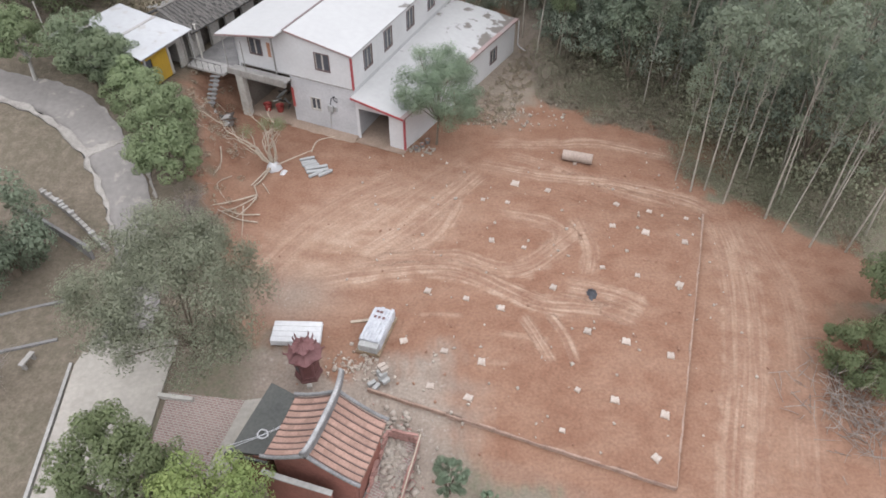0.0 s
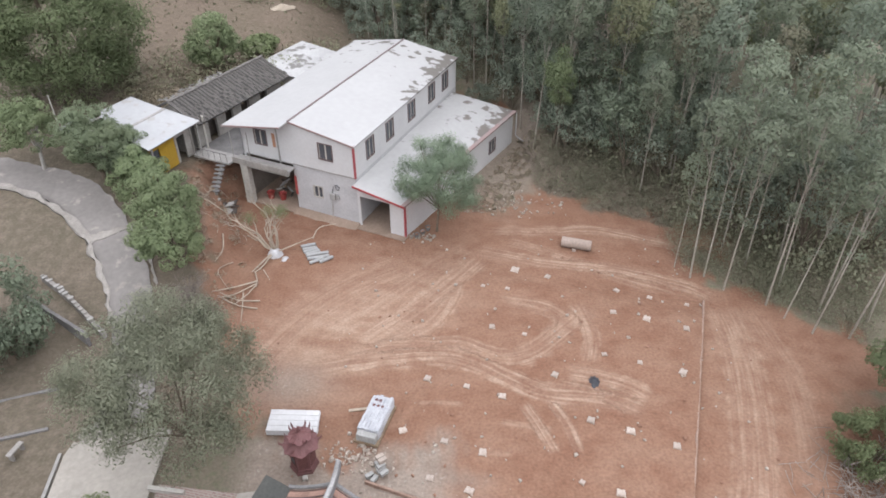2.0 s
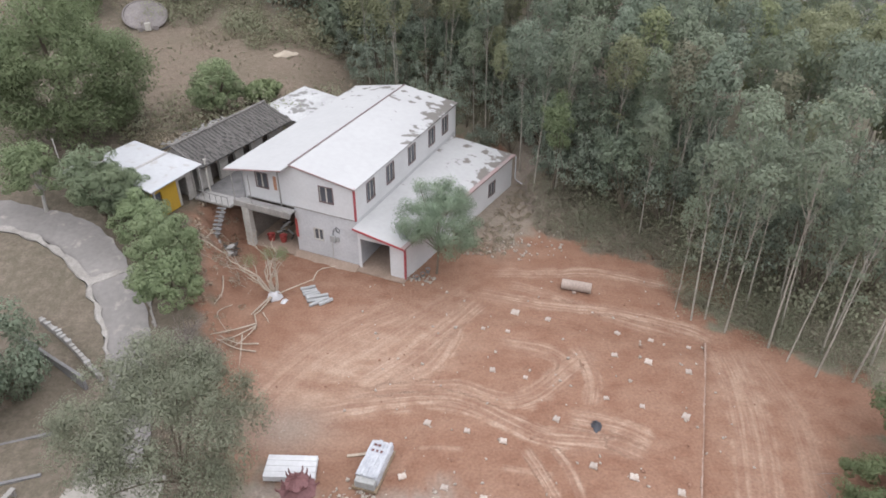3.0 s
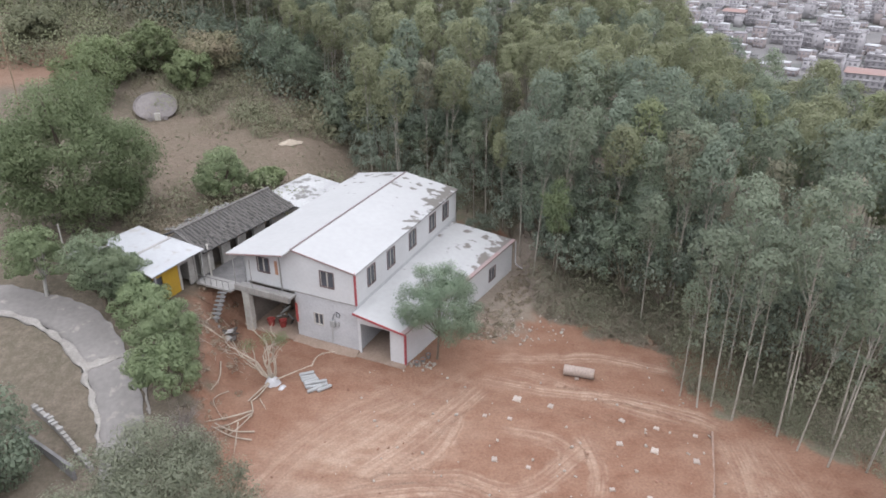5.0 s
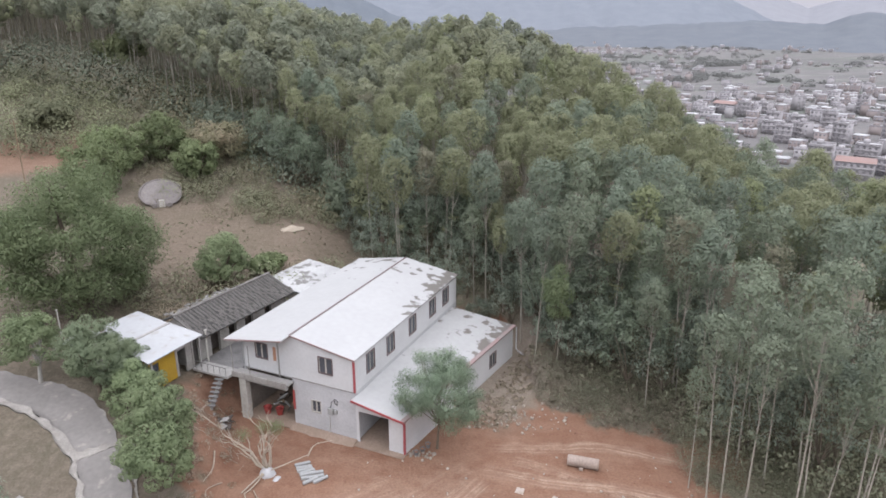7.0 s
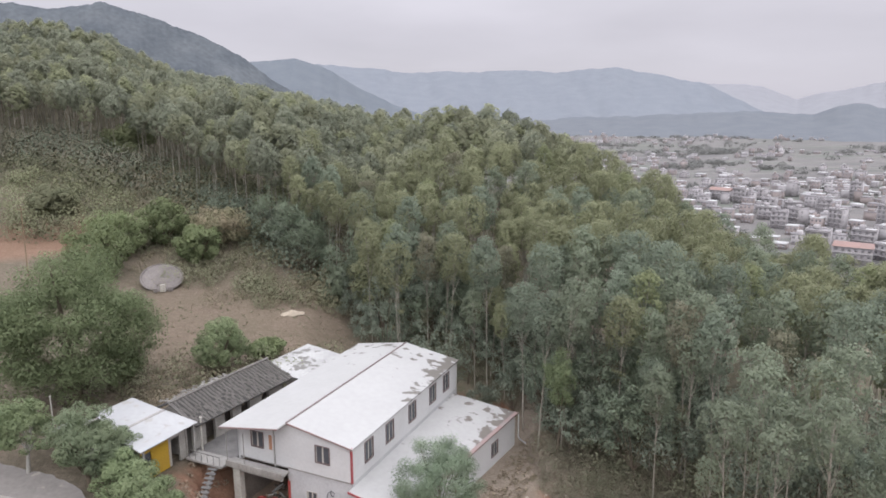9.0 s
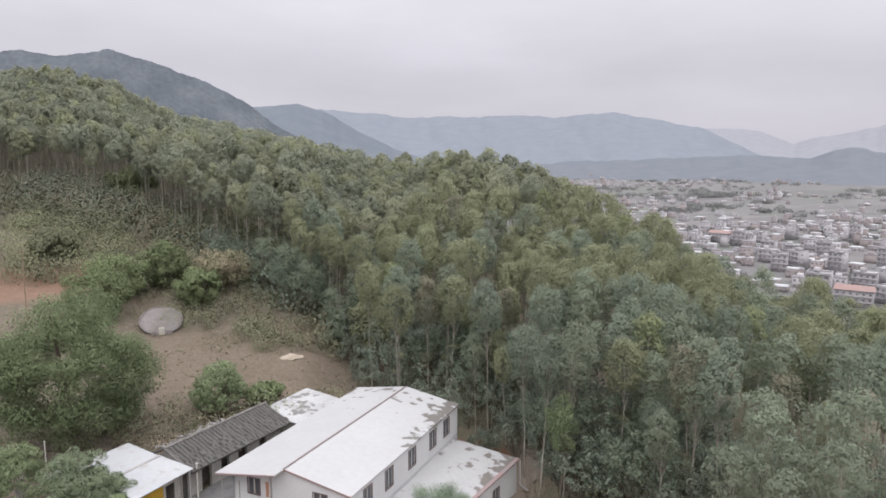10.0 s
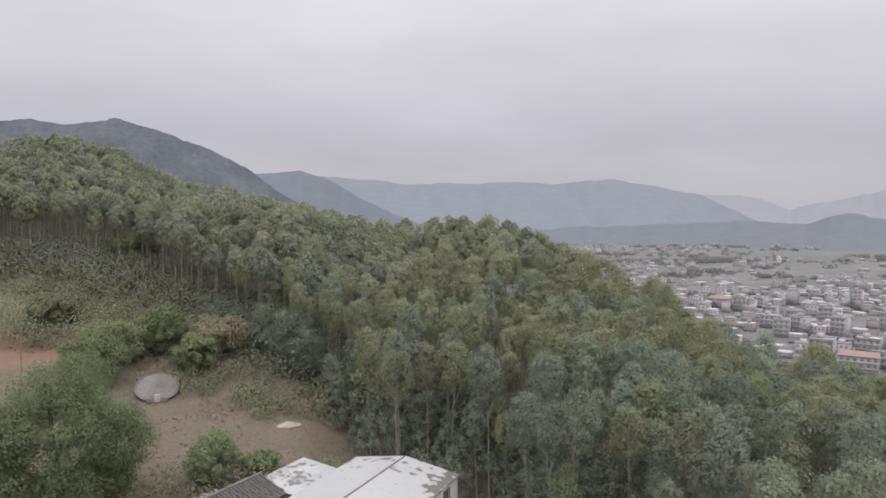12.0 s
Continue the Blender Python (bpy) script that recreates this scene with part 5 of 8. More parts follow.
# haze held in the base colours: most ridges farther off are paler and bluer
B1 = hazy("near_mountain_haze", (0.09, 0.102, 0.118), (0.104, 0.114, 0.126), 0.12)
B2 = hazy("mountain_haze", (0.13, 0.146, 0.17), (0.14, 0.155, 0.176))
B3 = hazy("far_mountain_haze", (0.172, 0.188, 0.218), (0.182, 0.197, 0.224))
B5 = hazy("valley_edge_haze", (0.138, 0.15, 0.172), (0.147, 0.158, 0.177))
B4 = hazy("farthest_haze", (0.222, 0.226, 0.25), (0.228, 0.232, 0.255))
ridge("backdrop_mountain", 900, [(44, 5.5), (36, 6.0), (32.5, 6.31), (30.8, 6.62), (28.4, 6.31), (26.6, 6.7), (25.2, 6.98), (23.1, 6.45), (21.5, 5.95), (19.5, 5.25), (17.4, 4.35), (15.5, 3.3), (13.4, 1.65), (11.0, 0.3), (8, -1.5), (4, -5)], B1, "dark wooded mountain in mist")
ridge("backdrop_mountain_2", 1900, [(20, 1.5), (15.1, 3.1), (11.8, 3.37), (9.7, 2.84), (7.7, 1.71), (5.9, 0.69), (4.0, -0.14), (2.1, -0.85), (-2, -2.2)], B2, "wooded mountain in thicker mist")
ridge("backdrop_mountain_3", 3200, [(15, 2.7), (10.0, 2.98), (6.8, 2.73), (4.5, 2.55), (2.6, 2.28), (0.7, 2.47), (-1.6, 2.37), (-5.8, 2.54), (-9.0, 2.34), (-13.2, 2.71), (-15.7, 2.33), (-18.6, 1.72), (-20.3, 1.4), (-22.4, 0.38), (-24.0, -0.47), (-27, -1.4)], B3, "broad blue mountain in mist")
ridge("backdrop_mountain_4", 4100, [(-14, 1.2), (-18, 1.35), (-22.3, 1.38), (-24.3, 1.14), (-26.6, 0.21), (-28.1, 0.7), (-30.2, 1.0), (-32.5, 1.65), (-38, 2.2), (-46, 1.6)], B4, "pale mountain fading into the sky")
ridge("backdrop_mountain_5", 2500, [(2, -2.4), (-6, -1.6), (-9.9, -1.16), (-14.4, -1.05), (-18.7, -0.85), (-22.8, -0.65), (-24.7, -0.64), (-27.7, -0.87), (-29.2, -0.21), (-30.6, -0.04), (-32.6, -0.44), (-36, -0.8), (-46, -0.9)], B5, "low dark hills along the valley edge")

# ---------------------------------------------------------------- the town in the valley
# distance haze is put into these colours: pale, lilac-grey, low in contrast
M_TOWN = material("hazed_town_walls", (0.315, 0.302, 0.314), (0.37, 0.355, 0.366), 0.02, 0.9, 0, fine=0.05, vary="island")
M_TOWN_ROOF = material("hazed_town_flat_roofs", (0.255, 0.245, 0.262), (0.285, 0.272, 0.288), 0.02, 0.9, 0, fine=0.05, vary="island")
M_TOWN_WHITE = material("hazed_town_sheet_roofs", (0.50, 0.50, 0.52), (0.40, 0.40, 0.418), 0.02, 0.6, 0, fine=0.03, vary="island")
M_TOWN_RED = material("hazed_town_red_roofs", (0.27, 0.175, 0.16), (0.24, 0.18, 0.17), 0.05, 0.8, 0, fine=0.05)
M_TOWN_WIN = material("hazed_town_windows", (0.265, 0.253, 0.272), (0.275, 0.264, 0.282), 0.05, 0.7, 0, fine=0.0)
M_TOWN_BRICK = material("hazed_town_brick", (0.315, 0.272, 0.266), (0.28, 0.246, 0.243), 0.02, 0.95, 0, fine=0.08, vary="island")
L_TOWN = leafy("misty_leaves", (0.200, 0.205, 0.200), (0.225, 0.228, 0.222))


def block(x0, y0, z0, x1, y1, z1):
    v = np.array([(x, y, z) for z in (z0, z1) for x, y in ((x0, y0), (x1, y0), (x1, y1), (x0, y1))], float)
    f = np.array([(3, 2, 1, 0), (4, 5, 6, 7), (0, 1, 5, 4), (1, 2, 6, 5), (2, 3, 7, 6), (3, 0, 4, 7)])
    return v, f


def town_house(w, d, storeys, roof_mat, label, pitched=False, open_frame=False):
    """A town block with storeys, windows on all sides, parapet or pitched roof and a stair head."""
    h = 3.3 * storeys
    ob = thing("town_building", pose(0, 0, -300), label, "building", "buildings of the valley town")
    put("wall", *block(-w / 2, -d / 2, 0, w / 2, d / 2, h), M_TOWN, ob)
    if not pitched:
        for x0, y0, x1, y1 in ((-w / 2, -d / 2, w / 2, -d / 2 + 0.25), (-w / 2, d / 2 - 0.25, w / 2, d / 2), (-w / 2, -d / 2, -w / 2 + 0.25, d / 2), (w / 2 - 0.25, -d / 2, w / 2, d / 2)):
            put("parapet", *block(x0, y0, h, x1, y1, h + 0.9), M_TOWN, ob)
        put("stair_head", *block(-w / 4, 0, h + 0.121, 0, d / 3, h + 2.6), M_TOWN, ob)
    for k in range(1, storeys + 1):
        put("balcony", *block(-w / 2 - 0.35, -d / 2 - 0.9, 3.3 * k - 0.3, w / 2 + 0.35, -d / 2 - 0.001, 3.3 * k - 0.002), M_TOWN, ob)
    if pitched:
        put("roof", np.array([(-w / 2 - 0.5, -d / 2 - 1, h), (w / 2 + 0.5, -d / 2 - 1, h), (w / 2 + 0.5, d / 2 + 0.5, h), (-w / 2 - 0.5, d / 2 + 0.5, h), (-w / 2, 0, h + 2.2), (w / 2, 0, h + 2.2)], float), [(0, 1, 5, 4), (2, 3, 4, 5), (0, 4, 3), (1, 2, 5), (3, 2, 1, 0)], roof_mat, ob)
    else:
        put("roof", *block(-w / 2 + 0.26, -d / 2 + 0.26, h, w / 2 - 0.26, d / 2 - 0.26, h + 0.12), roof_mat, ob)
    n = max(2, int(w / 3.2))
    v, f = block(-0.8 if not open_frame else -1.15, -0.06, 0, 0.8 if not open_frame else 1.15, 0.06, 1.6 if not open_frame else 2.3)
    first = None
    for k in range(storeys):
        for i in range(n):
            x = -w / 2 + w * (i + 0.5) / n
            if first is None:
                first = put("window", v, f, M_TOWN_WIN, ob)
                win = first
            else:
                win = new("window", first.data)
                win.parent = ob
            win.matrix_local = pose(x, -d / 2 - 0.02, 3.3 * k + 0.75)
        for side in (-1, 1):
            win = new("window", first.data)
            win.parent = ob
            win.matrix_local = pose(side * (w / 2 + 0.02), -d / 6, 3.3 * k + 0.75, 0, 0, 90)
    return ob


def town_at(az, dist):
    x, y = -math.sin(radians(az)) * dist, math.cos(radians(az)) * dist
    return x, y, land_at(x, y)


KINDS = [
    town_house(13, 12, 5, M_TOWN_ROOF, "unfinished grey concrete block with open storeys", open_frame=True),
    town_house(20, 11, 3, M_TOWN_RED, "long white building with a red tiled roof", pitched=True),
    town_house(11, 10, 4, M_TOWN_ROOF, "pale flat-roofed town house with balconies"),
    town_house(14, 10, 3, M_TOWN_WHITE, "pinkish town house with a white sheet roof"),
    town_house(10, 9, 5, M_TOWN_WHITE, "tall narrow town house with a white sheet roof"),
]
rs = np.random.RandomState(77)
FIXED = [(-28.9, 462, 0), (-31.2, 455, 1), (-22.0, 705, 1), (-23.3, 690, 2), (-26.2, 560, 2), (-27.4, 575, 2), (-31.8, 520, 3), (-33.5, 470, 3), (-27.0, 640, 3), (-30.0, 560, 4), (-25.4, 600, 3), (-29.0, 640, 2), (-33.0, 600, 4), (-24.6, 720, 3)]
placed = set()


def stand(k, az, dist, turn, s=1.0):
    m = pose(*town_at(az, dist), 0, 0, az + turn)
    if k not in placed:
        placed.add(k)
        KINDS[k].matrix_world = m
    else:
        copy_thing(KINDS[k], m)


taken = []
for az, dist, k in FIXED:
    stand(k, az, dist, -12 + rs.normal(0, 16))
    taken.append(town_at(az, dist)[:2])
for i in range(5):
    az, dist = rs.uniform(-36, -21), rs.uniform(520, 780)
    p = town_at(az, dist)
    if dist < 470 or min(math.hypot(p[0] - q[0], p[1] - q[1]) for q in taken) < 19:
        continue
    taken.append(p[:2])
    stand(int(rs.choice([2, 2, 3, 3, 4])), az, dist, rs.choice([-12, 78]))
walls, bricks, flats, whites, wins = [], [], [], [], []
for i in range(4000):
    dist = 480 + 1650 * rs.uniform() ** 1.25
    az = rs.uniform(-46, -8)
    strip_ = 0.5 + 0.5 * math.sin(dist / 95.0 + 0.25 * az) + 0.45 * math.sin(az * 0.9 + dist / 260)
    if rs.uniform() > 0.5 * strip_ + 0.4 * (dist < 950) - 0.16 * (dist > 1050) * (az < -17):
        continue
    x, y, z = town_at(az, dist)
    if min(math.hypot(x - q[0], y - q[1]) for q in taken) < 10.0:
        continue
    taken.append((x, y))
    w, d, n = rs.uniform(5.5, 11.5), rs.uniform(5.5, 9.5), int(rs.choice([1, 1, 1, 1, 2, 2, 2, 3]))
    g = radians(az + (-12 if rs.uniform() < 0.7 else 78) + rs.normal(0, 4))
    rot = np.array([[math.cos(g), math.sin(g), 0], [-math.sin(g), math.cos(g), 0], [0, 0, 1]])
    h = 3.2 * n

    def lay(store, piece):
        store.append((piece[0] @ rot + [x, y, z], piece[1]))

    body = walls if rs.uniform() < 0.45 else bricks
    lay(body, block(-w / 2, -d / 2, -1, w / 2, d / 2, h))
    lay(whites if rs.uniform() < 0.34 else flats, block(-w / 2 - 0.2, -d / 2 - 0.2, h, w / 2 + 0.2, d / 2 + 0.2, h + 0.5))
    if n > 1 and rs.uniform() < 0.5:
        lay(body, block(-w / 4, -d / 4, h, w / 8, d / 4, h + 2.4))
    for k in range(n):
        for j in range(3):
            cx = -w / 2 + w * (j + 0.5) / 3
            lay(wins, block(cx - w / 11, -d / 2 - 0.1, 3.2 * k + 0.9, cx + w / 11, -d / 2 + 0.05, 3.2 * k + 2.5))
town = thing("town_quarter", pose(0, 0, 0), "crowded pale flat-roofed houses of the misty valley town", "town", kind="stuff")
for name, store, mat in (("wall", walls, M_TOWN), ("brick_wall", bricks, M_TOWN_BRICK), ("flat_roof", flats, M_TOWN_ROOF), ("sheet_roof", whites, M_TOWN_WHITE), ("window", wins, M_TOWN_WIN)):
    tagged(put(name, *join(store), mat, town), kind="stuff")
cs, rr = [], []
for i in range(140):
    dist = 430 + 1750 * rs.uniform()
    az = rs.uniform(-46, -6)
    x, y, z = town_at(az, dist)
    big = 1 + 0.8 * (dist > 1000)
    for k in range(int(rs.randint(3, 8))):
        q = rs.uniform(2.6, 5.2) * big
        ox, oy = rs.normal(0, 16 * big), rs.normal(0, 5 * big)
        cs.append((x + ox, y + oy, z + q * 0.35))
        rr.append((q * rs.uniform(1, 1.6), q, q * 0.6))
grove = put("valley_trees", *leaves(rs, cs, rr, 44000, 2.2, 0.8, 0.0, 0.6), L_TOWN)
tagged(grove, "misty groves and hedges between the fields of the valley", "trees", kind="stuff")

# ---------------------------------------------------------------- the yard behind: sheds, tiled house, stair
M_YELLOW = material("yellow_painted_wall", (0.42, 0.27, 0.03), (0.36, 0.23, 0.035), 0.9, 0.8, 0.1, fine=0.12)
M_LIME = material("old_lime_wall", (0.36, 0.345, 0.325), (0.25, 0.235, 0.22), 0.8, 0.95, 0.3, 6, fine=0.18)
M_TILE = material("grey_roof_tile", (0.082, 0.077, 0.075), (0.15, 0.14, 0.132), 2.2, 0.95, 0.3, 8, fine=0.35, vary="object")
M_TILE_DECK = material("dark_roof_deck", (0.045, 0.043, 0.043), (0.065, 0.062, 0.06), 1.5, 0.95, 0.3, 8, fine=0.25)
M_TILE_PALE = material("pale_tile_ends", (0.27, 0.26, 0.25), (0.19, 0.185, 0.18), 1.5, 0.95, 0.3, 8, fine=0.25)
M_WOOD = material("weathered_wood", (0.24, 0.18, 0.12), (0.17, 0.13, 0.095), 1.2, 0.9, 0.3, 9, stretch=(1, 1, 0.2))


def opening(parent, x0, z0, x1, z1, y, mat, name="door"):
    return part(name, boxed(x0, y - 0.02, z0, x1, y + 0.04, z1), mat, parent)


# shed with the white sheet roof and yellow wall, along the yard
yz = land_at(*from_house(-14.0, -2.6)[:2])
shed = thing("yellow_shed", pose(*from_house(0, 0)[:2], yz, 0, 0, -HOUSE_TURN), "low shed with white sheet roof and yellow painted wall", "shed")
ys = 5.9 - yz
part("roof_panel", sheet_roof([(-12.05, -5.5, ys), (-11.95, -0.7, ys), (-15.1, -0.65, ys + 0.32), (-15.2, -5.0, ys + 0.32)], 0.07), M_ROOF_SHED, shed)
part("roof_panel", sheet_roof([(-15.13, -4.95, ys + 0.28), (-15.03, -0.7, ys + 0.28), (-18.1, -0.6, ys + 0.62), (-18.3, -3.6, ys + 0.62)], 0.07), M_ROOF_SHED, shed)
wf = part("front_wall", holed_wall(2.6, ys - 0.12, 0.14, [(0.35, 0.9, 1.15, 1.9)]), M_YELLOW, shed, "yellow painted wall")
wf.matrix_local = pose(-13.0, -5.0, 0, 0, 0, 90)
part("dark_pane", boxed(-13.12, -4.7, 0.85, -13.08, -3.8, 1.95), M_GLASS, shed)
wf = part("front_wall_end", holed_wall(1.6, ys - 0.12, 0.14, [(0.2, 0.0, 0.95, 1.9)]), M_LIME, shed, "grey lime wall with a dark doorway")
wf.matrix_local = pose(-13.0, -2.38, 0, 0, 0, 90)
part("end_wall", boxed(-17.8, -5.0, 0, -13.15, -4.86, ys), M_LIME, shed)
part("rear_wall", boxed(-18.0, -0.9, 0, -12.95, -0.76, ys + 0.1), M_LIME, shed)
part("far_wall", boxed(-18.0, -4.8, 0, -17.86, -0.92, ys + 0.4), M_LIME, shed)
opening(shed, -13.22, 0.0, -13.1, 1.9, -1.0, M_DARK)
# grey strip draws the panel joint and the shading of its overlap
part("roof_seam", sheet_roof([(-15.0, -5.02, ys + 0.335), (-14.86, -0.68, ys + 0.335), (-15.08, -0.68, ys + 0.35), (-15.22, -5.02, ys + 0.35)], 0.05), M_CONC, shed)
part("roof_beam", boxed(-12.3, -5.4, ys - 0.2, -12.18, -0.75, ys - 0.08), M_WOOD, shed)
for y in (-5.2, -0.9):
    part("roof_post", boxed(-12.3, y, 0.0, -12.18, y + 0.12, ys - 0.2), M_CONC, shed)

# small lean-to roof at the lane side of the shed
annexe = thing("shed_annexe", pose(*from_house(-19.5, -4.2)[:2], land_at(*from_house(-19.5, -4.2)[:2]), 0, 0, -HOUSE_TURN), "low annexe with a white sheet roof beside the shed", "shed")
part("roof", sheet_roof([(-1.4, -1.0, 2.3), (1.4, -1.2, 2.4), (1.4, 1.3, 2.5), (-1.4, 1.2, 2.4)], 0.06), M_ROOF_SHED, annexe)
for x, y in ((-1.2, -0.8), (1.2, -0.9), (-1.2, 1.0), (1.2, 1.0)):
    part("post", boxed(x - 0.06, y - 0.06, 0, x + 0.06, y + 0.06, 2.3), M_WOOD, annexe)

# old house with a grey tiled roof, its eave towards the white house
tz = land_at(*from_house(-14.0, 4.0)[:2])
old = thing("tiled_house", pose(*from_house(-12.2, -0.6)[:2], tz, 0, 0, -HOUSE_TURN - 4.5) @ pose(12.2, 0.6, 0), "old single-storey house with grey clay tile roof and lime walls", "house")
te, tr = 5.45 - tz, 6.55 - tz
X_E, X_R, X_B, T0, T1 = -12.2, -14.9, -17.3, -0.6, 9.4
wf = part("front_wall", holed_wall(T1 - T0 - 0.5, te - 0.1, 0.25, [(1.3, 0.0, 2.2, 1.9), (3.1, 0.7, 3.9, 1.6), (4.8, 0.0, 5.7, 1.9), (7.0, 0.7, 7.8, 1.6)]), M_LIME, old)
wf.matrix_local = pose(-13.1, T0 + 0.3, 0, 0, 0, 90)
# dark sheet behind the openings stands in for the unlit rooms
part("interior_dark", boxed(-13.9, T0 + 0.7, 0.02, -13.8, T1 - 0.5, te - 0.2), M_DARK, old)
part("end_wall", prism([(-16.6, T0 + 0.3, 0), (-13.1, T0 + 0.3, 0), (-13.1, T0 + 0.3, te - 0.05), (X_R, T0 + 0.3, tr - 0.15), (-16.6, T0 + 0.3, te - 0.05)], (0, 0.24, 0)), M_LIME, old)
part("end_wall", prism([(-16.6, T1 - 0.44, 0), (-13.1, T1 - 0.44, 0), (-13.1, T1 - 0.44, te - 0.05), (X_R, T1 - 0.44, tr - 0.15), (-16.6, T1 - 0.44, te - 0.05)], (0, 0.24, 0)), M_LIME, old)
part("rear_wall", boxed(-16.6, T0 + 0.55, 0, -16.35, T1 - 0.45, te - 0.1), M_LIME, old)
part("roof_deck", sheet_roof([(X_R, T0, tr), (X_R, T1, tr), (X_B, T1, te), (X_B, T0, te)], 0.08), M_TILE_DECK, old)
part("roof_deck", sheet_roof([(X_E, T0, te), (X_E, T1, te), (X_R, T1, tr), (X_R, T0, tr)], 0.08), M_TILE_DECK, old)
# rows of rounded cover tiles down the slope, course by course
tile_v, tile_f = [], []
for k in range(5):
    a = math.pi * k / 4
    for x in (0.0, 0.36):
        tile_v.append((x, -0.09 * math.cos(a), 0.075 * math.sin(a) + 0.012 * (x == 0)))
for k in range(4):
    tile_f.append((2 * k, 2 * k + 1, 2 * k + 3, 2 * k + 2))
tile_f.append((0, 2, 4, 6, 8))
fall = math.degrees(math.atan2(tr - te, X_E - X_R))
run = math.hypot(X_E - X_R, tr - te)
tile0, loose = None, []
rs = np.random.RandomState(12)
courses, lines = 9, 31
for i in range(lines):
    y = T0 + 0.14 + (T1 - T0 - 0.28) * i / (lines - 1)
    for c in range(courses):
        m = pose(X_R, y + rs.normal(0, 0.012), tr + 0.01, 0, fall, rs.normal(0, 2)) @ pose(run * c / courses - 0.02, 0, 0.006 * (c % 2) + rs.uniform(0, 0.015))
        if tile0 is None:
            tile0 = put("roof_tile", np.array(tile_v), tile_f, M_TILE, old)
            ob = tile0
        else:
            ob = new("roof_tile", tile0.data)
            ob.parent = old
        ob.matrix_local = m
pale0 = put("loose_tile", np.array(tile_v), tile_f, M_TILE_PALE, old, "pale broken tile stacked behind the ridge")
for i in range(60):
    lt = pale0 if i == 0 else new("loose_tile", pale0.data)
    lt.parent = old
    lt.matrix_local = pose(X_R - 0.25 - 0.7 * rs.uniform(), T0 - 0.1 + 0.1 * i, tr - 0.1 + 0.12 * rs.uniform(), rs.normal(0, 12), 25, rs.uniform(0, 180))
part("ridge_cap", boxed(X_R - 0.14, T0 - 0.05, tr, X_R + 0.14, T1 + 0.05, tr + 0.13, 0.03), M_TILE, old)
part("verge", prism([(X_E - 0.05, T0 - 0.1, te + 0.02), (X_R, T0 - 0.1, tr + 0.03), (X_R, T0 - 0.1, tr + 0.13), (X_E - 0.05, T0 - 0.1, te + 0.12)], (0, 0.14, 0)), M_TILE, old)
for i in range(9):
    part("rafter_end", boxed(X_E - 0.35, T0 + 0.5 + i, te - 0.2, X_E - 0.05, T0 + 0.58 + i, te - 0.1), M_WOOD, old)

# shed with a stained white roof behind it
bz = land_at(*from_house(-12.9, 12.6)[:2])
back_shed = thing("back_shed", pose(*from_house(0, 0)[:2], bz, 0, 0, -HOUSE_TURN), "back shed with a stained white sheet roof", "shed")
bh = 5.5 - bz
part("roof", sheet_roof([(-15.35, 10.1, bh), (-10.4, 9.9, bh - 0.45), (-9.9, 15.4, bh - 0.1), (-14.6, 16.0, bh + 0.2)], 0.08), M_ROOF_OLD, back_shed)
for a, b in (((-15.1, 10.3), (-10.6, 10.44)), ((-15.1, 15.4), (-10.2, 15.54)), ((-15.1, 10.46), (-14.96, 15.38)), ((-10.6, 10.46), (-10.46, 15.38))):
    part("wall", boxed(*a, 0, *b, bh - 0.5), M_LIME, back_shed)

M_STEP = material("dark_worn_steps", (0.19, 0.185, 0.185), (0.14, 0.135, 0.135), 1.2, 0.95, 0.3, 8, fine=0.2)
# landing, stair down to the site and the post beside it
stair = thing("outdoor_stair", pose(*from_house(0, 0)[:2], 0, 0, 0, -HOUSE_TURN), "steep grey concrete stair from yard landing to site", "stairs")
part("landing", boxed(-12.6, -1.35, 3.22, -9.5, -0.1, 3.4, 0.02), M_CONC, stair)
part("landing_rail", boxed(-12.3, -1.33, 4.0, -9.6, -1.29, 4.04), M_STEP, stair)
for i in range(6):
    part("baluster", boxed(-12.3 + i * 0.53, -1.325, 3.4, -12.27 + i * 0.53, -1.295, 4.0), M_STEP, stair)
flight = pose(-10.2, -1.36, 0, 0, 0, 14)
for i in range(7):
    st = part("step", boxed(-0.34, -0.2 - 0.24 * i, 3.08 - 0.2 * i, 0.34, 0.05 - 0.24 * i, 3.15 - 0.2 * i, 0.01), M_STEP, stair)
    st.matrix_local = flight
st = part("stringer", prism([(-0.1, 0.0, 3.07), (-0.1, 0.0, 2.75), (-0.1, -1.7, 1.35), (-0.1, -1.7, 1.62)], (0.2, 0, 0)), M_CONC, stair)
st.matrix_local = flight
st = part("foot_slab", boxed(-0.6, -2.7, 1.5, 0.5, -1.65, 1.68, 0.03), M_CONC, stair)
st.matrix_local = flight @ pose(0, 0, 0.12, 7, 0, 0)
yard = part("yard_paving", boxed(-12.9, -0.9, -0.1, -9.6, 9.0, 0.06), M_STEP)
yard.matrix_world = pose(*from_house(0, 0)[:2], tz, 0, 0, -HOUSE_TURN)
tagged(yard, "grey concrete yard between the two houses", "paving", kind="structure")


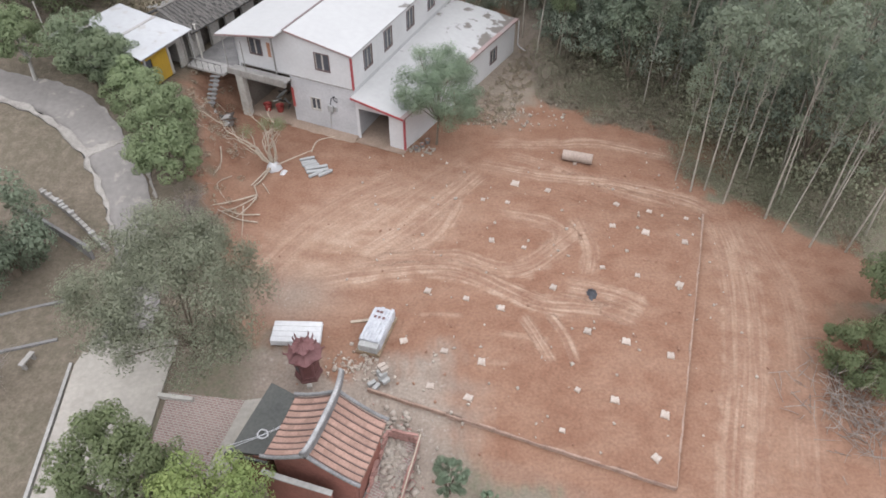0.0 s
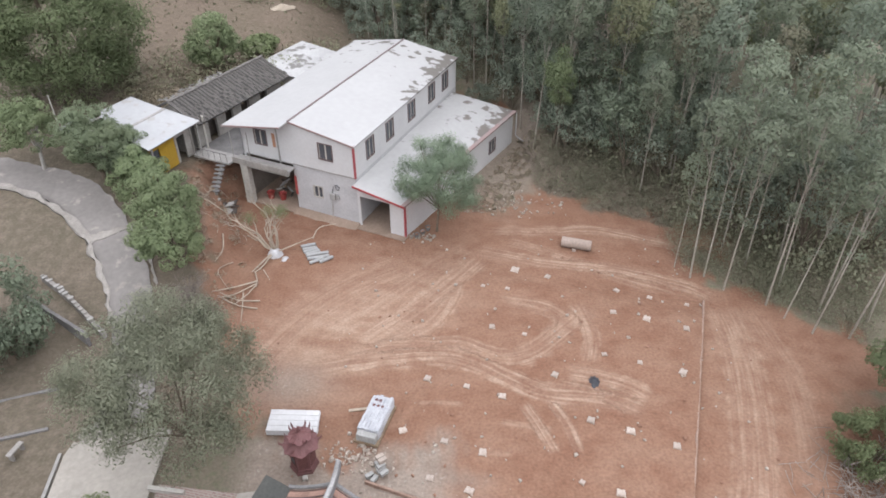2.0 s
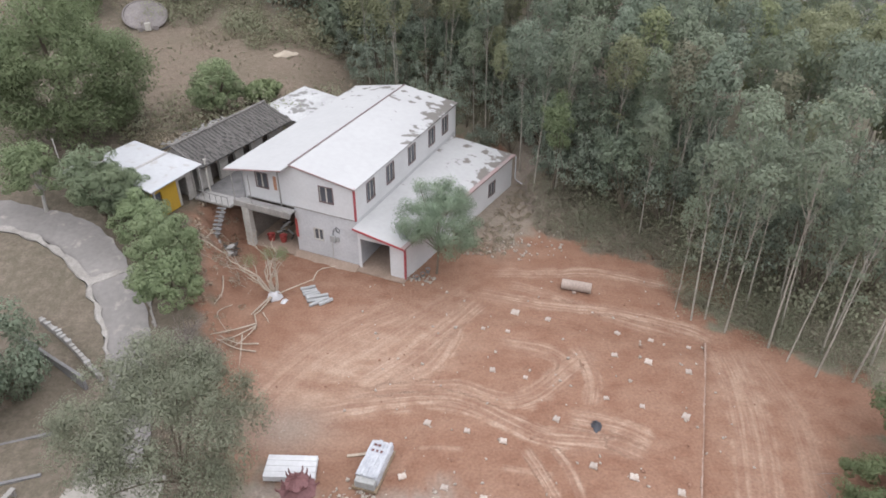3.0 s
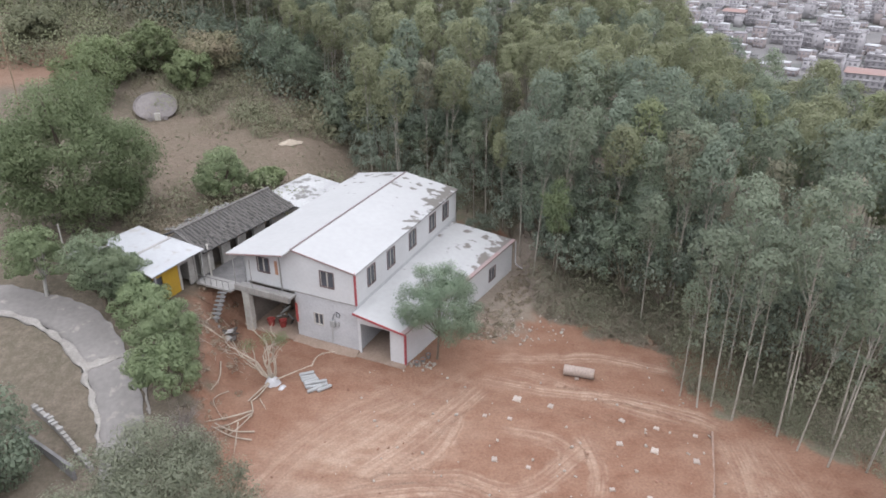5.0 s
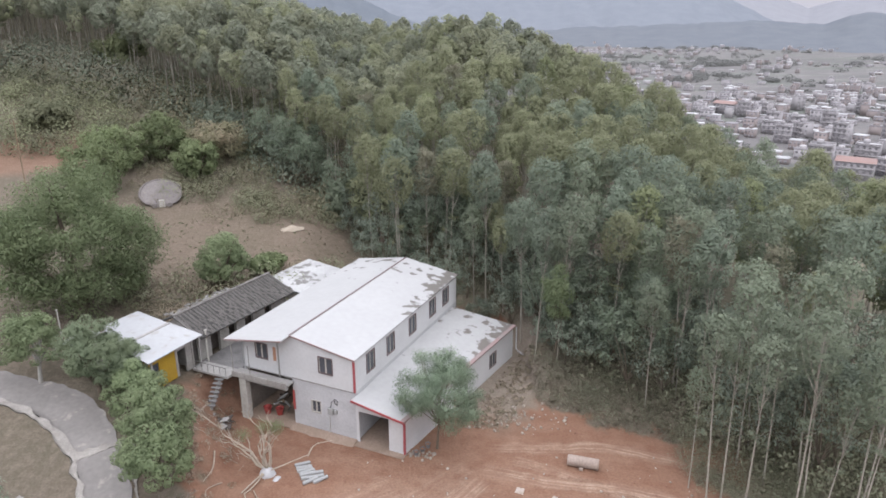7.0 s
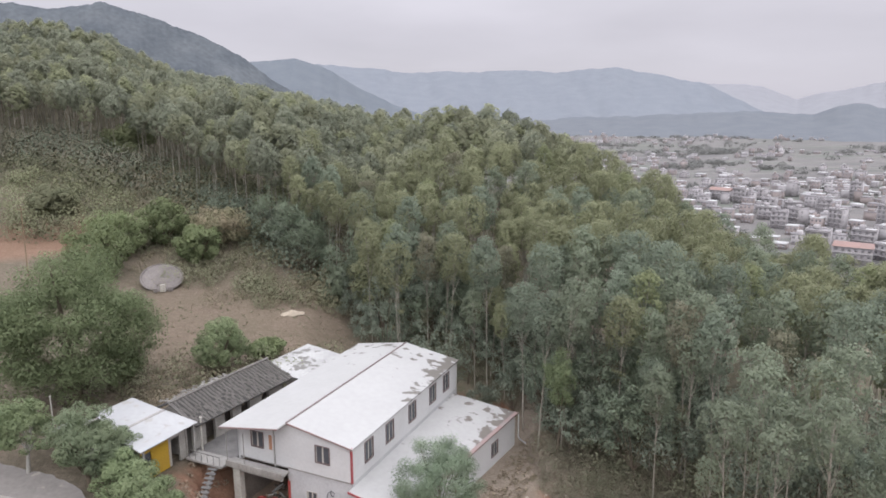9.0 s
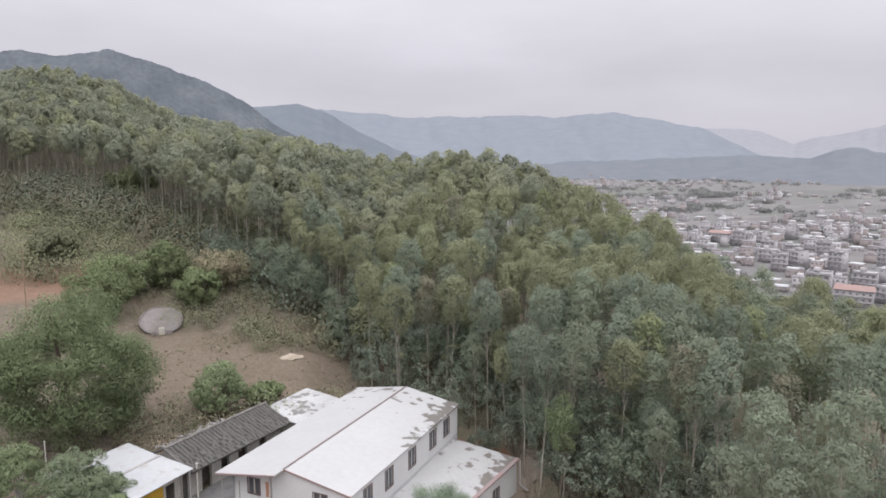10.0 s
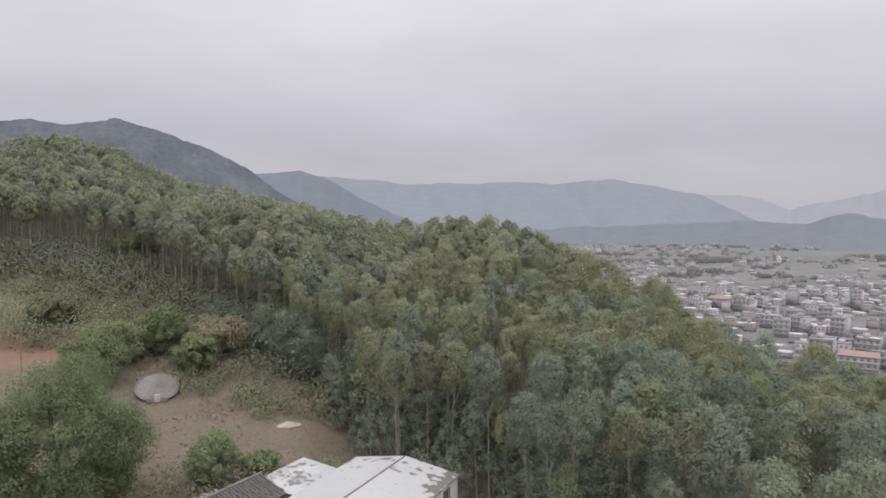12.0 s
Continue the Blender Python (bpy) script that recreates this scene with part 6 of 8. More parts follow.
def pole(name, at, h, r, mat, label, lean_=0.0, arms=0, category="pole"):
    ob = thing(name, pose(at[0], at[1], land_at(*at) - 0.1, lean_, lean_ * 0.4, 0), label, category)
    put("shaft", *tube([(0, 0, 0), (0, 0, h * 0.5), (0, 0, h)], [r, r * 0.9, r * 0.75], 8), mat, ob, smooth=True)
    for k in range(arms):
        part("crossarm", boxed(-0.45, -0.04, h - 0.35 - 0.5 * k, 0.45, 0.04, h - 0.27 - 0.5 * k), mat, ob)
    part("cap", boxed(-r, -r, h - 0.02, r, r, h + 0.03), mat, ob)
    return ob


pole("yard_post", (-17.0, 44.8), 3.1, 0.08, M_CONC_PALE, "pale concrete post at the yard's edge")
pole("utility_pole", (-27.7, 45.4), 3.9, 0.06, M_CONC_PALE, "thin pale pole beside the large tree")
pole("utility_pole", (-48.0, 77.5), 8.5, 0.08, M_WOOD, "leaning utility pole on the red terrace", lean_=-3, arms=1)

# horseshoe grave on the hill terrace
M_MOUND = material("brown_grave_earth", (0.19, 0.172, 0.168), (0.155, 0.14, 0.136), 0.6, 0.98, 0.4, 5, fine=0.25)
grave = thing("horseshoe_grave", pose(-33.3, 79.2, land_at(-33.3, 78.6) - 0.05, 0, 0, 23), "pale grey domed horseshoe grave on the terrace", "grave")
bm = bmesh.new()
bmesh.ops.create_uvsphere(bm, u_segments=28, v_segments=14, radius=1.0)
bmesh.ops.delete(bm, geom=[v for v in bm.verts if v.co.z < -0.05], context="VERTS")
for v in bm.verts:
    v.co = Vector((v.co.x * 2.3, v.co.y * 2.0 + 1.0, v.co.z * 0.4 + 1.15 * (v.co.y + 1)))
part("mound", bm, M_MOUND, grave, smooth=True)
line = [(math.cos(a) * 2.38, math.sin(a) * 2.08 + 1.0, 0.08 + 1.15 * (1 + math.sin(a))) for a in np.linspace(-0.9, math.pi + 0.9, 22)]
put("rim_wall", *tube(line, [0.09] * 22, 6), M_MOUND, grave, "grey rounded rim wall")
part("headstone", boxed(-0.32, -1.3, 0, 0.32, -1.12, 0.9, 0.05), M_CONC_PALE, grave)
for x in (-0.85, 0.85):
    part("side_stone", boxed(x - 0.25, -1.28, 0, x + 0.25, -1.1, 0.5, 0.04), M_MOUND, grave)

# sand heap on the terrace field
def heap(name, at, r, h, mat, label, seed, squash=0.6):
    rs_ = np.random.RandomState(seed)
    n, k = 20, 7
    v = [(0, 0, h)]
    for i in range(1, k + 1):
        q = i / k
        for j in range(n):
            a = 6.283 * j / n
            rr_ = r * q * (1 + 0.15 * rs_.normal() * q)
            v.append((rr_ * math.cos(a), rr_ * math.sin(a) * squash, h * (1 - q) ** 1.1 * (1 + 0.12 * rs_.normal()) - 0.05 * (i == k)))
    f = [(0, 1 + j, 1 + (j + 1) % n) for j in range(n)]
    for i in range(k - 1):
        for j in range(n):
            a, b = 1 + i * n + j, 1 + i * n + (j + 1) % n
            f.append((a, a + n, b + n, b))
    ob = put(name, np.array(v), f, mat, smooth=True)
    ob.matrix_world = pose(at[0], at[1], land_at(*at), 0, 0, rs_.uniform(0, 90))
    return tagged(ob, label, "heap")


M_SAND = material("pale_sand", (0.36, 0.31, 0.25), (0.30, 0.255, 0.205), 1.0, 0.98, 0.4, 6, fine=0.2)
heap("sand_heap", (-16.3, 71.2), 1.3, 0.45, M_SAND, "small pale sand heap on the terrace", 4)

# ---------------------------------------------------------------- paving of the temple yard
def slab(name, pts, z, mat, label, thick=0.3, category="paving"):
    ob = part(name, prism([(x, y, z) for x, y in pts], (0, 0, -thick)), mat)
    return tagged(ob, label, category, kind="structure")


slab("yard_slab", [(-16.6, 9.0), (-17.9, 20.4), (-17.6, 22.2), (-13.3, 22.0), (-12.9, 9.0)], 0.12, M_PATH, "pale worn concrete of the temple yard")
slab("kerb", [(-16.85, 9.0), (-18.15, 20.5), (-18.0, 20.5), (-16.7, 9.0)], 0.2, M_CONC, "pale concrete kerb along the yard", category="kerb")
slab("walkway", [(-10.2, 14.5), (-9.2, 18.4), (-8.0, 18.6), (-9.0, 14.5)], 0.09, M_PATH, "pale concrete walkway beside the shrine")
M_BRICKPAVE = bpy.data.materials.new("worn_brick_paving")
M_BRICKPAVE.use_nodes = True
bt = M_BRICKPAVE.node_tree
bb = bt.nodes["Principled BSDF"]
bb.inputs["Roughness"].default_value = 0.95
b_tex, b_co, b_map = bt.nodes.new("ShaderNodeTexBrick"), bt.nodes.new("ShaderNodeTexCoord"), bt.nodes.new("ShaderNodeMapping")
b_map.inputs["Rotation"].default_value = (0, 0, radians(13))
b_tex.inputs["Color1"].default_value, b_tex.inputs["Color2"].default_value, b_tex.inputs["Mortar"].default_value = (0.21, 0.14, 0.125, 1), (0.27, 0.19, 0.17, 1), (0.30, 0.28, 0.26, 1)
b_tex.inputs["Scale"].default_value, b_tex.inputs["Mortar Size"].default_value, b_tex.inputs["Brick Width"].default_value, b_tex.inputs["Row Height"].default_value = 1.0, 0.018, 0.24, 0.12
bt.links.new(b_co.outputs["Object"], b_map.inputs[0])
bt.links.new(b_map.outputs[0], b_tex.inputs["Vector"])
b_n, b_r, b_v = bt.nodes.new("ShaderNodeTexNoise"), bt.nodes.new("ShaderNodeMapRange"), bt.nodes.new("ShaderNodeVectorMath")
b_n.inputs["Scale"].default_value = 1.3
b_r.inputs[3].default_value, b_r.inputs[4].default_value = 0.7, 1.3
bt.links.new(b_n.outputs[0], b_r.inputs[0])
b_v.operation = "SCALE"
bt.links.new(b_tex.outputs[0], b_v.inputs[0])
bt.links.new(b_r.outputs[0], b_v.inputs[3])
bt.links.new(b_v.outputs[0], bb.inputs["Base Color"])
b_bump = bt.nodes.new("ShaderNodeBump")
b_bump.inputs["Strength"].default_value, b_bump.inputs["Distance"].default_value = 0.5, 0.02
bt.links.new(b_tex.outputs[1], b_bump.inputs["Height"])
bt.links.new(b_bump.outputs[0], bb.inputs["Normal"])
slab("brick_paving", [(-12.88, 12.0), (-12.9, 18.9), (-9.1, 18.39), (-10.75, 12.0)], 0.07, M_BRICKPAVE, "worn red brick paving beside the walkway")
slab("planter_kerb", [(-13.3, 18.55), (-11.6, 18.3), (-11.6, 18.5), (-13.3, 18.75)], 0.25, M_CONC_PALE, "short pale kerb by the brick paving", category="kerb")
for pts, nm in (([(-24.5, 23.2), (-20.0, 24.75), (-19.95, 24.6), (-24.45, 23.05)], 0), ([(-23.0, 21.0), (-19.4, 22.1), (-19.35, 21.95), (-22.95, 20.85)], 1)):
    slab("plot_kerb_%s" % "ab"[nm], pts, 0.14, M_STEP, "low concrete kerb round a garden plot", category="kerb")
bench = thing("stone_bench", pose(-20.2, 20.6, land_at(-20.2, 20.6), 0, 0, 75), "small pale stone bench on bare ground", "bench")
part("seat", boxed(-0.45, -0.14, 0.38, 0.45, 0.14, 0.46, 0.015), M_STAINED, bench)
for x in (-0.32, 0.32):
    part("leg", boxed(x - 0.06, -0.12, 0, x + 0.06, 0.12, 0.38), M_STAINED, bench)

# broken balustrade wall beside the lane
wall_line = along([(-23.9, 32.2), (-21.6, 30.5), (-18.8, 28.1)], 12)
fence = thing("stone_wall", pose(0, 0, 0), "low grey stone wall with broken coping beside the lane", "wall")
rs = np.random.RandomState(3)
for i in range(len(wall_line) - 1):
    (x0, y0), (x1, y1) = wall_line[i], wall_line[i + 1]
    l, g = math.hypot(x1 - x0, y1 - y0), math.degrees(math.atan2(y1 - y0, x1 - x0))
    z = land_at((x0 + x1) / 2, (y0 + y1) / 2)
    ob = part("wall_stone", boxed(0, -0.12, -0.1, l - 0.02, 0.12, 0.38, 0.015), M_STAINED, fence)
    ob.matrix_local = pose(x0, y0, z, 0, 0, g)
    if rs.uniform() < 0.45:
        ob = part("coping", boxed(0.02, -0.17, 0.385, l - 0.04, 0.17, 0.47, 0.02), M_CONC, fence)
        ob.matrix_local = pose(x0, y0, z, rs.normal(0, 4), 0, g + rs.normal(0, 5))
slab("drain_kerb", [(-24.6, 30.9), (-19.6, 27.6), (-19.5, 27.75), (-24.5, 31.05)], 1.15, M_STEP, "narrow kerb line below the wall", thick=1.4, category="kerb")


def ragged_patch(name, line, widths, mat, label, lift, seed, n=10):
    return strip(name, line, widths, mat, lift, label, across=5, n=n, wobble=0.14, seed=seed, category="paving")


ragged_patch("road_edge", [(-30.2, 40.2), (-26.85, 38.85), (-23.85, 36.85), (-21.4, 33.9), (-19.75, 31.1), (-18.9, 29.0)], [0.9, 0.3, 0.4, 0.6, 0.32, 0.25, 0.4, 0.2, 0.35], M_EDGE, "broken pale concrete edge of the lane", 0.085, 5)
ragged_patch("road_patch", [(-22.3, 35.0), (-20.9, 35.7), (-19.6, 36.3)], [0.7, 0.5, 0.35], M_EDGE, "pale concrete repair across the lane", 0.083, 6)
ragged_patch("road_edge_2", [(-19.3, 36.6), (-18.2, 34.3), (-17.0, 31.8)], [0.25, 0.15, 0.2], M_EDGE, "thin pale concrete edge of the lane", 0.085, 7)

# kerb of the building plot towards the shrine and along the far side of the lane of wheels
M_KERB_EARTH = material("earthy_kerb", (0.285, 0.205, 0.165), (0.235, 0.16, 0.128), 0.8, 0.95, 0.4, 6, fine=0.2)
plot_kerb = thing("plot_edging", pose(0, 0, 0), "line of earth-stained concrete edging stones round the plot", "edging")
seen_mesh = None
for (a, b), n in (((PAD[2], PAD[1]), 18), ((PAD[1], PAD[0]), 22)):
    for i in range(n):
        t0 = i / n
        x0, y0 = a[0] + (b[0] - a[0]) * t0, a[1] + (b[1] - a[1]) * t0
        l = math.hypot(b[0] - a[0], b[1] - a[1]) / n
        g = math.degrees(math.atan2(b[1] - a[1], b[0] - a[0]))
        if seen_mesh is None:
            ob = part("edging_stone", boxed(0.0, -0.07, -0.15, 0.8, 0.05, 0.25, 0.03), M_KERB_EARTH, plot_kerb)
            seen_mesh = ob.data
        else:
            ob = new("edging_stone", seen_mesh)
            ob.parent = plot_kerb
        ob.matrix_local = pose(x0, y0, rs.normal(0, 0.012), rs.normal(0, 1.5), 0, g + rs.normal(0, 0.8)) @ Matrix.Diagonal((l / 0.8, 1, 1, 1))

# ---------------------------------------------------------------- footing pads on the plot
M_PAD = material("pale_footing", (0.385, 0.34, 0.305), (0.30, 0.245, 0.21), 2.0, 0.9, 0.3, 8, fine=0.15, vary="object")
PADS = [(4.62, 34.63), (6.62, 33.94), (3.97, 32.51), (2.5, 32.84), (10.68, 32.56), (12.54, 31.87), (14.63, 31.24), (10.02, 30.38), (11.85, 29.79), (13.92, 28.96), (2.83, 29.12), (4.63, 28.5),
        (8.84, 26.91), (10.65, 26.3), (12.78, 25.58), (-0.79, 25.34), (1.25, 24.61), (3.06, 23.93), (5.95, 25.42), (7.33, 22.37), (9.15, 21.71), (11.16, 20.83), (-1.95, 21.91), (0.08, 21.12),
        (1.89, 20.47), (7.96, 18.27), (10.1, 17.48), (-0.59, 19.06), (1.2, 18.4), (9.23, 15.33), (6.32, 18.83), (5.33, 16.67)]
rs = np.random.RandomState(21)
proto = None
for k, (x, y) in enumerate(PADS):
    small = k in (2, 3, 12, 13, 30, 31, 11, 6)
    s = rs.uniform(0.4, 0.55) if small else rs.uniform(0.6, 0.85)
    m = pose(x, y, plot_height(x, y) - 0.01, rs.normal(0, 3), rs.normal(0, 3), -18 + rs.normal(0, 14))
    if proto is None:
        proto = thing("footing_pad", m, "pale square concrete footing pad on red earth", "footing", "footing pads on the plot")
        bm = bmesh.new()
        bmesh.ops.create_grid(bm, x_segments=5, y_segments=5, size=0.24)
        for v in bm.verts:
            v.co += Vector((rs.normal(0, 0.018), rs.normal(0, 0.018), 0.075 + rs.normal(0, 0.014)))
        r = bmesh.ops.extrude_face_region(bm, geom=list(bm.faces))
        for e_ in r["geom"]:
            if isinstance(e_, bmesh.types.BMVert):
                e_.co.z -= 0.12
        bmesh.ops.recalc_face_normals(bm, faces=bm.faces)
        part("slab", bm, M_PAD, proto)
        part("broken_edge", boxed(0.16, -0.3, -0.02, 0.3, -0.2, 0.05, 0.015), M_PAD, proto)
        continue
    ob = copy_thing(proto, m)
    ob.scale = (s, s * rs.uniform(0.8, 1.1), 1)

# ---------------------------------------------------------------- loose things on the red earth
M_PIPE = material("concrete_pipe", (0.33, 0.27, 0.235), (0.265, 0.21, 0.18), 1.0, 0.9, 0.3, 7, fine=0.2)
roll = thing("concrete_pipe", pose(8.9, 37.1, 0.33, 0, 0, -17), "earth-stained concrete pipe lying on red ground", "pipe")
ang_ = np.linspace(0, 2 * math.pi, 20, endpoint=False)
v, f = [], []
for x, r in ((-0.98, 0.33), (-0.95, 0.35), (0.92, 0.35), (0.95, 0.36), (0.98, 0.34), (0.98, 0.26), (-0.98, 0.26)):
    v += [(x, r * math.cos(a), r * math.sin(a)) for a in ang_]
for k in range(7):
    for j in range(20):
        a, b = k * 20 + j, k * 20 + (j + 1) % 20
        c, d = ((k + 1) % 7) * 20 + (j + 1) % 20, ((k + 1) % 7) * 20 + j
        f.append((a, b, c, d))
put("barrel", np.array(v), f, M_PIPE, roll, smooth=True)
part("wedge_stone", boxed(-0.2, -0.5, -0.34, 0.05, -0.32, -0.18, 0.02), M_PIPE, roll)

M_BAG = material("dark_plastic", (0.03, 0.033, 0.04), (0.06, 0.06, 0.07), 2.0, 0.45, 0.5, 6)
heap("dark_bag", (7.95, 24.95), 0.42, 0.26, M_BAG, "crumpled dark plastic bag on the plot", 6, 0.7).location.z = plot_height(7.95, 24.95)

M_RIDGE = material("grey_limed_ridge", (0.20, 0.196, 0.20), (0.135, 0.133, 0.136), 1.6, 0.95, 0.4, 8, fine=0.3)
M_PAGODA = material("maroon_glazed_clay", (0.155, 0.072, 0.073), (0.12, 0.058, 0.06), 1.5, 0.6, 0.3, 8, fine=0.2)
M_PAGODA_DK = material("dark_maroon_clay", (0.13, 0.058, 0.056), (0.10, 0.048, 0.047), 1.5, 0.7, 0.3, 8, fine=0.2)
M_FOIL = material("silvery_wrap", (0.42, 0.43, 0.46), (0.30, 0.31, 0.34), 2.5, 0.4, 0.6, 7, fine=0.2, spots=((0.13, 0.05, 0.07), 1.8, 0.66))
M_BLOCKS = material("grey_blocks", (0.33, 0.33, 0.325), (0.26, 0.26, 0.255), 1.0, 0.9, 0.3, 8, fine=0.15)
M_SHEETS = material("stacked_white_panels", (0.50, 0.50, 0.515), (0.42, 0.42, 0.435), 0.6, 0.6, 0.1, 5, fine=0.08)
bundle = thing("wrapped_bundle", pose(-3.3, 22.35, 0.06, 0, 0, -17), "bundle of building panels under crumpled silvery wrap", "bundle")
part("pallet", boxed(-0.62, -1.35, 0.0, 0.62, 1.25, 0.14), M_WOOD, bundle)
rs = np.random.RandomState(8)
part("blocks", boxed(-0.5, -1.32, 0.14, 0.5, -0.9, 0.6, 0.03), M_BLOCKS, bundle, "grey concrete blocks under the wrap's end")
bm = boxed(-0.54, -0.98, 0.14, 0.54, 1.2, 0.66)
bmesh.ops.subdivide_edges(bm, edges=list(bm.edges), cuts=9, use_grid_fill=True)
for vtx in bm.verts:
    top_ = vtx.co.z > 0.55
    vtx.co += Vector((0.012 * rs.normal(), 0.012 * rs.normal(), (0.03 * math.cos(vtx.co.x * 5.5) + 0.012 * rs.normal()) * top_))
part("wrap", bm, M_FOIL, bundle, "silvery plastic wrap with dark red print")
for k in range(6):
    x0, y0, y1 = -0.52 + 0.175 * k, -1.02 + 0.05 * (k % 2), 1.1 + 0.08 * (k % 3)
    bm = boxed(x0, y0, 0.69, x0 + 0.15, y1, 0.73)
    bmesh.ops.subdivide_edges(bm, edges=[e_ for e_ in bm.edges if abs(e_.verts[0].co.y - e_.verts[1].co.y) > 1], cuts=8)
    for vtx in bm.verts:
        vtx.co += Vector((0.012 * rs.normal(), 0, 0.012 * rs.normal() - 0.05 * max(0, vtx.co.y - 0.7)))
    part("sheet", bm, M_FOIL, bundle)
for k in range(5):
    x0 = -0.32 + 0.22 * (k % 3)
    part("print_bar", boxed(x0, 0.45 + 0.35 * (k // 3), 0.737, x0 + 0.13, 0.6 + 0.35 * (k // 3), 0.741), M_PAGODA_DK, bundle)
plank = thing("loose_plank", pose(-4.0, 23.3, 0.02, 0, 0, 8), "pale plank lying beside the bundle", "plank")
part("board", boxed(-0.75, -0.08, 0, 0.6, 0.08, 0.05, 0.008), M_SAND, plank)
stack = thing("panel_stack", pose(-7.3, 22.25, 0.0, 0, 0, -2), "stack of long white roof panels on bearers", "stack")
for k in range(2):
    part("bearer", boxed(-0.9 + 1.6 * k, -0.65, 0.0, -0.78 + 1.6 * k, 0.65, 0.1), M_WOOD, stack)
for k in range(5):
    for j in range(4):
        part("panel", boxed(-1.25 + 0.03 * (k % 2), -0.66 + 0.335 * j, 0.1 + 0.07 * k, 1.22 - 0.02 * j + 0.02 * (k % 3), -0.34 + 0.335 * j, 0.163 + 0.07 * k, 0.008), M_SHEETS, stack)
blocks = thing("block_pile", pose(-2.85, 19.5, 0.22, 0, 0, 40), "small pile of pale concrete blocks at the plot's corner", "blocks")
rs = np.random.RandomState(31)
for k, (x, y, z) in enumerate([(0, 0, 0), (0.1, 0.24, 0), (0.02, -0.24, 0), (0.05, 0.02, 0.2), (0.1, 0.26, 0.2), (0.2, 0.1, 0.4), (0.22, 0.33, 0.4), (-0.45, -0.1, -0.2), (-0.5, 0.2, -0.2)]):
    ob = part("block", boxed(-0.2, -0.1, 0, 0.2, 0.1, 0.2, 0.012), M_PAD if k in (5, 6) else M_BLOCKS, blocks)
    ob.matrix_local = pose(x, y, z, 0, 0, rs.normal(0, 8))


def scatter(name, label, mat, seed, where, count, size, category="rubble"):
    """Small broken lumps, one mesh, too many to count."""
    r = np.random.RandomState(seed)
    v, f = [], []
    cube = np.array([(x, y, z) for x in (-1, 1) for y in (-1, 1) for z in (-1, 1)], float)
    quads = np.array([(0, 1, 3, 2), (4, 6, 7, 5), (0, 4, 5, 1), (2, 3, 7, 6), (0, 2, 6, 4), (1, 5, 7, 3)])
    out = []
    for i in range(count):
        x, y = where(r)
        s = size * r.uniform(0.4, 1.6)
        p = cube * r.uniform(0.5, 1.2, (1, 3)) * s * 0.5 + r.normal(0, 0.12 * s, (8, 3))
        g = r.uniform(0, 6.28)
        p = p @ np.array([[math.cos(g), math.sin(g), 0], [-math.sin(g), math.cos(g), 0], [0, 0, 1]])
        base_ = plot_height(x, y) if in_plot(x, y) else land_at(x, y)
        out.append((p + [x, y, base_ + s * 0.2], quads))
    return tagged(put(name, *join(out), mat), label, category, kind="stuff")


def in_plot(x, y):
    s = 0
    for i in range(4):
        (x0, y0), (x1, y1) = PAD[i], PAD[(i + 1) % 4]
        s += 1 if (x1 - x0) * (y - y0) - (y1 - y0) * (x - x0) > 0 else -1
    return abs(s) == 4


M_STONE_PALE = material("pale_rubble", (0.36, 0.325, 0.285), (0.28, 0.235, 0.20), 3.0, 0.95, 0.3, 8, fine=0.2, vary="island")
M_CLOD = material("red_clods", (0.26, 0.15, 0.11), (0.21, 0.115, 0.08), 2.0, 0.98, 0.4, 8, fine=0.2, vary="island")
scatter("pale_rubble", "scattered pale rubble between shrine and plot", M_STONE_PALE, 61, lambda r: (r.normal(-4.2, 0.8), r.normal(20.4, 0.5)), 150, 0.10)
scatter("site_rubble", "pale stones scattered over the red earth", M_STONE_PALE, 62, lambda r: (r.uniform(-6, 16), r.uniform(15, 38)), 170, 0.10)
scatter("clods", "loose clods of red earth", M_CLOD, 63, lambda r: (r.uniform(-12, 19), r.uniform(14, 42)), 140, 0.08, "earth")
scatter("edge_rubble", "broken stones along the foot of the wood", M_STONE_PALE, 64, lambda r: (r.uniform(1.5, 9), r.normal(42.6, 1.0)), 110, 0.12)
scatter("wall_foot_rubble", "broken bricks at the shed corner", M_STONE_PALE, 65, lambda r: (r.normal(-1.6, 0.6), r.normal(38.4, 0.25)), 40, 0.12)

# drums and pots at the lean-to corner
for k, (x, y, h) in enumerate([(-1.75, 38.25, 0.34), (-1.35, 38.7, 0.3), (-1.0, 39.1, 0.36)]):
    pot = thing("plant_pot", pose(x, y, land_at(x, y)), "dull grey pot beside the lean-to corner", "pot")
    put("pot_body", *tube([(0, 0, 0), (0, 0, h * 0.5), (0, 0, h * 0.9), (0, 0, h)], [0.11, 0.15, 0.17, 0.19], 12), M_STEP, pot, smooth=True)
    part("soil", boxed(-0.1, -0.1, h * 0.7, 0.1, 0.1, h * 0.85), M_CLOD, pot)

# slab stones by the house
M_SLATE = material("grey_stone_posts", (0.32, 0.325, 0.328), (0.25, 0.252, 0.255), 1.2, 0.9, 0.3, 8, fine=0.15)
rs = np.random.RandomState(15)
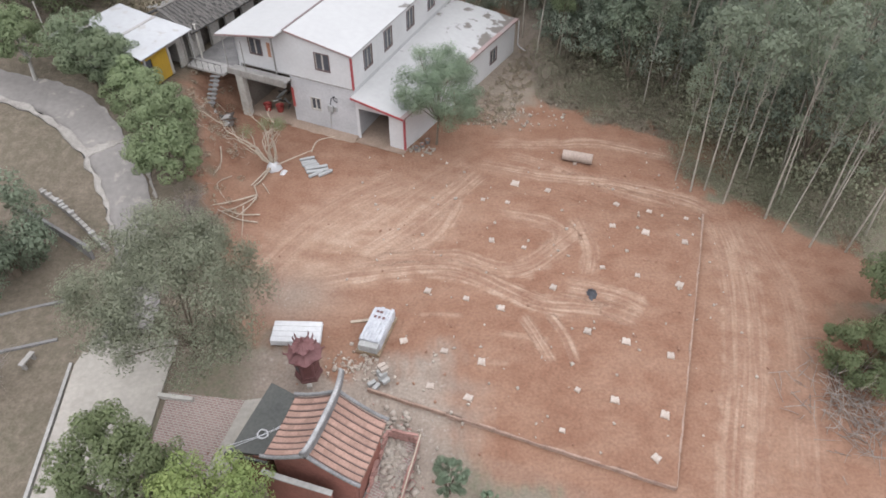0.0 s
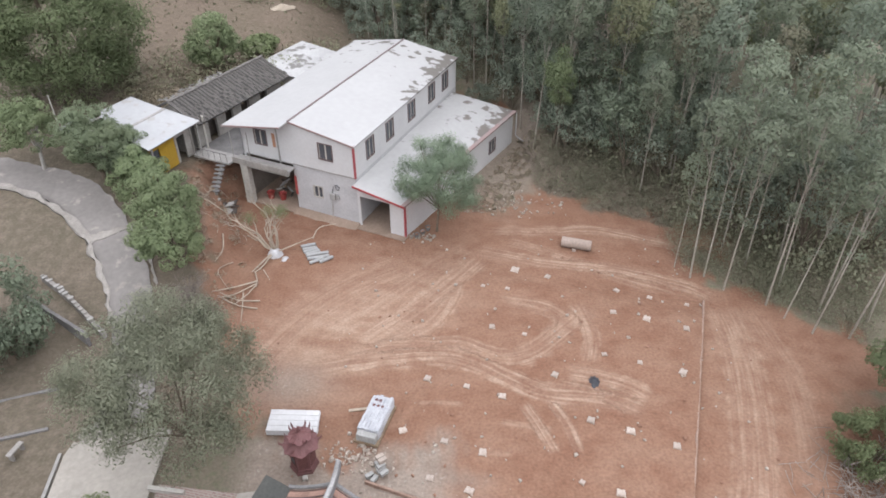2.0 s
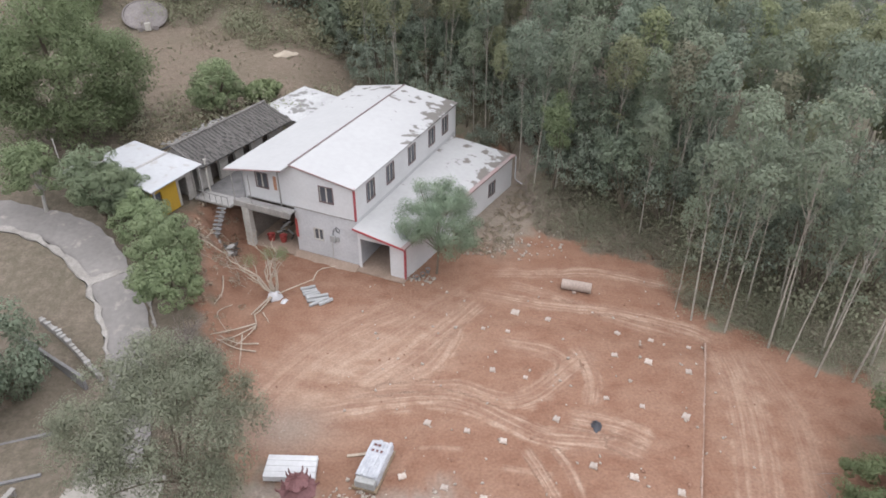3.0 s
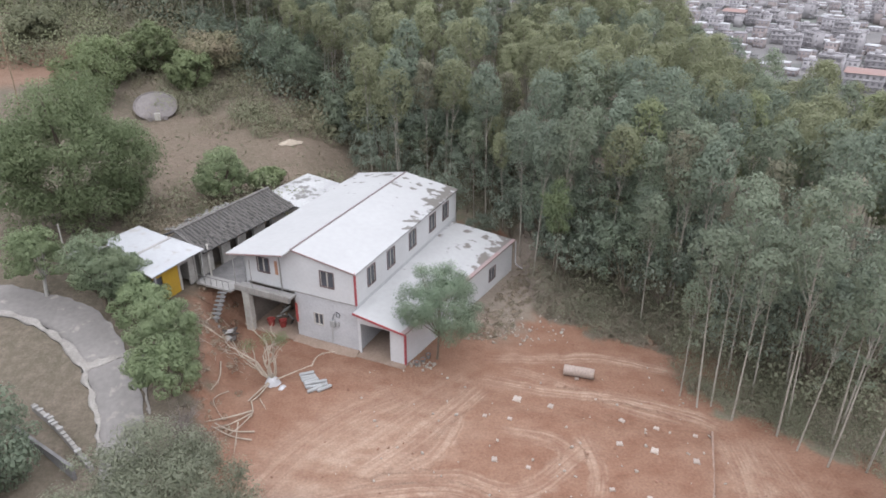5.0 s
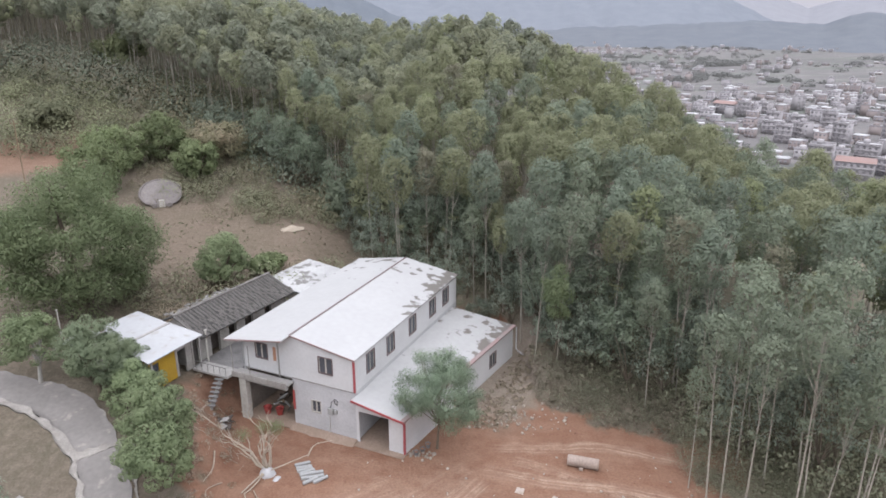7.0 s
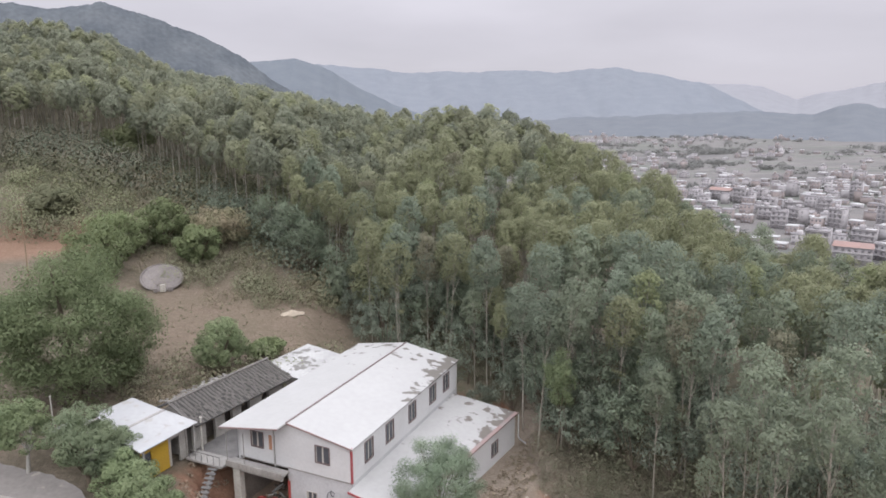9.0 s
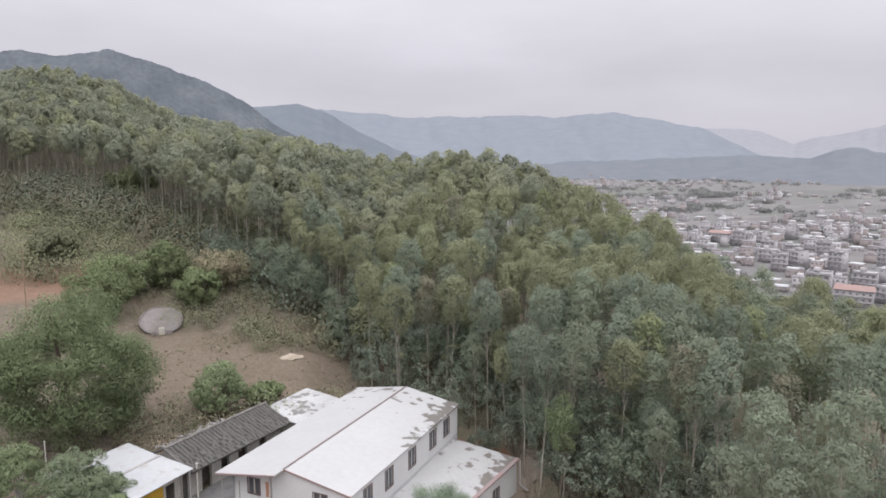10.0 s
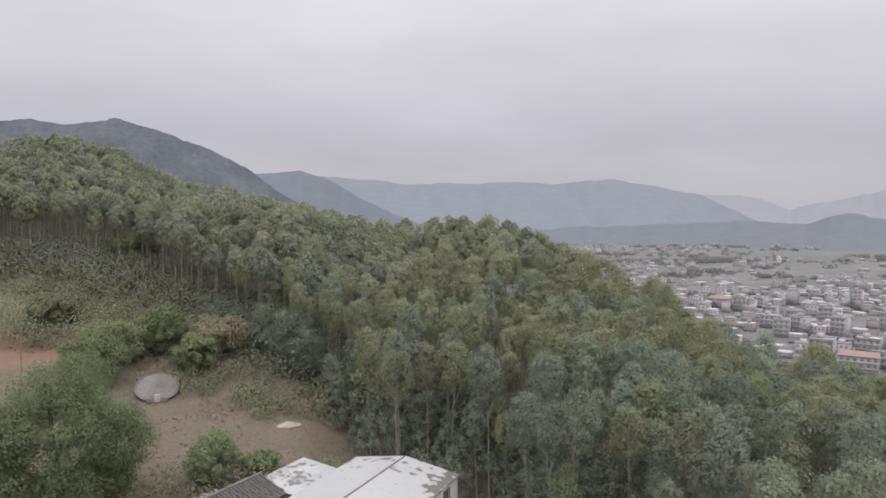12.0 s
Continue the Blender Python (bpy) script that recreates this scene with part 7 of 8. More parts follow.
for k in range(10):
    x, y = (-8.95 + 0.13 * k, 37.25 - 0.27 * k) if k < 7 else (-8.05 + 0.25 * (k - 7), 36.3 - 0.3 * (k - 7))
    x, y, row = x + rs.normal(0, 0.05), y + rs.normal(0, 0.03), 0
    st = thing("stone_post", pose(x, y, land_at(x, y) + 0.01, 0, rs.normal(0, 1.5), 22 + rs.normal(0, 7)), "grey squared stone post lying on red earth", "stone", "stone posts by the house")
    part("shaft", boxed(-0.5, -0.105, 0, 0.5, 0.105, 0.2, 0.05), M_SLATE, st)
    part("end_face", boxed(0.502, -0.06, 0.05, 0.506, 0.06, 0.15), M_BLOCKS, st)

# the bare transplanted tree with its white-wrapped foot and heaps of cut branches
M_TWIG = material("pale_cut_branches", (0.40, 0.345, 0.285), (0.31, 0.265, 0.215), 2.0, 0.85, 0.2, 8, fine=0.15)
M_WRAP = material("white_root_wrap", (0.50, 0.50, 0.52), (0.40, 0.40, 0.42), 2.0, 0.7, 0.5, 7, fine=0.1)
cut = thing("pruned_tree", pose(-11.0, 36.3, 0.0), "bare pruned tree with a white-wrapped foot", "tree")
rs = np.random.RandomState(40)
limbs = []


def crumpled(r, h):
    """A crumpled sheet gathered round a foot: rings with folds."""
    n, rows = 22, 7
    fold = rs.uniform(-0.16, 0.16, (rows, n))
    q = np.linspace(0, 1, rows)[:, None]
    a = np.linspace(0, 2 * math.pi, n, endpoint=False)[None]
    rad_ = r * (1 - 0.62 * q ** 1.4) * (1 + fold)
    v_ = np.stack([rad_ * np.cos(a), rad_ * np.sin(a) * 0.85, h * q * (1 + fold * 0.6) - 0.04], -1)
    return v_.reshape(-1, 3), grid_faces(rows, n, True)


def grow(p, d, length, r, depth):
    """A crooked limb that forks as it rises."""
    pts, q = [np.array(p)], np.array(d, float)
    for k in range(3):
        q = q + rs.normal(0, 0.22, 3) + [0, 0, 0.06]
        q /= np.linalg.norm(q)
        pts.append(pts[-1] + q * length / 3)
    limbs.append(tube(pts, np.linspace(r, r * 0.55, 4), 5))
    if depth:
        for k in range(2):
            s_ = rs.normal(0, 0.5, 3)
            grow(pts[-1 - k], q + s_, length * rs.uniform(0.55, 0.8), r * 0.55, depth - 1)


for a, lean_ in ((95, 0.2), (150, 0.7), (40, 0.55), (185, 0.9), (10, 0.75), (120, 0.4), (65, 0.35), (165, 1.0)):
    grow((0.12 * math.cos(radians(a)), 0.1 * math.sin(radians(a)), 0.35), (math.cos(radians(a)) * lean_, math.sin(radians(a)) * lean_ * 0.6, 1.0), rs.uniform(1.5, 2.3), 0.085, 2)
put("bare_crown", *join(limbs), M_TWIG, cut, smooth=True)
put("root_wrap", *crumpled(0.5, 0.62), M_WRAP, cut, "crumpled white wrap round the foot", smooth=True)
cs = [(math.cos(radians(a)) * o, math.sin(radians(a)) * o * 0.6, h) for a, o, h in ((100, 0.7, 3.2), (60, 1.3, 3.0), (40, 0.9, 3.2), (150, 1.6, 2.6))]
tagged(put("new_growth", *leaves(rs, cs, [(0.6, 0.6, 0.5)] * 4, 2600, 0.085, 0.35, 0.0, 0.1), L_EUC_LIGHT, cut, "sparse new shoots"), kind="stuff")
wrap = heap("white_sheet_scrap", (-10.3, 35.9), 0.35, 0.18, M_WRAP, "scrap of white wrapping on the red earth", 9)


def branch(points, r, label="pale cut branch lying on the red earth"):
    p = np.array([(x, y, land_at(x, y) + z) for x, y, z in points])
    o = p.mean(0) * [1, 1, 0]
    ob = thing("cut_branch", pose(*o), label, "branch", "cut branches")
    line_ = along([tuple(q) for q in p - o], 8)
    put("bough", *tube(line_, np.linspace(r, r * 0.45, len(line_)), 5), M_TWIG, ob, smooth=True)
    m = line_[len(line_) // 2]
    tip = m + (line_[-1] - line_[0]) * 0.22 + np.array([0.12, -0.16, 0.1])
    put("twig", *tube([m, (m + tip) / 2 + [0, 0, 0.05], tip], [r * 0.5, r * 0.35, r * 0.2], 4), M_TWIG, ob, smooth=True)


for pts, r in [([(-11.2, 36.0, 0.3), (-11.7, 35.2, 0.15), (-12.1, 34.4, 0.1)], 0.07), ([(-11.1, 35.9, 0.35), (-11.5, 35.0, 0.15), (-11.9, 34.3, 0.1)], 0.06), ([(-11.9, 34.4, 0.1), (-11.6, 33.6, 0.12), (-11.5, 32.9, 0.1)], 0.05),
               ([(-11.6, 33.4, 0.12), (-12.8, 32.6, 0.25), (-13.8, 31.8, 0.2)], 0.06), ([(-11.5, 33.2, 0.15), (-12.6, 32.1, 0.2), (-13.4, 31.5, 0.15)], 0.05), ([(-11.0, 31.6, 0.1), (-12.2, 31.5, 0.25), (-13.4, 31.9, 0.2)], 0.05),
               ([(-11.0, 30.9, 0.08), (-12.2, 31.1, 0.2), (-13.5, 31.6, 0.2)], 0.05), ([(-12.1, 32.2, 0.3), (-11.9, 31.0, 0.2), (-11.7, 29.7, 0.1)], 0.045), ([(-11.5, 33.0, 0.2), (-11.8, 32.0, 0.3), (-12.4, 31.2, 0.2)], 0.045),
               ([(-10.7, 36.2, 0.4), (-9.6, 36.9, 0.5), (-8.6, 37.8, 0.45)], 0.05), ([(-8.7, 37.7, 0.35), (-8.4, 38.7, 0.5), (-7.3, 39.1, 0.6)], 0.045), ([(-11.4, 34.6, 0.1), (-11.1, 34.1, 0.1), (-10.8, 33.6, 0.08)], 0.04),
               ([(-14.3, 36.8, 0.3), (-14.0, 35.4, 0.4), (-14.2, 34.2, 0.2)], 0.05), ([(-13.4, 35.0, 0.1), (-13.9, 33.6, 0.2), (-13.0, 32.4, 0.1)], 0.035)]:
    branch(pts, r)

# heap of dead branches at the edge of the red earth
dead = thing("brush_heap", pose(19.2, 17.7, 0), "tangled heap of dead grey branches", "brush")
M_DEAD = material("dead_twigs", (0.26, 0.225, 0.20), (0.19, 0.165, 0.15), 2.0, 0.95, 0.2, 8, fine=0.2)
rs = np.random.RandomState(44)
tw = []
for k in range(320):
    c0 = np.array([rs.normal(0, 1.1), rs.normal(0, 1.4), abs(rs.normal(0.25, 0.25))])
    d_ = rs.normal(size=3) * [1, 1, 0.35]
    d_ /= np.linalg.norm(d_)
    l = rs.uniform(0.5, 1.6)
    tw.append(tube([c0 - d_ * l / 2, c0 + rs.normal(0, 0.06, 3), c0 + d_ * l / 2], [0.022, 0.018, 0.008], 3))
tagged(put("brushwood", *join(tw), M_DEAD, dead), kind="stuff")
put("pale_log", *tube([(0.2, 1.0, 0.5), (0.9, 1.3, 0.65), (1.5, 1.9, 0.6)], [0.1, 0.09, 0.06], 7), M_TWIG, dead, "pale broken log", smooth=True)

# leafless shrubs
def bare_shrub(at, height, spread, stems, label, seed):
    r = np.random.RandomState(seed)
    ob = thing("bare_shrub", pose(at[0], at[1], land_at(*at) - 0.05), label, "shrub", "leafless shrubs")
    rods = []
    for k in range(stems):
        a, o = r.uniform(0, 6.28), spread * r.uniform(0.3, 1.0)
        end = np.array([math.cos(a) * o, math.sin(a) * o, height * r.uniform(0.55, 1.0)])
        mid = end * [0.4, 0.4, 0.55] + r.normal(0, 0.08, 3)
        rods.append(tube([(0, 0, 0), mid, end], [0.022, 0.015, 0.005], 3))
        for j in range(4):
            q = mid + (end - mid) * r.uniform(0, 0.8)
            rods.append(tube([q, q + r.normal(0, 0.13, 3) + [0, 0, 0.1], q + r.normal(0, 0.3, 3) + [0, 0, 0.25]], [0.009, 0.007, 0.003], 3))
    put("twig_crown", *join(rods), M_DEAD, ob, smooth=True)
    put("stump", *tube([(0, 0, -0.05), (0, 0, 0.1), (0, 0.01, 0.2)], [0.09, 0.07, 0.04], 7), M_DEAD, ob, smooth=True)


bare_shrub((-21.4, 19.2), 2.6, 2.2, 46, "leafless grey-lilac shrub on the bare garden plot", 51)
bare_shrub((-13.6, 29.2), 2.4, 2.0, 52, "withered grey-brown shrub at the foot of the bank", 52)
bare_shrub((-14.8, 30.6), 1.8, 1.6, 40, "withered grey-brown shrub at the foot of the bank", 53)

# dry brushwood tipped down the bank beside the stair
tipped = thing("brushwood_heap", pose(-15.6, 38.6, land_at(-15.6, 38.6), 0, 0, 20), "pale dry brushwood tipped down the earth bank", "brush")
tw = []
for k in range(110):
    c0 = np.array([rs.normal(0, 0.9), rs.normal(0, 1.3), 0.0])
    wx_, wy_ = -15.6 + c0[0] * 0.94 - c0[1] * 0.34, 38.6 + c0[0] * 0.34 + c0[1] * 0.94
    c0[2] = land_at(wx_, wy_) - land_at(-15.6, 38.6) + abs(rs.normal(0.12, 0.12))
    d_ = rs.normal(size=3) * [1, 1, 0.25]
    d_ /= np.linalg.norm(d_)
    l = rs.uniform(0.4, 1.3)
    tw.append(tube([c0 - d_ * l / 2, c0 + rs.normal(0, 0.05, 3), c0 + d_ * l / 2], [0.02, 0.016, 0.007], 3))
tagged(put("brushwood", *join(tw), M_TWIG, tipped), kind="stuff")
put("loose_pole", *tube([(-0.6, 0.9, 0.5), (0.1, 0.2, 0.3), (0.9, -0.9, 0.0)], [0.04, 0.04, 0.03], 6), M_TWIG, tipped, "pale pole on the heap", smooth=True)

# ---------------------------------------------------------------- incense pagoda
pagoda = thing("incense_pagoda", pose(-6.45, 20.0, 0.02, 0, 0, 12) @ Matrix.Diagonal((0.88, 0.88, 0.84, 1)), "six-sided maroon clay incense pagoda with flared tiered roofs", "incense burner")


def hexring(levels, sides=6):
    v = [(r * math.cos(6.2832 * k / sides), r * math.sin(6.2832 * k / sides), z) for r, z in levels for k in range(sides)]
    f = []
    for i in range(len(levels) - 1):
        for k in range(sides):
            a, b = i * sides + k, i * sides + (k + 1) % sides
            f.append((a, b, b + sides, a + sides))
    f.append(tuple(range(sides))[::-1])
    f.append(tuple((len(levels) - 1) * sides + k for k in range(sides)))
    return np.array(v), f


put("base", *hexring([(0.78, 0), (0.78, 0.1), (0.72, 0.14), (0.72, 0.3), (0.68, 0.34)]), M_PAGODA_DK, pagoda)
put("body", *hexring([(0.66, 0.341), (0.66, 1.72), (0.72, 1.77), (0.72, 1.85)]), M_PAGODA, pagoda)
for k in range(6):
    a = 6.2832 * (k + 0.5) / 6
    ob = part("panel", boxed(-0.24, -0.02, 0.5, 0.24, 0.02, 1.55, 0.01), M_PAGODA_DK, pagoda)
    ob.matrix_local = pose(0.575 * math.cos(a), 0.575 * math.sin(a), 0, 0, 0, math.degrees(a) + 90)
# near-black plate on the solid body imitates the darkness of a hollow
ob = part("mouth", boxed(-0.16, -0.012, 0.75, 0.16, 0.012, 1.2, 0.01), M_BAG, pagoda)
a = 6.2832 * 3.5 / 6
ob.matrix_local = pose(0.6 * math.cos(a), 0.6 * math.sin(a), 0, 0, 0, math.degrees(a) + 90)


def flared(r, z, h, top):
    """A six-sided roof whose corners curl up into horns."""
    v, f, n = [], [], 24
    for q in np.linspace(0, 1, 6):
        for k in range(n):
            a = 6.2832 * k / n
            c = abs(math.cos(3 * a)) ** 6
            rr_ = (top + (r - top) * q) * (1 / max(0.866, math.cos((a + 0.5236) % 1.0472 - 0.5236)) * 0.9) * (1 + 0.12 * c * q ** 2)
            v.append((rr_ * math.cos(a), rr_ * math.sin(a), z + h * (1 - q) ** 1.6 + 0.2 * c * q ** 3))
    for i in range(5):
        for k in range(n):
            p_, q_ = i * n + k, i * n + (k + 1) % n
            f.append((p_, p_ + n, q_ + n, q_))
    low_ = [(x, y, zz - 0.05) for x, y, zz in v[-n:]]
    o_ = len(v)
    v += low_
    for k in range(n):
        f.append((o_ - n + k, o_ + k, o_ + (k + 1) % n, o_ - n + (k + 1) % n))
    f.append(tuple(range(o_, o_ + n))[::-1])
    return np.array(v), f


put("lower_roof", *flared(0.95, 1.85, 0.42, 0.4), M_PAGODA, pagoda)
put("neck", *hexring([(0.4, 2.2), (0.4, 2.5)]), M_PAGODA_DK, pagoda)
put("upper_roof", *flared(0.62, 2.45, 0.42, 0.06), M_PAGODA, pagoda)
put("finial", *tube([(0, 0, 2.82), (0, 0, 2.98), (0, 0, 3.1), (0, 0, 3.3)], [0.07, 0.11, 0.07, 0.02], 8), M_PAGODA, pagoda, smooth=True)
for r, z in ((1.03, 2.0), (0.68, 2.6)):
    for k in range(6):
        a = 6.2832 * k / 6
        put("horn", *tube([(r * 0.9 * math.cos(a), r * 0.9 * math.sin(a), z), (r * 1.04 * math.cos(a), r * 1.04 * math.sin(a), z + 0.1), (r * 1.06 * math.cos(a), r * 1.06 * math.sin(a), z + 0.3)], [0.06, 0.05, 0.016], 5), M_PAGODA, pagoda)
part("offering_stone", boxed(-0.15, -1.08, 0.0, 0.12, -0.84, 0.25, 0.03), M_CONC_PALE, pagoda)

# ---------------------------------------------------------------- small shrine with a swept roof
M_TERRA = material("terracotta_roof", (0.295, 0.19, 0.155), (0.25, 0.155, 0.125), 1.4, 0.85, 0.4, 9, fine=0.2, vary="object")
M_ROLL = material("dark_tile_rolls", (0.14, 0.095, 0.085), (0.105, 0.075, 0.07), 1.5, 0.9, 0.3, 9, fine=0.25)
M_RIDGE_PALE = material("pale_limed_ridge", (0.36, 0.355, 0.36), (0.22, 0.217, 0.22), 2.0, 0.95, 0.4, 8, fine=0.25)
M_SHRINE = material("red_washed_wall", (0.235, 0.10, 0.08), (0.19, 0.085, 0.068), 0.8, 0.95, 0.3, 6, fine=0.15)
M_FELT = material("dark_roofing_felt", (0.052, 0.054, 0.052), (0.075, 0.076, 0.072), 0.8, 0.95, 0.3, 6, fine=0.2)
shrine = thing("shrine", pose(-4.72, 14.95, 0, 0, 0, -17.5), "small shrine with swept terracotta roof and upturned ridge", "temple")
HW, HL, ZE, ZR = 2.06, 1.45, 2.4, 3.5


def roof_z(q, s):
    """Height over the slope (q: 0 ridge, 1 eave) and along the ridge (s: -1 to 1)."""
    return ZE + (ZR - ZE) * (max(0.0, 1 - q) ** 1.35) + 0.16 * s * s * (1 - 0.3 * q)


qs, ss = np.linspace(0, 1, 9), np.linspace(-1, 1, 11)
for side, nm in ((-1, "roof_slope"), (1, "roof_slope")):
    v = [(side * HW * q, HL * s, roof_z(q, s)) for q in qs for s in ss]
    v += [(x, y, z - 0.1) for x, y, z in v]
    n, o_ = len(ss), len(qs) * len(ss)
    f = [tuple(int(t) for t in r_) for r_ in grid_faces(len(qs), n)]
    f += [tuple(int(t) + o_ for t in r_[::-1]) for r_ in grid_faces(len(qs), n)]
    rim = [i for i in range(n)] + [i * n + n - 1 for i in range(1, len(qs))] + [(len(qs) - 1) * n + i for i in range(n - 2, -1, -1)] + [i * n for i in range(len(qs) - 2, 0, -1)]
    for i in range(len(rim)):
        a, b = rim[i], rim[(i + 1) % len(rim)]
        f.append((a, b, b + o_, a + o_))
    put(nm, np.array(v), f, M_TERRA, shrine)
    for k in range(10):
        s = -0.97 + 1.94 * k / 9
        put("tile_roll", *tube([(side * HW * q, HL * s, roof_z(q, s) + 0.02) for q in np.linspace(0.03, 1.01, 9)], [0.034] * 9, 6), M_ROLL, shrine, smooth=True)
    for k in range(9):
        s0, s1 = -0.97 + 1.94 * k / 9, -0.97 + 1.94 * (k + 1) / 9
        for c in range(6):
            q0, q1 = 0.04 + 0.16 * c, 0.04 + 0.16 * (c + 1)
            y0, y1 = HL * s0 + 0.05, HL * s1 - 0.05
            z0, z1 = roof_z(q0, (s0 + s1) / 2) + 0.012, roof_z(q1, (s0 + s1) / 2) + 0.03
            put("pan_tile", np.array([(side * HW * q0, y0, z0), (side * HW * q0, y1, z0), (side * HW * q1, y1, z1), (side * HW * q1, y0, z1), (side * HW * q1, y1, z1 - 0.03), (side * HW * q1, y0, z1 - 0.03)]), [(0, 1, 2, 3), (3, 2, 4, 5)], M_TERRA, shrine)
ys = np.linspace(-1, 1, 17)
sweep = [(0, HL * s * (1.2 if s < 0 else 1.42), ZR + 0.12 + 0.16 * s * s + (0.34 if s < 0 else 0.62) * abs(s) ** 5) for s in ys]
v = []
for (x, y, z), s in zip(sweep, ys):
    hgt = 0.24 * (1 - 0.6 * abs(s) ** 4)
    v += [(-0.11, y, z - 0.14), (0.11, y, z - 0.14), (0.11, y, z + hgt), (-0.11, y, z + hgt)]
f = []
for i in range(len(ys) - 1):
    for k in range(4):
        a, b = i * 4 + k, i * 4 + (k + 1) % 4
        f.append((a, b, b + 4, a + 4))
f += [(3, 2, 1, 0), tuple(len(v) - 4 + k for k in range(4))]
put("ridge", np.array(v), f, M_RIDGE, shrine, "grey ridge swept up at both ends")
put("ridge_coping", np.array([(x * 0.6, y, z + 0.004 + 0.03 * (k % 4 > 1)) if k % 4 > 1 else (x * 0.6, y, z + 0.3) for k, (x, y, z) in enumerate(v)]), f, M_RIDGE_PALE, shrine, "pale limed ridge coping")
for s in (-1, 1):
    for side in (-1, 1):
        pts = [(side * HW * q * 1.04, HL * s * 1.06, roof_z(q, s) + 0.05 + 0.1 * max(0, q - 0.8)) for q in np.linspace(0.02, 1, 9)]
        put("verge", *tube(pts, [0.10, 0.09, 0.09, 0.085, 0.085, 0.085, 0.085, 0.09, 0.09], 6), M_RIDGE, shrine, "grey limed verge")
    part("gable_wall", prism([(-1.75, HL * s * 0.9, 0), (1.75, HL * s * 0.9, 0), (1.75, HL * s * 0.9, ZE - 0.02), (0, HL * s * 0.9, ZR - 0.14), (-1.75, HL * s * 0.9, ZE - 0.02)], (0, -0.2 * s, 0)), M_SHRINE, shrine)
part("side_wall", boxed(1.55, -1.06, 0, 1.75, 1.06, ZE - 0.06), M_SHRINE, shrine)
part("side_wall", boxed(-1.75, -1.06, 0, -1.55, 1.06, ZE - 0.06), M_SHRINE, shrine)
part("plinth", boxed(-1.9, -1.55, 0, 1.9, 1.55, 0.14, 0.02), M_CONC, shrine)
part("fore_wall", boxed(-1.85, -2.1, 0.0, 1.1, -1.95, 2.3), M_SHRINE, shrine, "red washed wall in front of the gable")
part("fore_wall_coping", boxed(-1.9, -2.14, 2.3, 1.15, -1.9, 2.38, 0.02), M_CONC, shrine, "pale coping on the red wall")

felt = thing("flat_roofed_annexe", pose(-7.25, 15.8, 0, 0, 0, -14), "low annexe with a dark felt flat roof beside the shrine", "annexe")
part("flat_roof", prism([(-0.68, 1.88, 2.35), (0.72, 1.5, 2.35), (0.62, -1.4, 2.35), (-0.98, -1.62, 2.35)], (0, 0, -0.12)), M_FELT, felt)
part("roof_edge", boxed(-1.1, -1.78, 2.28, 0.75, -1.68, 2.42), M_FELT, felt)
part("wall", boxed(-0.7, -1.5, 0, 0.45, 1.35, 2.23), M_SHRINE, felt)
cable = thing("white_cable", pose(-7.35, 15.2, 2.36, 0, 0, -30), "tangle of white cable lying on the felt roof", "cable")
coil = [(0.22 * math.cos(a) * (1 + 0.08 * math.sin(3.1 * a)), 0.2 * math.sin(a) * (1 + 0.1 * math.cos(2.3 * a)), 0.03 + 0.004 * a) for a in np.linspace(0, 22, 70)]
put("coil", *tube(coil, [0.018] * 70, 4), M_WRAP, cable)
put("run", *tube([(-0.9, -1.1, 0.02), (-0.4, -0.5, 0.03), (0.0, 0.0, 0.03), (0.5, 0.9, 0.03), (0.8, 1.5, 0.05)], [0.016] * 5, 4), M_WRAP, cable)
put("run", *tube([(-0.75, -1.15, 0.02), (-0.3, -0.5, 0.03), (0.1, 0.1, 0.03), (0.62, 0.95, 0.03), (0.9, 1.5, 0.05)], [0.014] * 5, 4), M_WRAP, cable)

# ruined brick annexe beside the shrine
M_BRICK = material("old_red_brick", (0.26, 0.135, 0.115), (0.31, 0.20, 0.18), 2.0, 0.95, 0.3, 8, fine=0.2, vary="object")
ruin = thing("ruined_annexe", pose(-2.05, 15.0, 0, 0, 0, -14), "ruined brick annexe with crumbled walls and rubble floor", "ruin")
part("floor_slab", boxed(-0.75, -2.6, 0.0, 0.75, 1.4, 0.12, 0.02), M_BRICKPAVE, ruin)
bm = boxed(-0.115, -0.055, 0.0, 0.115, 0.055, 0.055)
brick0 = part("brick", bm, M_BRICK, ruin)
brick0.matrix_local = pose(-0.6, 1.35, 0.12)
rs = np.random.RandomState(71)
for course in range(11):
    z = 0.12 + 0.062 * course
    for wall_ in range(3):
        n = (6, 15, 15)[wall_]
        for i in range(n):
            keep = {0: 0.95 - 0.03 * course, 1: 0.8 - 0.085 * course, 2: 0.9 - 0.06 * course}[wall_] + 0.25 * math.sin(i * 0.9 + wall_)
            if rs.uniform() > keep:
                continue
            ob = new("brick", brick0.data)
            ob.parent = ruin
            off_ = 0.12 * (course % 2)
            if wall_ == 0:
                ob.matrix_local = pose(-0.66 + 0.245 * i + off_ * 0.5, 1.35 + rs.normal(0, 0.008), z, 0, 0, rs.normal(0, 2))
            else:
                ob.matrix_local = pose((-0.72, 0.72)[wall_ - 1] + rs.normal(0, 0.008), 1.2 - 0.245 * i - off_, z, 0, 0, 90 + rs.normal(0, 2))
pole_ = thing("bamboo_pole", pose(-1.05, 15.5, 0.02, 0, 0, 0), "long pale bamboo pole leaning on the ruin", "pole")
put("cane", *tube([(0.1, 0.6, 0.9), (-0.35, -1.2, 0.85), (-0.85, -3.2, 0.8)], [0.035, 0.035, 0.03], 7), M_TWIG, pole_, smooth=True)
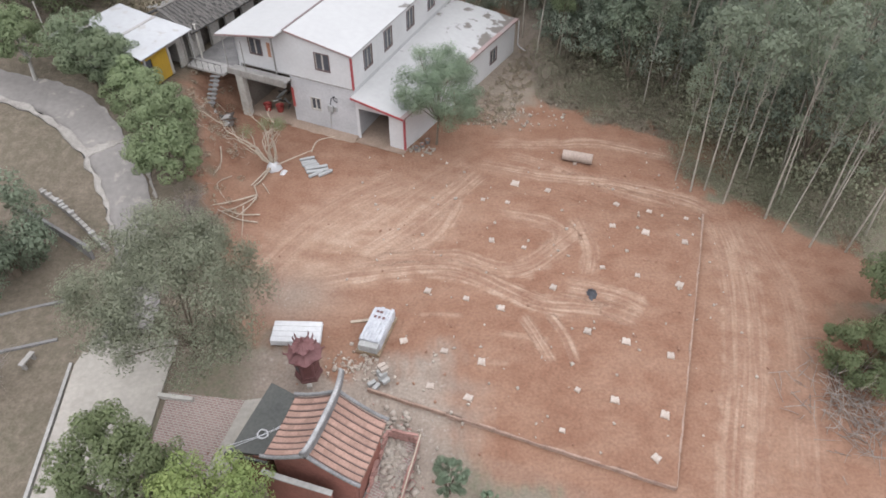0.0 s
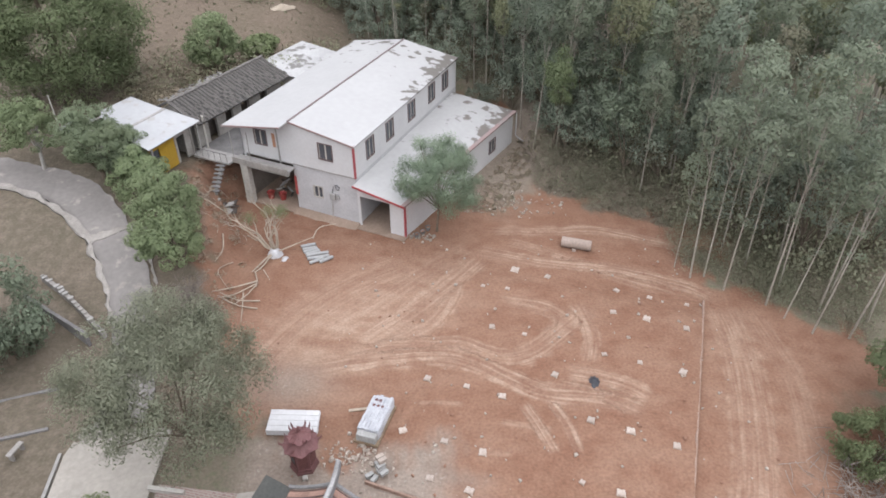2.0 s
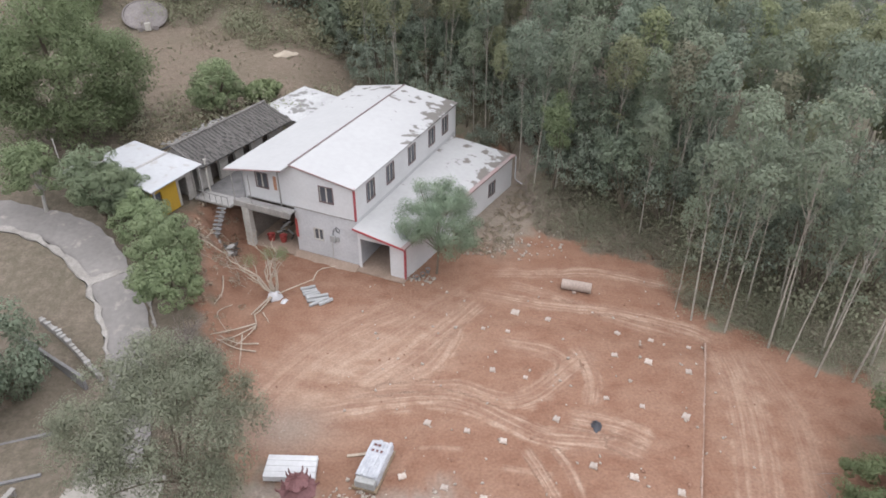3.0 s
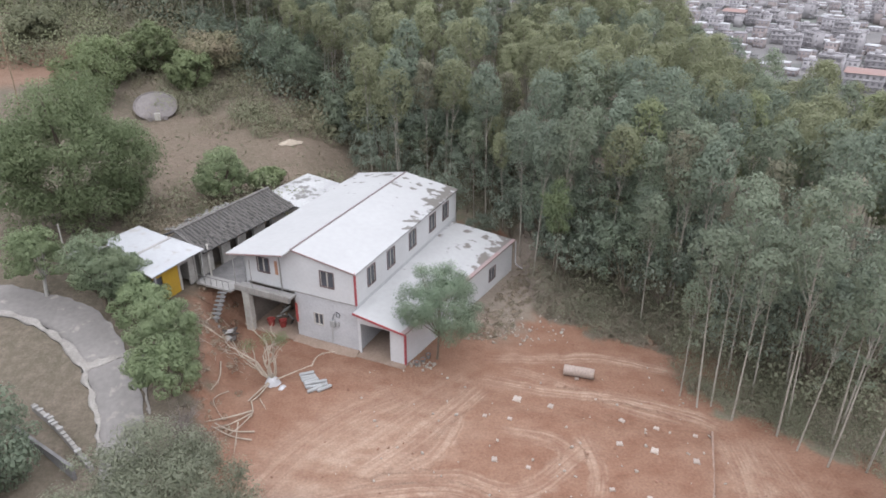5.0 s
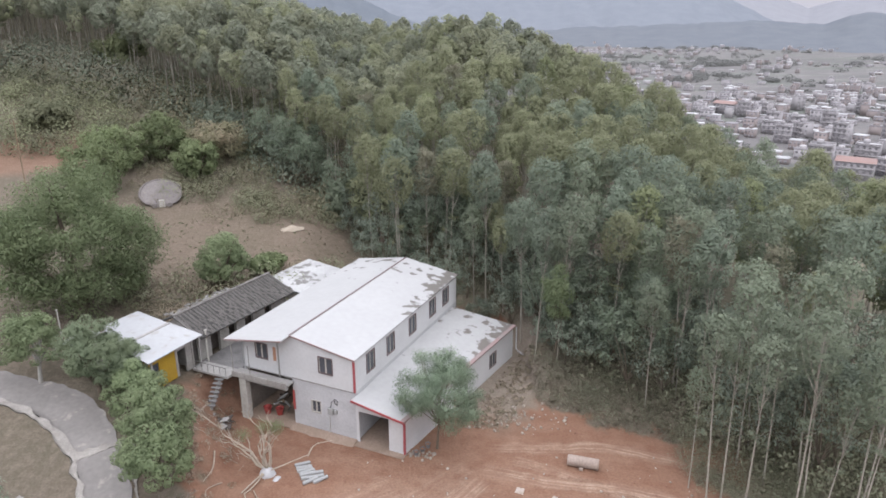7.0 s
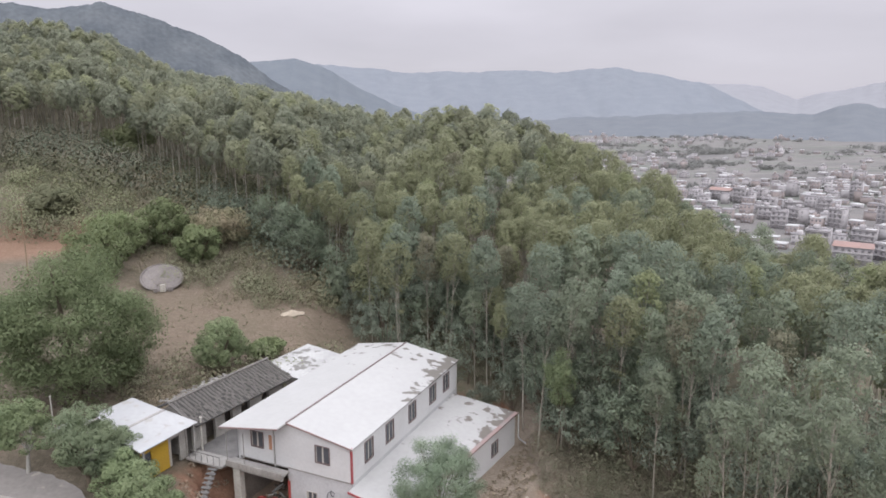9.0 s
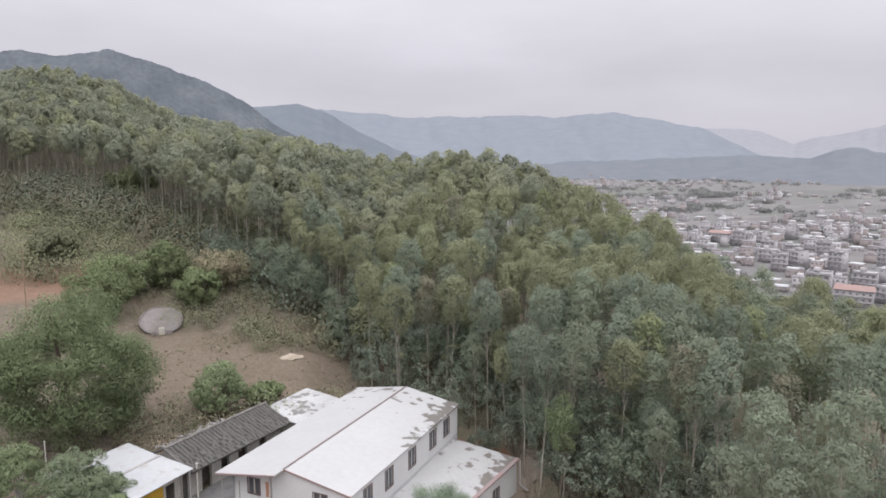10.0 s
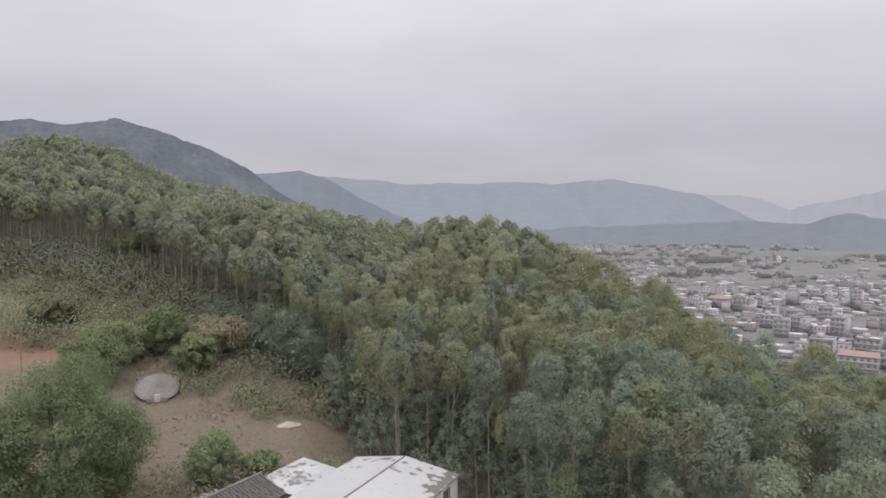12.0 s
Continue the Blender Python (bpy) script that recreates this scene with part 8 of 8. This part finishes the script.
put("node_ring", *tube([(-0.35, -1.17, 0.85), (-0.36, -1.23, 0.85)], [0.042, 0.042], 7), M_TWIG, pole_)
scatter("ruin_rubble", "white plaster lumps and broken brick in the ruin", M_STONE_PALE, 66, lambda r: (r.normal(-2.15, 0.4), r.normal(14.9, 1.1)), 620, 0.17)
scatter("brick_rubble", "broken red brick in and round the ruin", M_BRICK, 67, lambda r: (r.normal(-2.0, 0.5), r.normal(14.8, 1.1)), 150, 0.12)

# ---------------------------------------------------------------- things at the house front
M_PAPER = material("red_paper", (0.34, 0.07, 0.065), (0.29, 0.07, 0.06), 2.0, 0.8, 0)
M_ORANGE = material("faded_red_paper", (0.37, 0.20, 0.13), (0.33, 0.185, 0.125), 2.0, 0.8, 0)


def on_house(name, x, y, z, label, category):
    return thing(name, HOUSE @ pose(x, y, z), label, category)


c = on_house("door_couplet", -4.93, -0.02, 1.2, "faded red paper strip pasted beside the bay", "paper strip")
part("strip", boxed(-0.1, -0.012, 0.1, 0.1, 0.0, 1.6), M_PAPER, c)
c = on_house("door_couplet", -6.32, 0.0, 4.72, "faded orange paper strip on the upper wall", "paper strip")
part("strip", boxed(-0.13, -0.02, 0.0, 0.13, -0.004, 1.05), M_ORANGE, c)
meter = on_house("meter_box", -1.95, 0.0, 1.55, "grey electricity meter box with hanging cables", "meter box")
part("box", boxed(-0.2, -0.16, 0.1, 0.2, 0.016, 0.6, 0.02), M_BLOCKS, meter)
part("box", boxed(0.28, -0.12, 0.2, 0.5, 0.016, 0.55, 0.02), M_BLOCKS, meter)
put("cable", *tube([(0, -0.05, 0.6), (0.1, -0.06, 1.1), (0.35, -0.05, 1.35), (0.6, -0.05, 1.2), (0.55, -0.05, 0.95), (0.35, -0.05, 1.0), (0.3, -0.05, 1.3)], [0.025] * 7, 5), M_BAG, meter)
put("cable", *tube([(-0.1, -0.03, 0.1), (-0.1, -0.05, -0.7), (-0.15, -0.06, -1.45)], [0.02] * 3, 5), M_CONC_PALE, meter)
conduit = on_house("drain_spout", 5.75, 16.0, 0.0, "short white drain spout at the shed corner", "drain pipe")
put("pipe", *tube([(0, 0, 2.7), (0.02, 0.02, 0.75), (0.15, 0.1, 0.5), (0.75, 0.2, 0.12)], [0.05] * 4, 7), M_WRAP, conduit, smooth=True)
part("bracket", boxed(-0.1, -0.03, 1.6, 0.06, 0.03, 1.66), M_CONC, conduit)
M_CARTRED = material("red_plastic", (0.27, 0.05, 0.045), (0.23, 0.045, 0.04), 1.0, 0.4, 0.05)
for k, (x, y) in enumerate([(-7.6, 0.3), (-6.7, 0.5)]):
    tub = on_house("red_basin", x, y, 0.12, "bright red plastic tub in the open bay", "tub")
    put("tub_wall", *tube([(0, 0, 0), (0, 0, 0.35), (0, 0, 0.5), (0, 0, 0.52)], [0.2, 0.27, 0.3, 0.32], 14), M_CARTRED, tub, smooth=True)
    part("load", boxed(-0.15, -0.15, 0.3, 0.15, 0.15, 0.46, 0.05), M_CARTRED, tub)
junk = on_house("scrap_heap", -6.9, 1.6, 0.12, "heap of grey tools and scrap in the open bay", "scrap")
rs = np.random.RandomState(90)
for k in range(14):
    ob = part("scrap_piece", boxed(-0.35, -0.06, -0.05, 0.35, 0.06, 0.05, 0.01), (M_BLOCKS, M_DARK, M_WOOD)[k % 3], junk)
    ob.matrix_local = pose(rs.normal(0, 0.6), rs.normal(0, 0.5), rs.uniform(0.1, 0.9), rs.uniform(-30, 30), rs.uniform(-40, 40), rs.uniform(0, 180))
rubbish = thing("broken_slabs", pose(-15.0, 41.0, land_at(-15.0, 41.0), 0, 0, 20), "broken concrete slabs tumbled below the stair", "rubble")
for k in range(8):
    ob = part("slab", boxed(-0.45, -0.25, -0.04, 0.45, 0.25, 0.04, 0.01), M_CONC if k % 2 else M_DARK, rubbish)
    ob.matrix_local = pose(rs.normal(0, 0.45), rs.normal(0, 0.4), 0.1 + 0.08 * k, rs.uniform(-25, 25), rs.uniform(-25, 25), rs.uniform(0, 180))
post2 = on_house("red_post", 4.6, 5.9, 0.0, "thin red post against the lean-to wall", "post")
part("shaft", boxed(-0.03, -0.03, 0, 0.03, 0.03, 1.7), M_RED, post2)
part("foot", boxed(-0.07, -0.07, 0, 0.07, 0.07, 0.04), M_RED, post2)
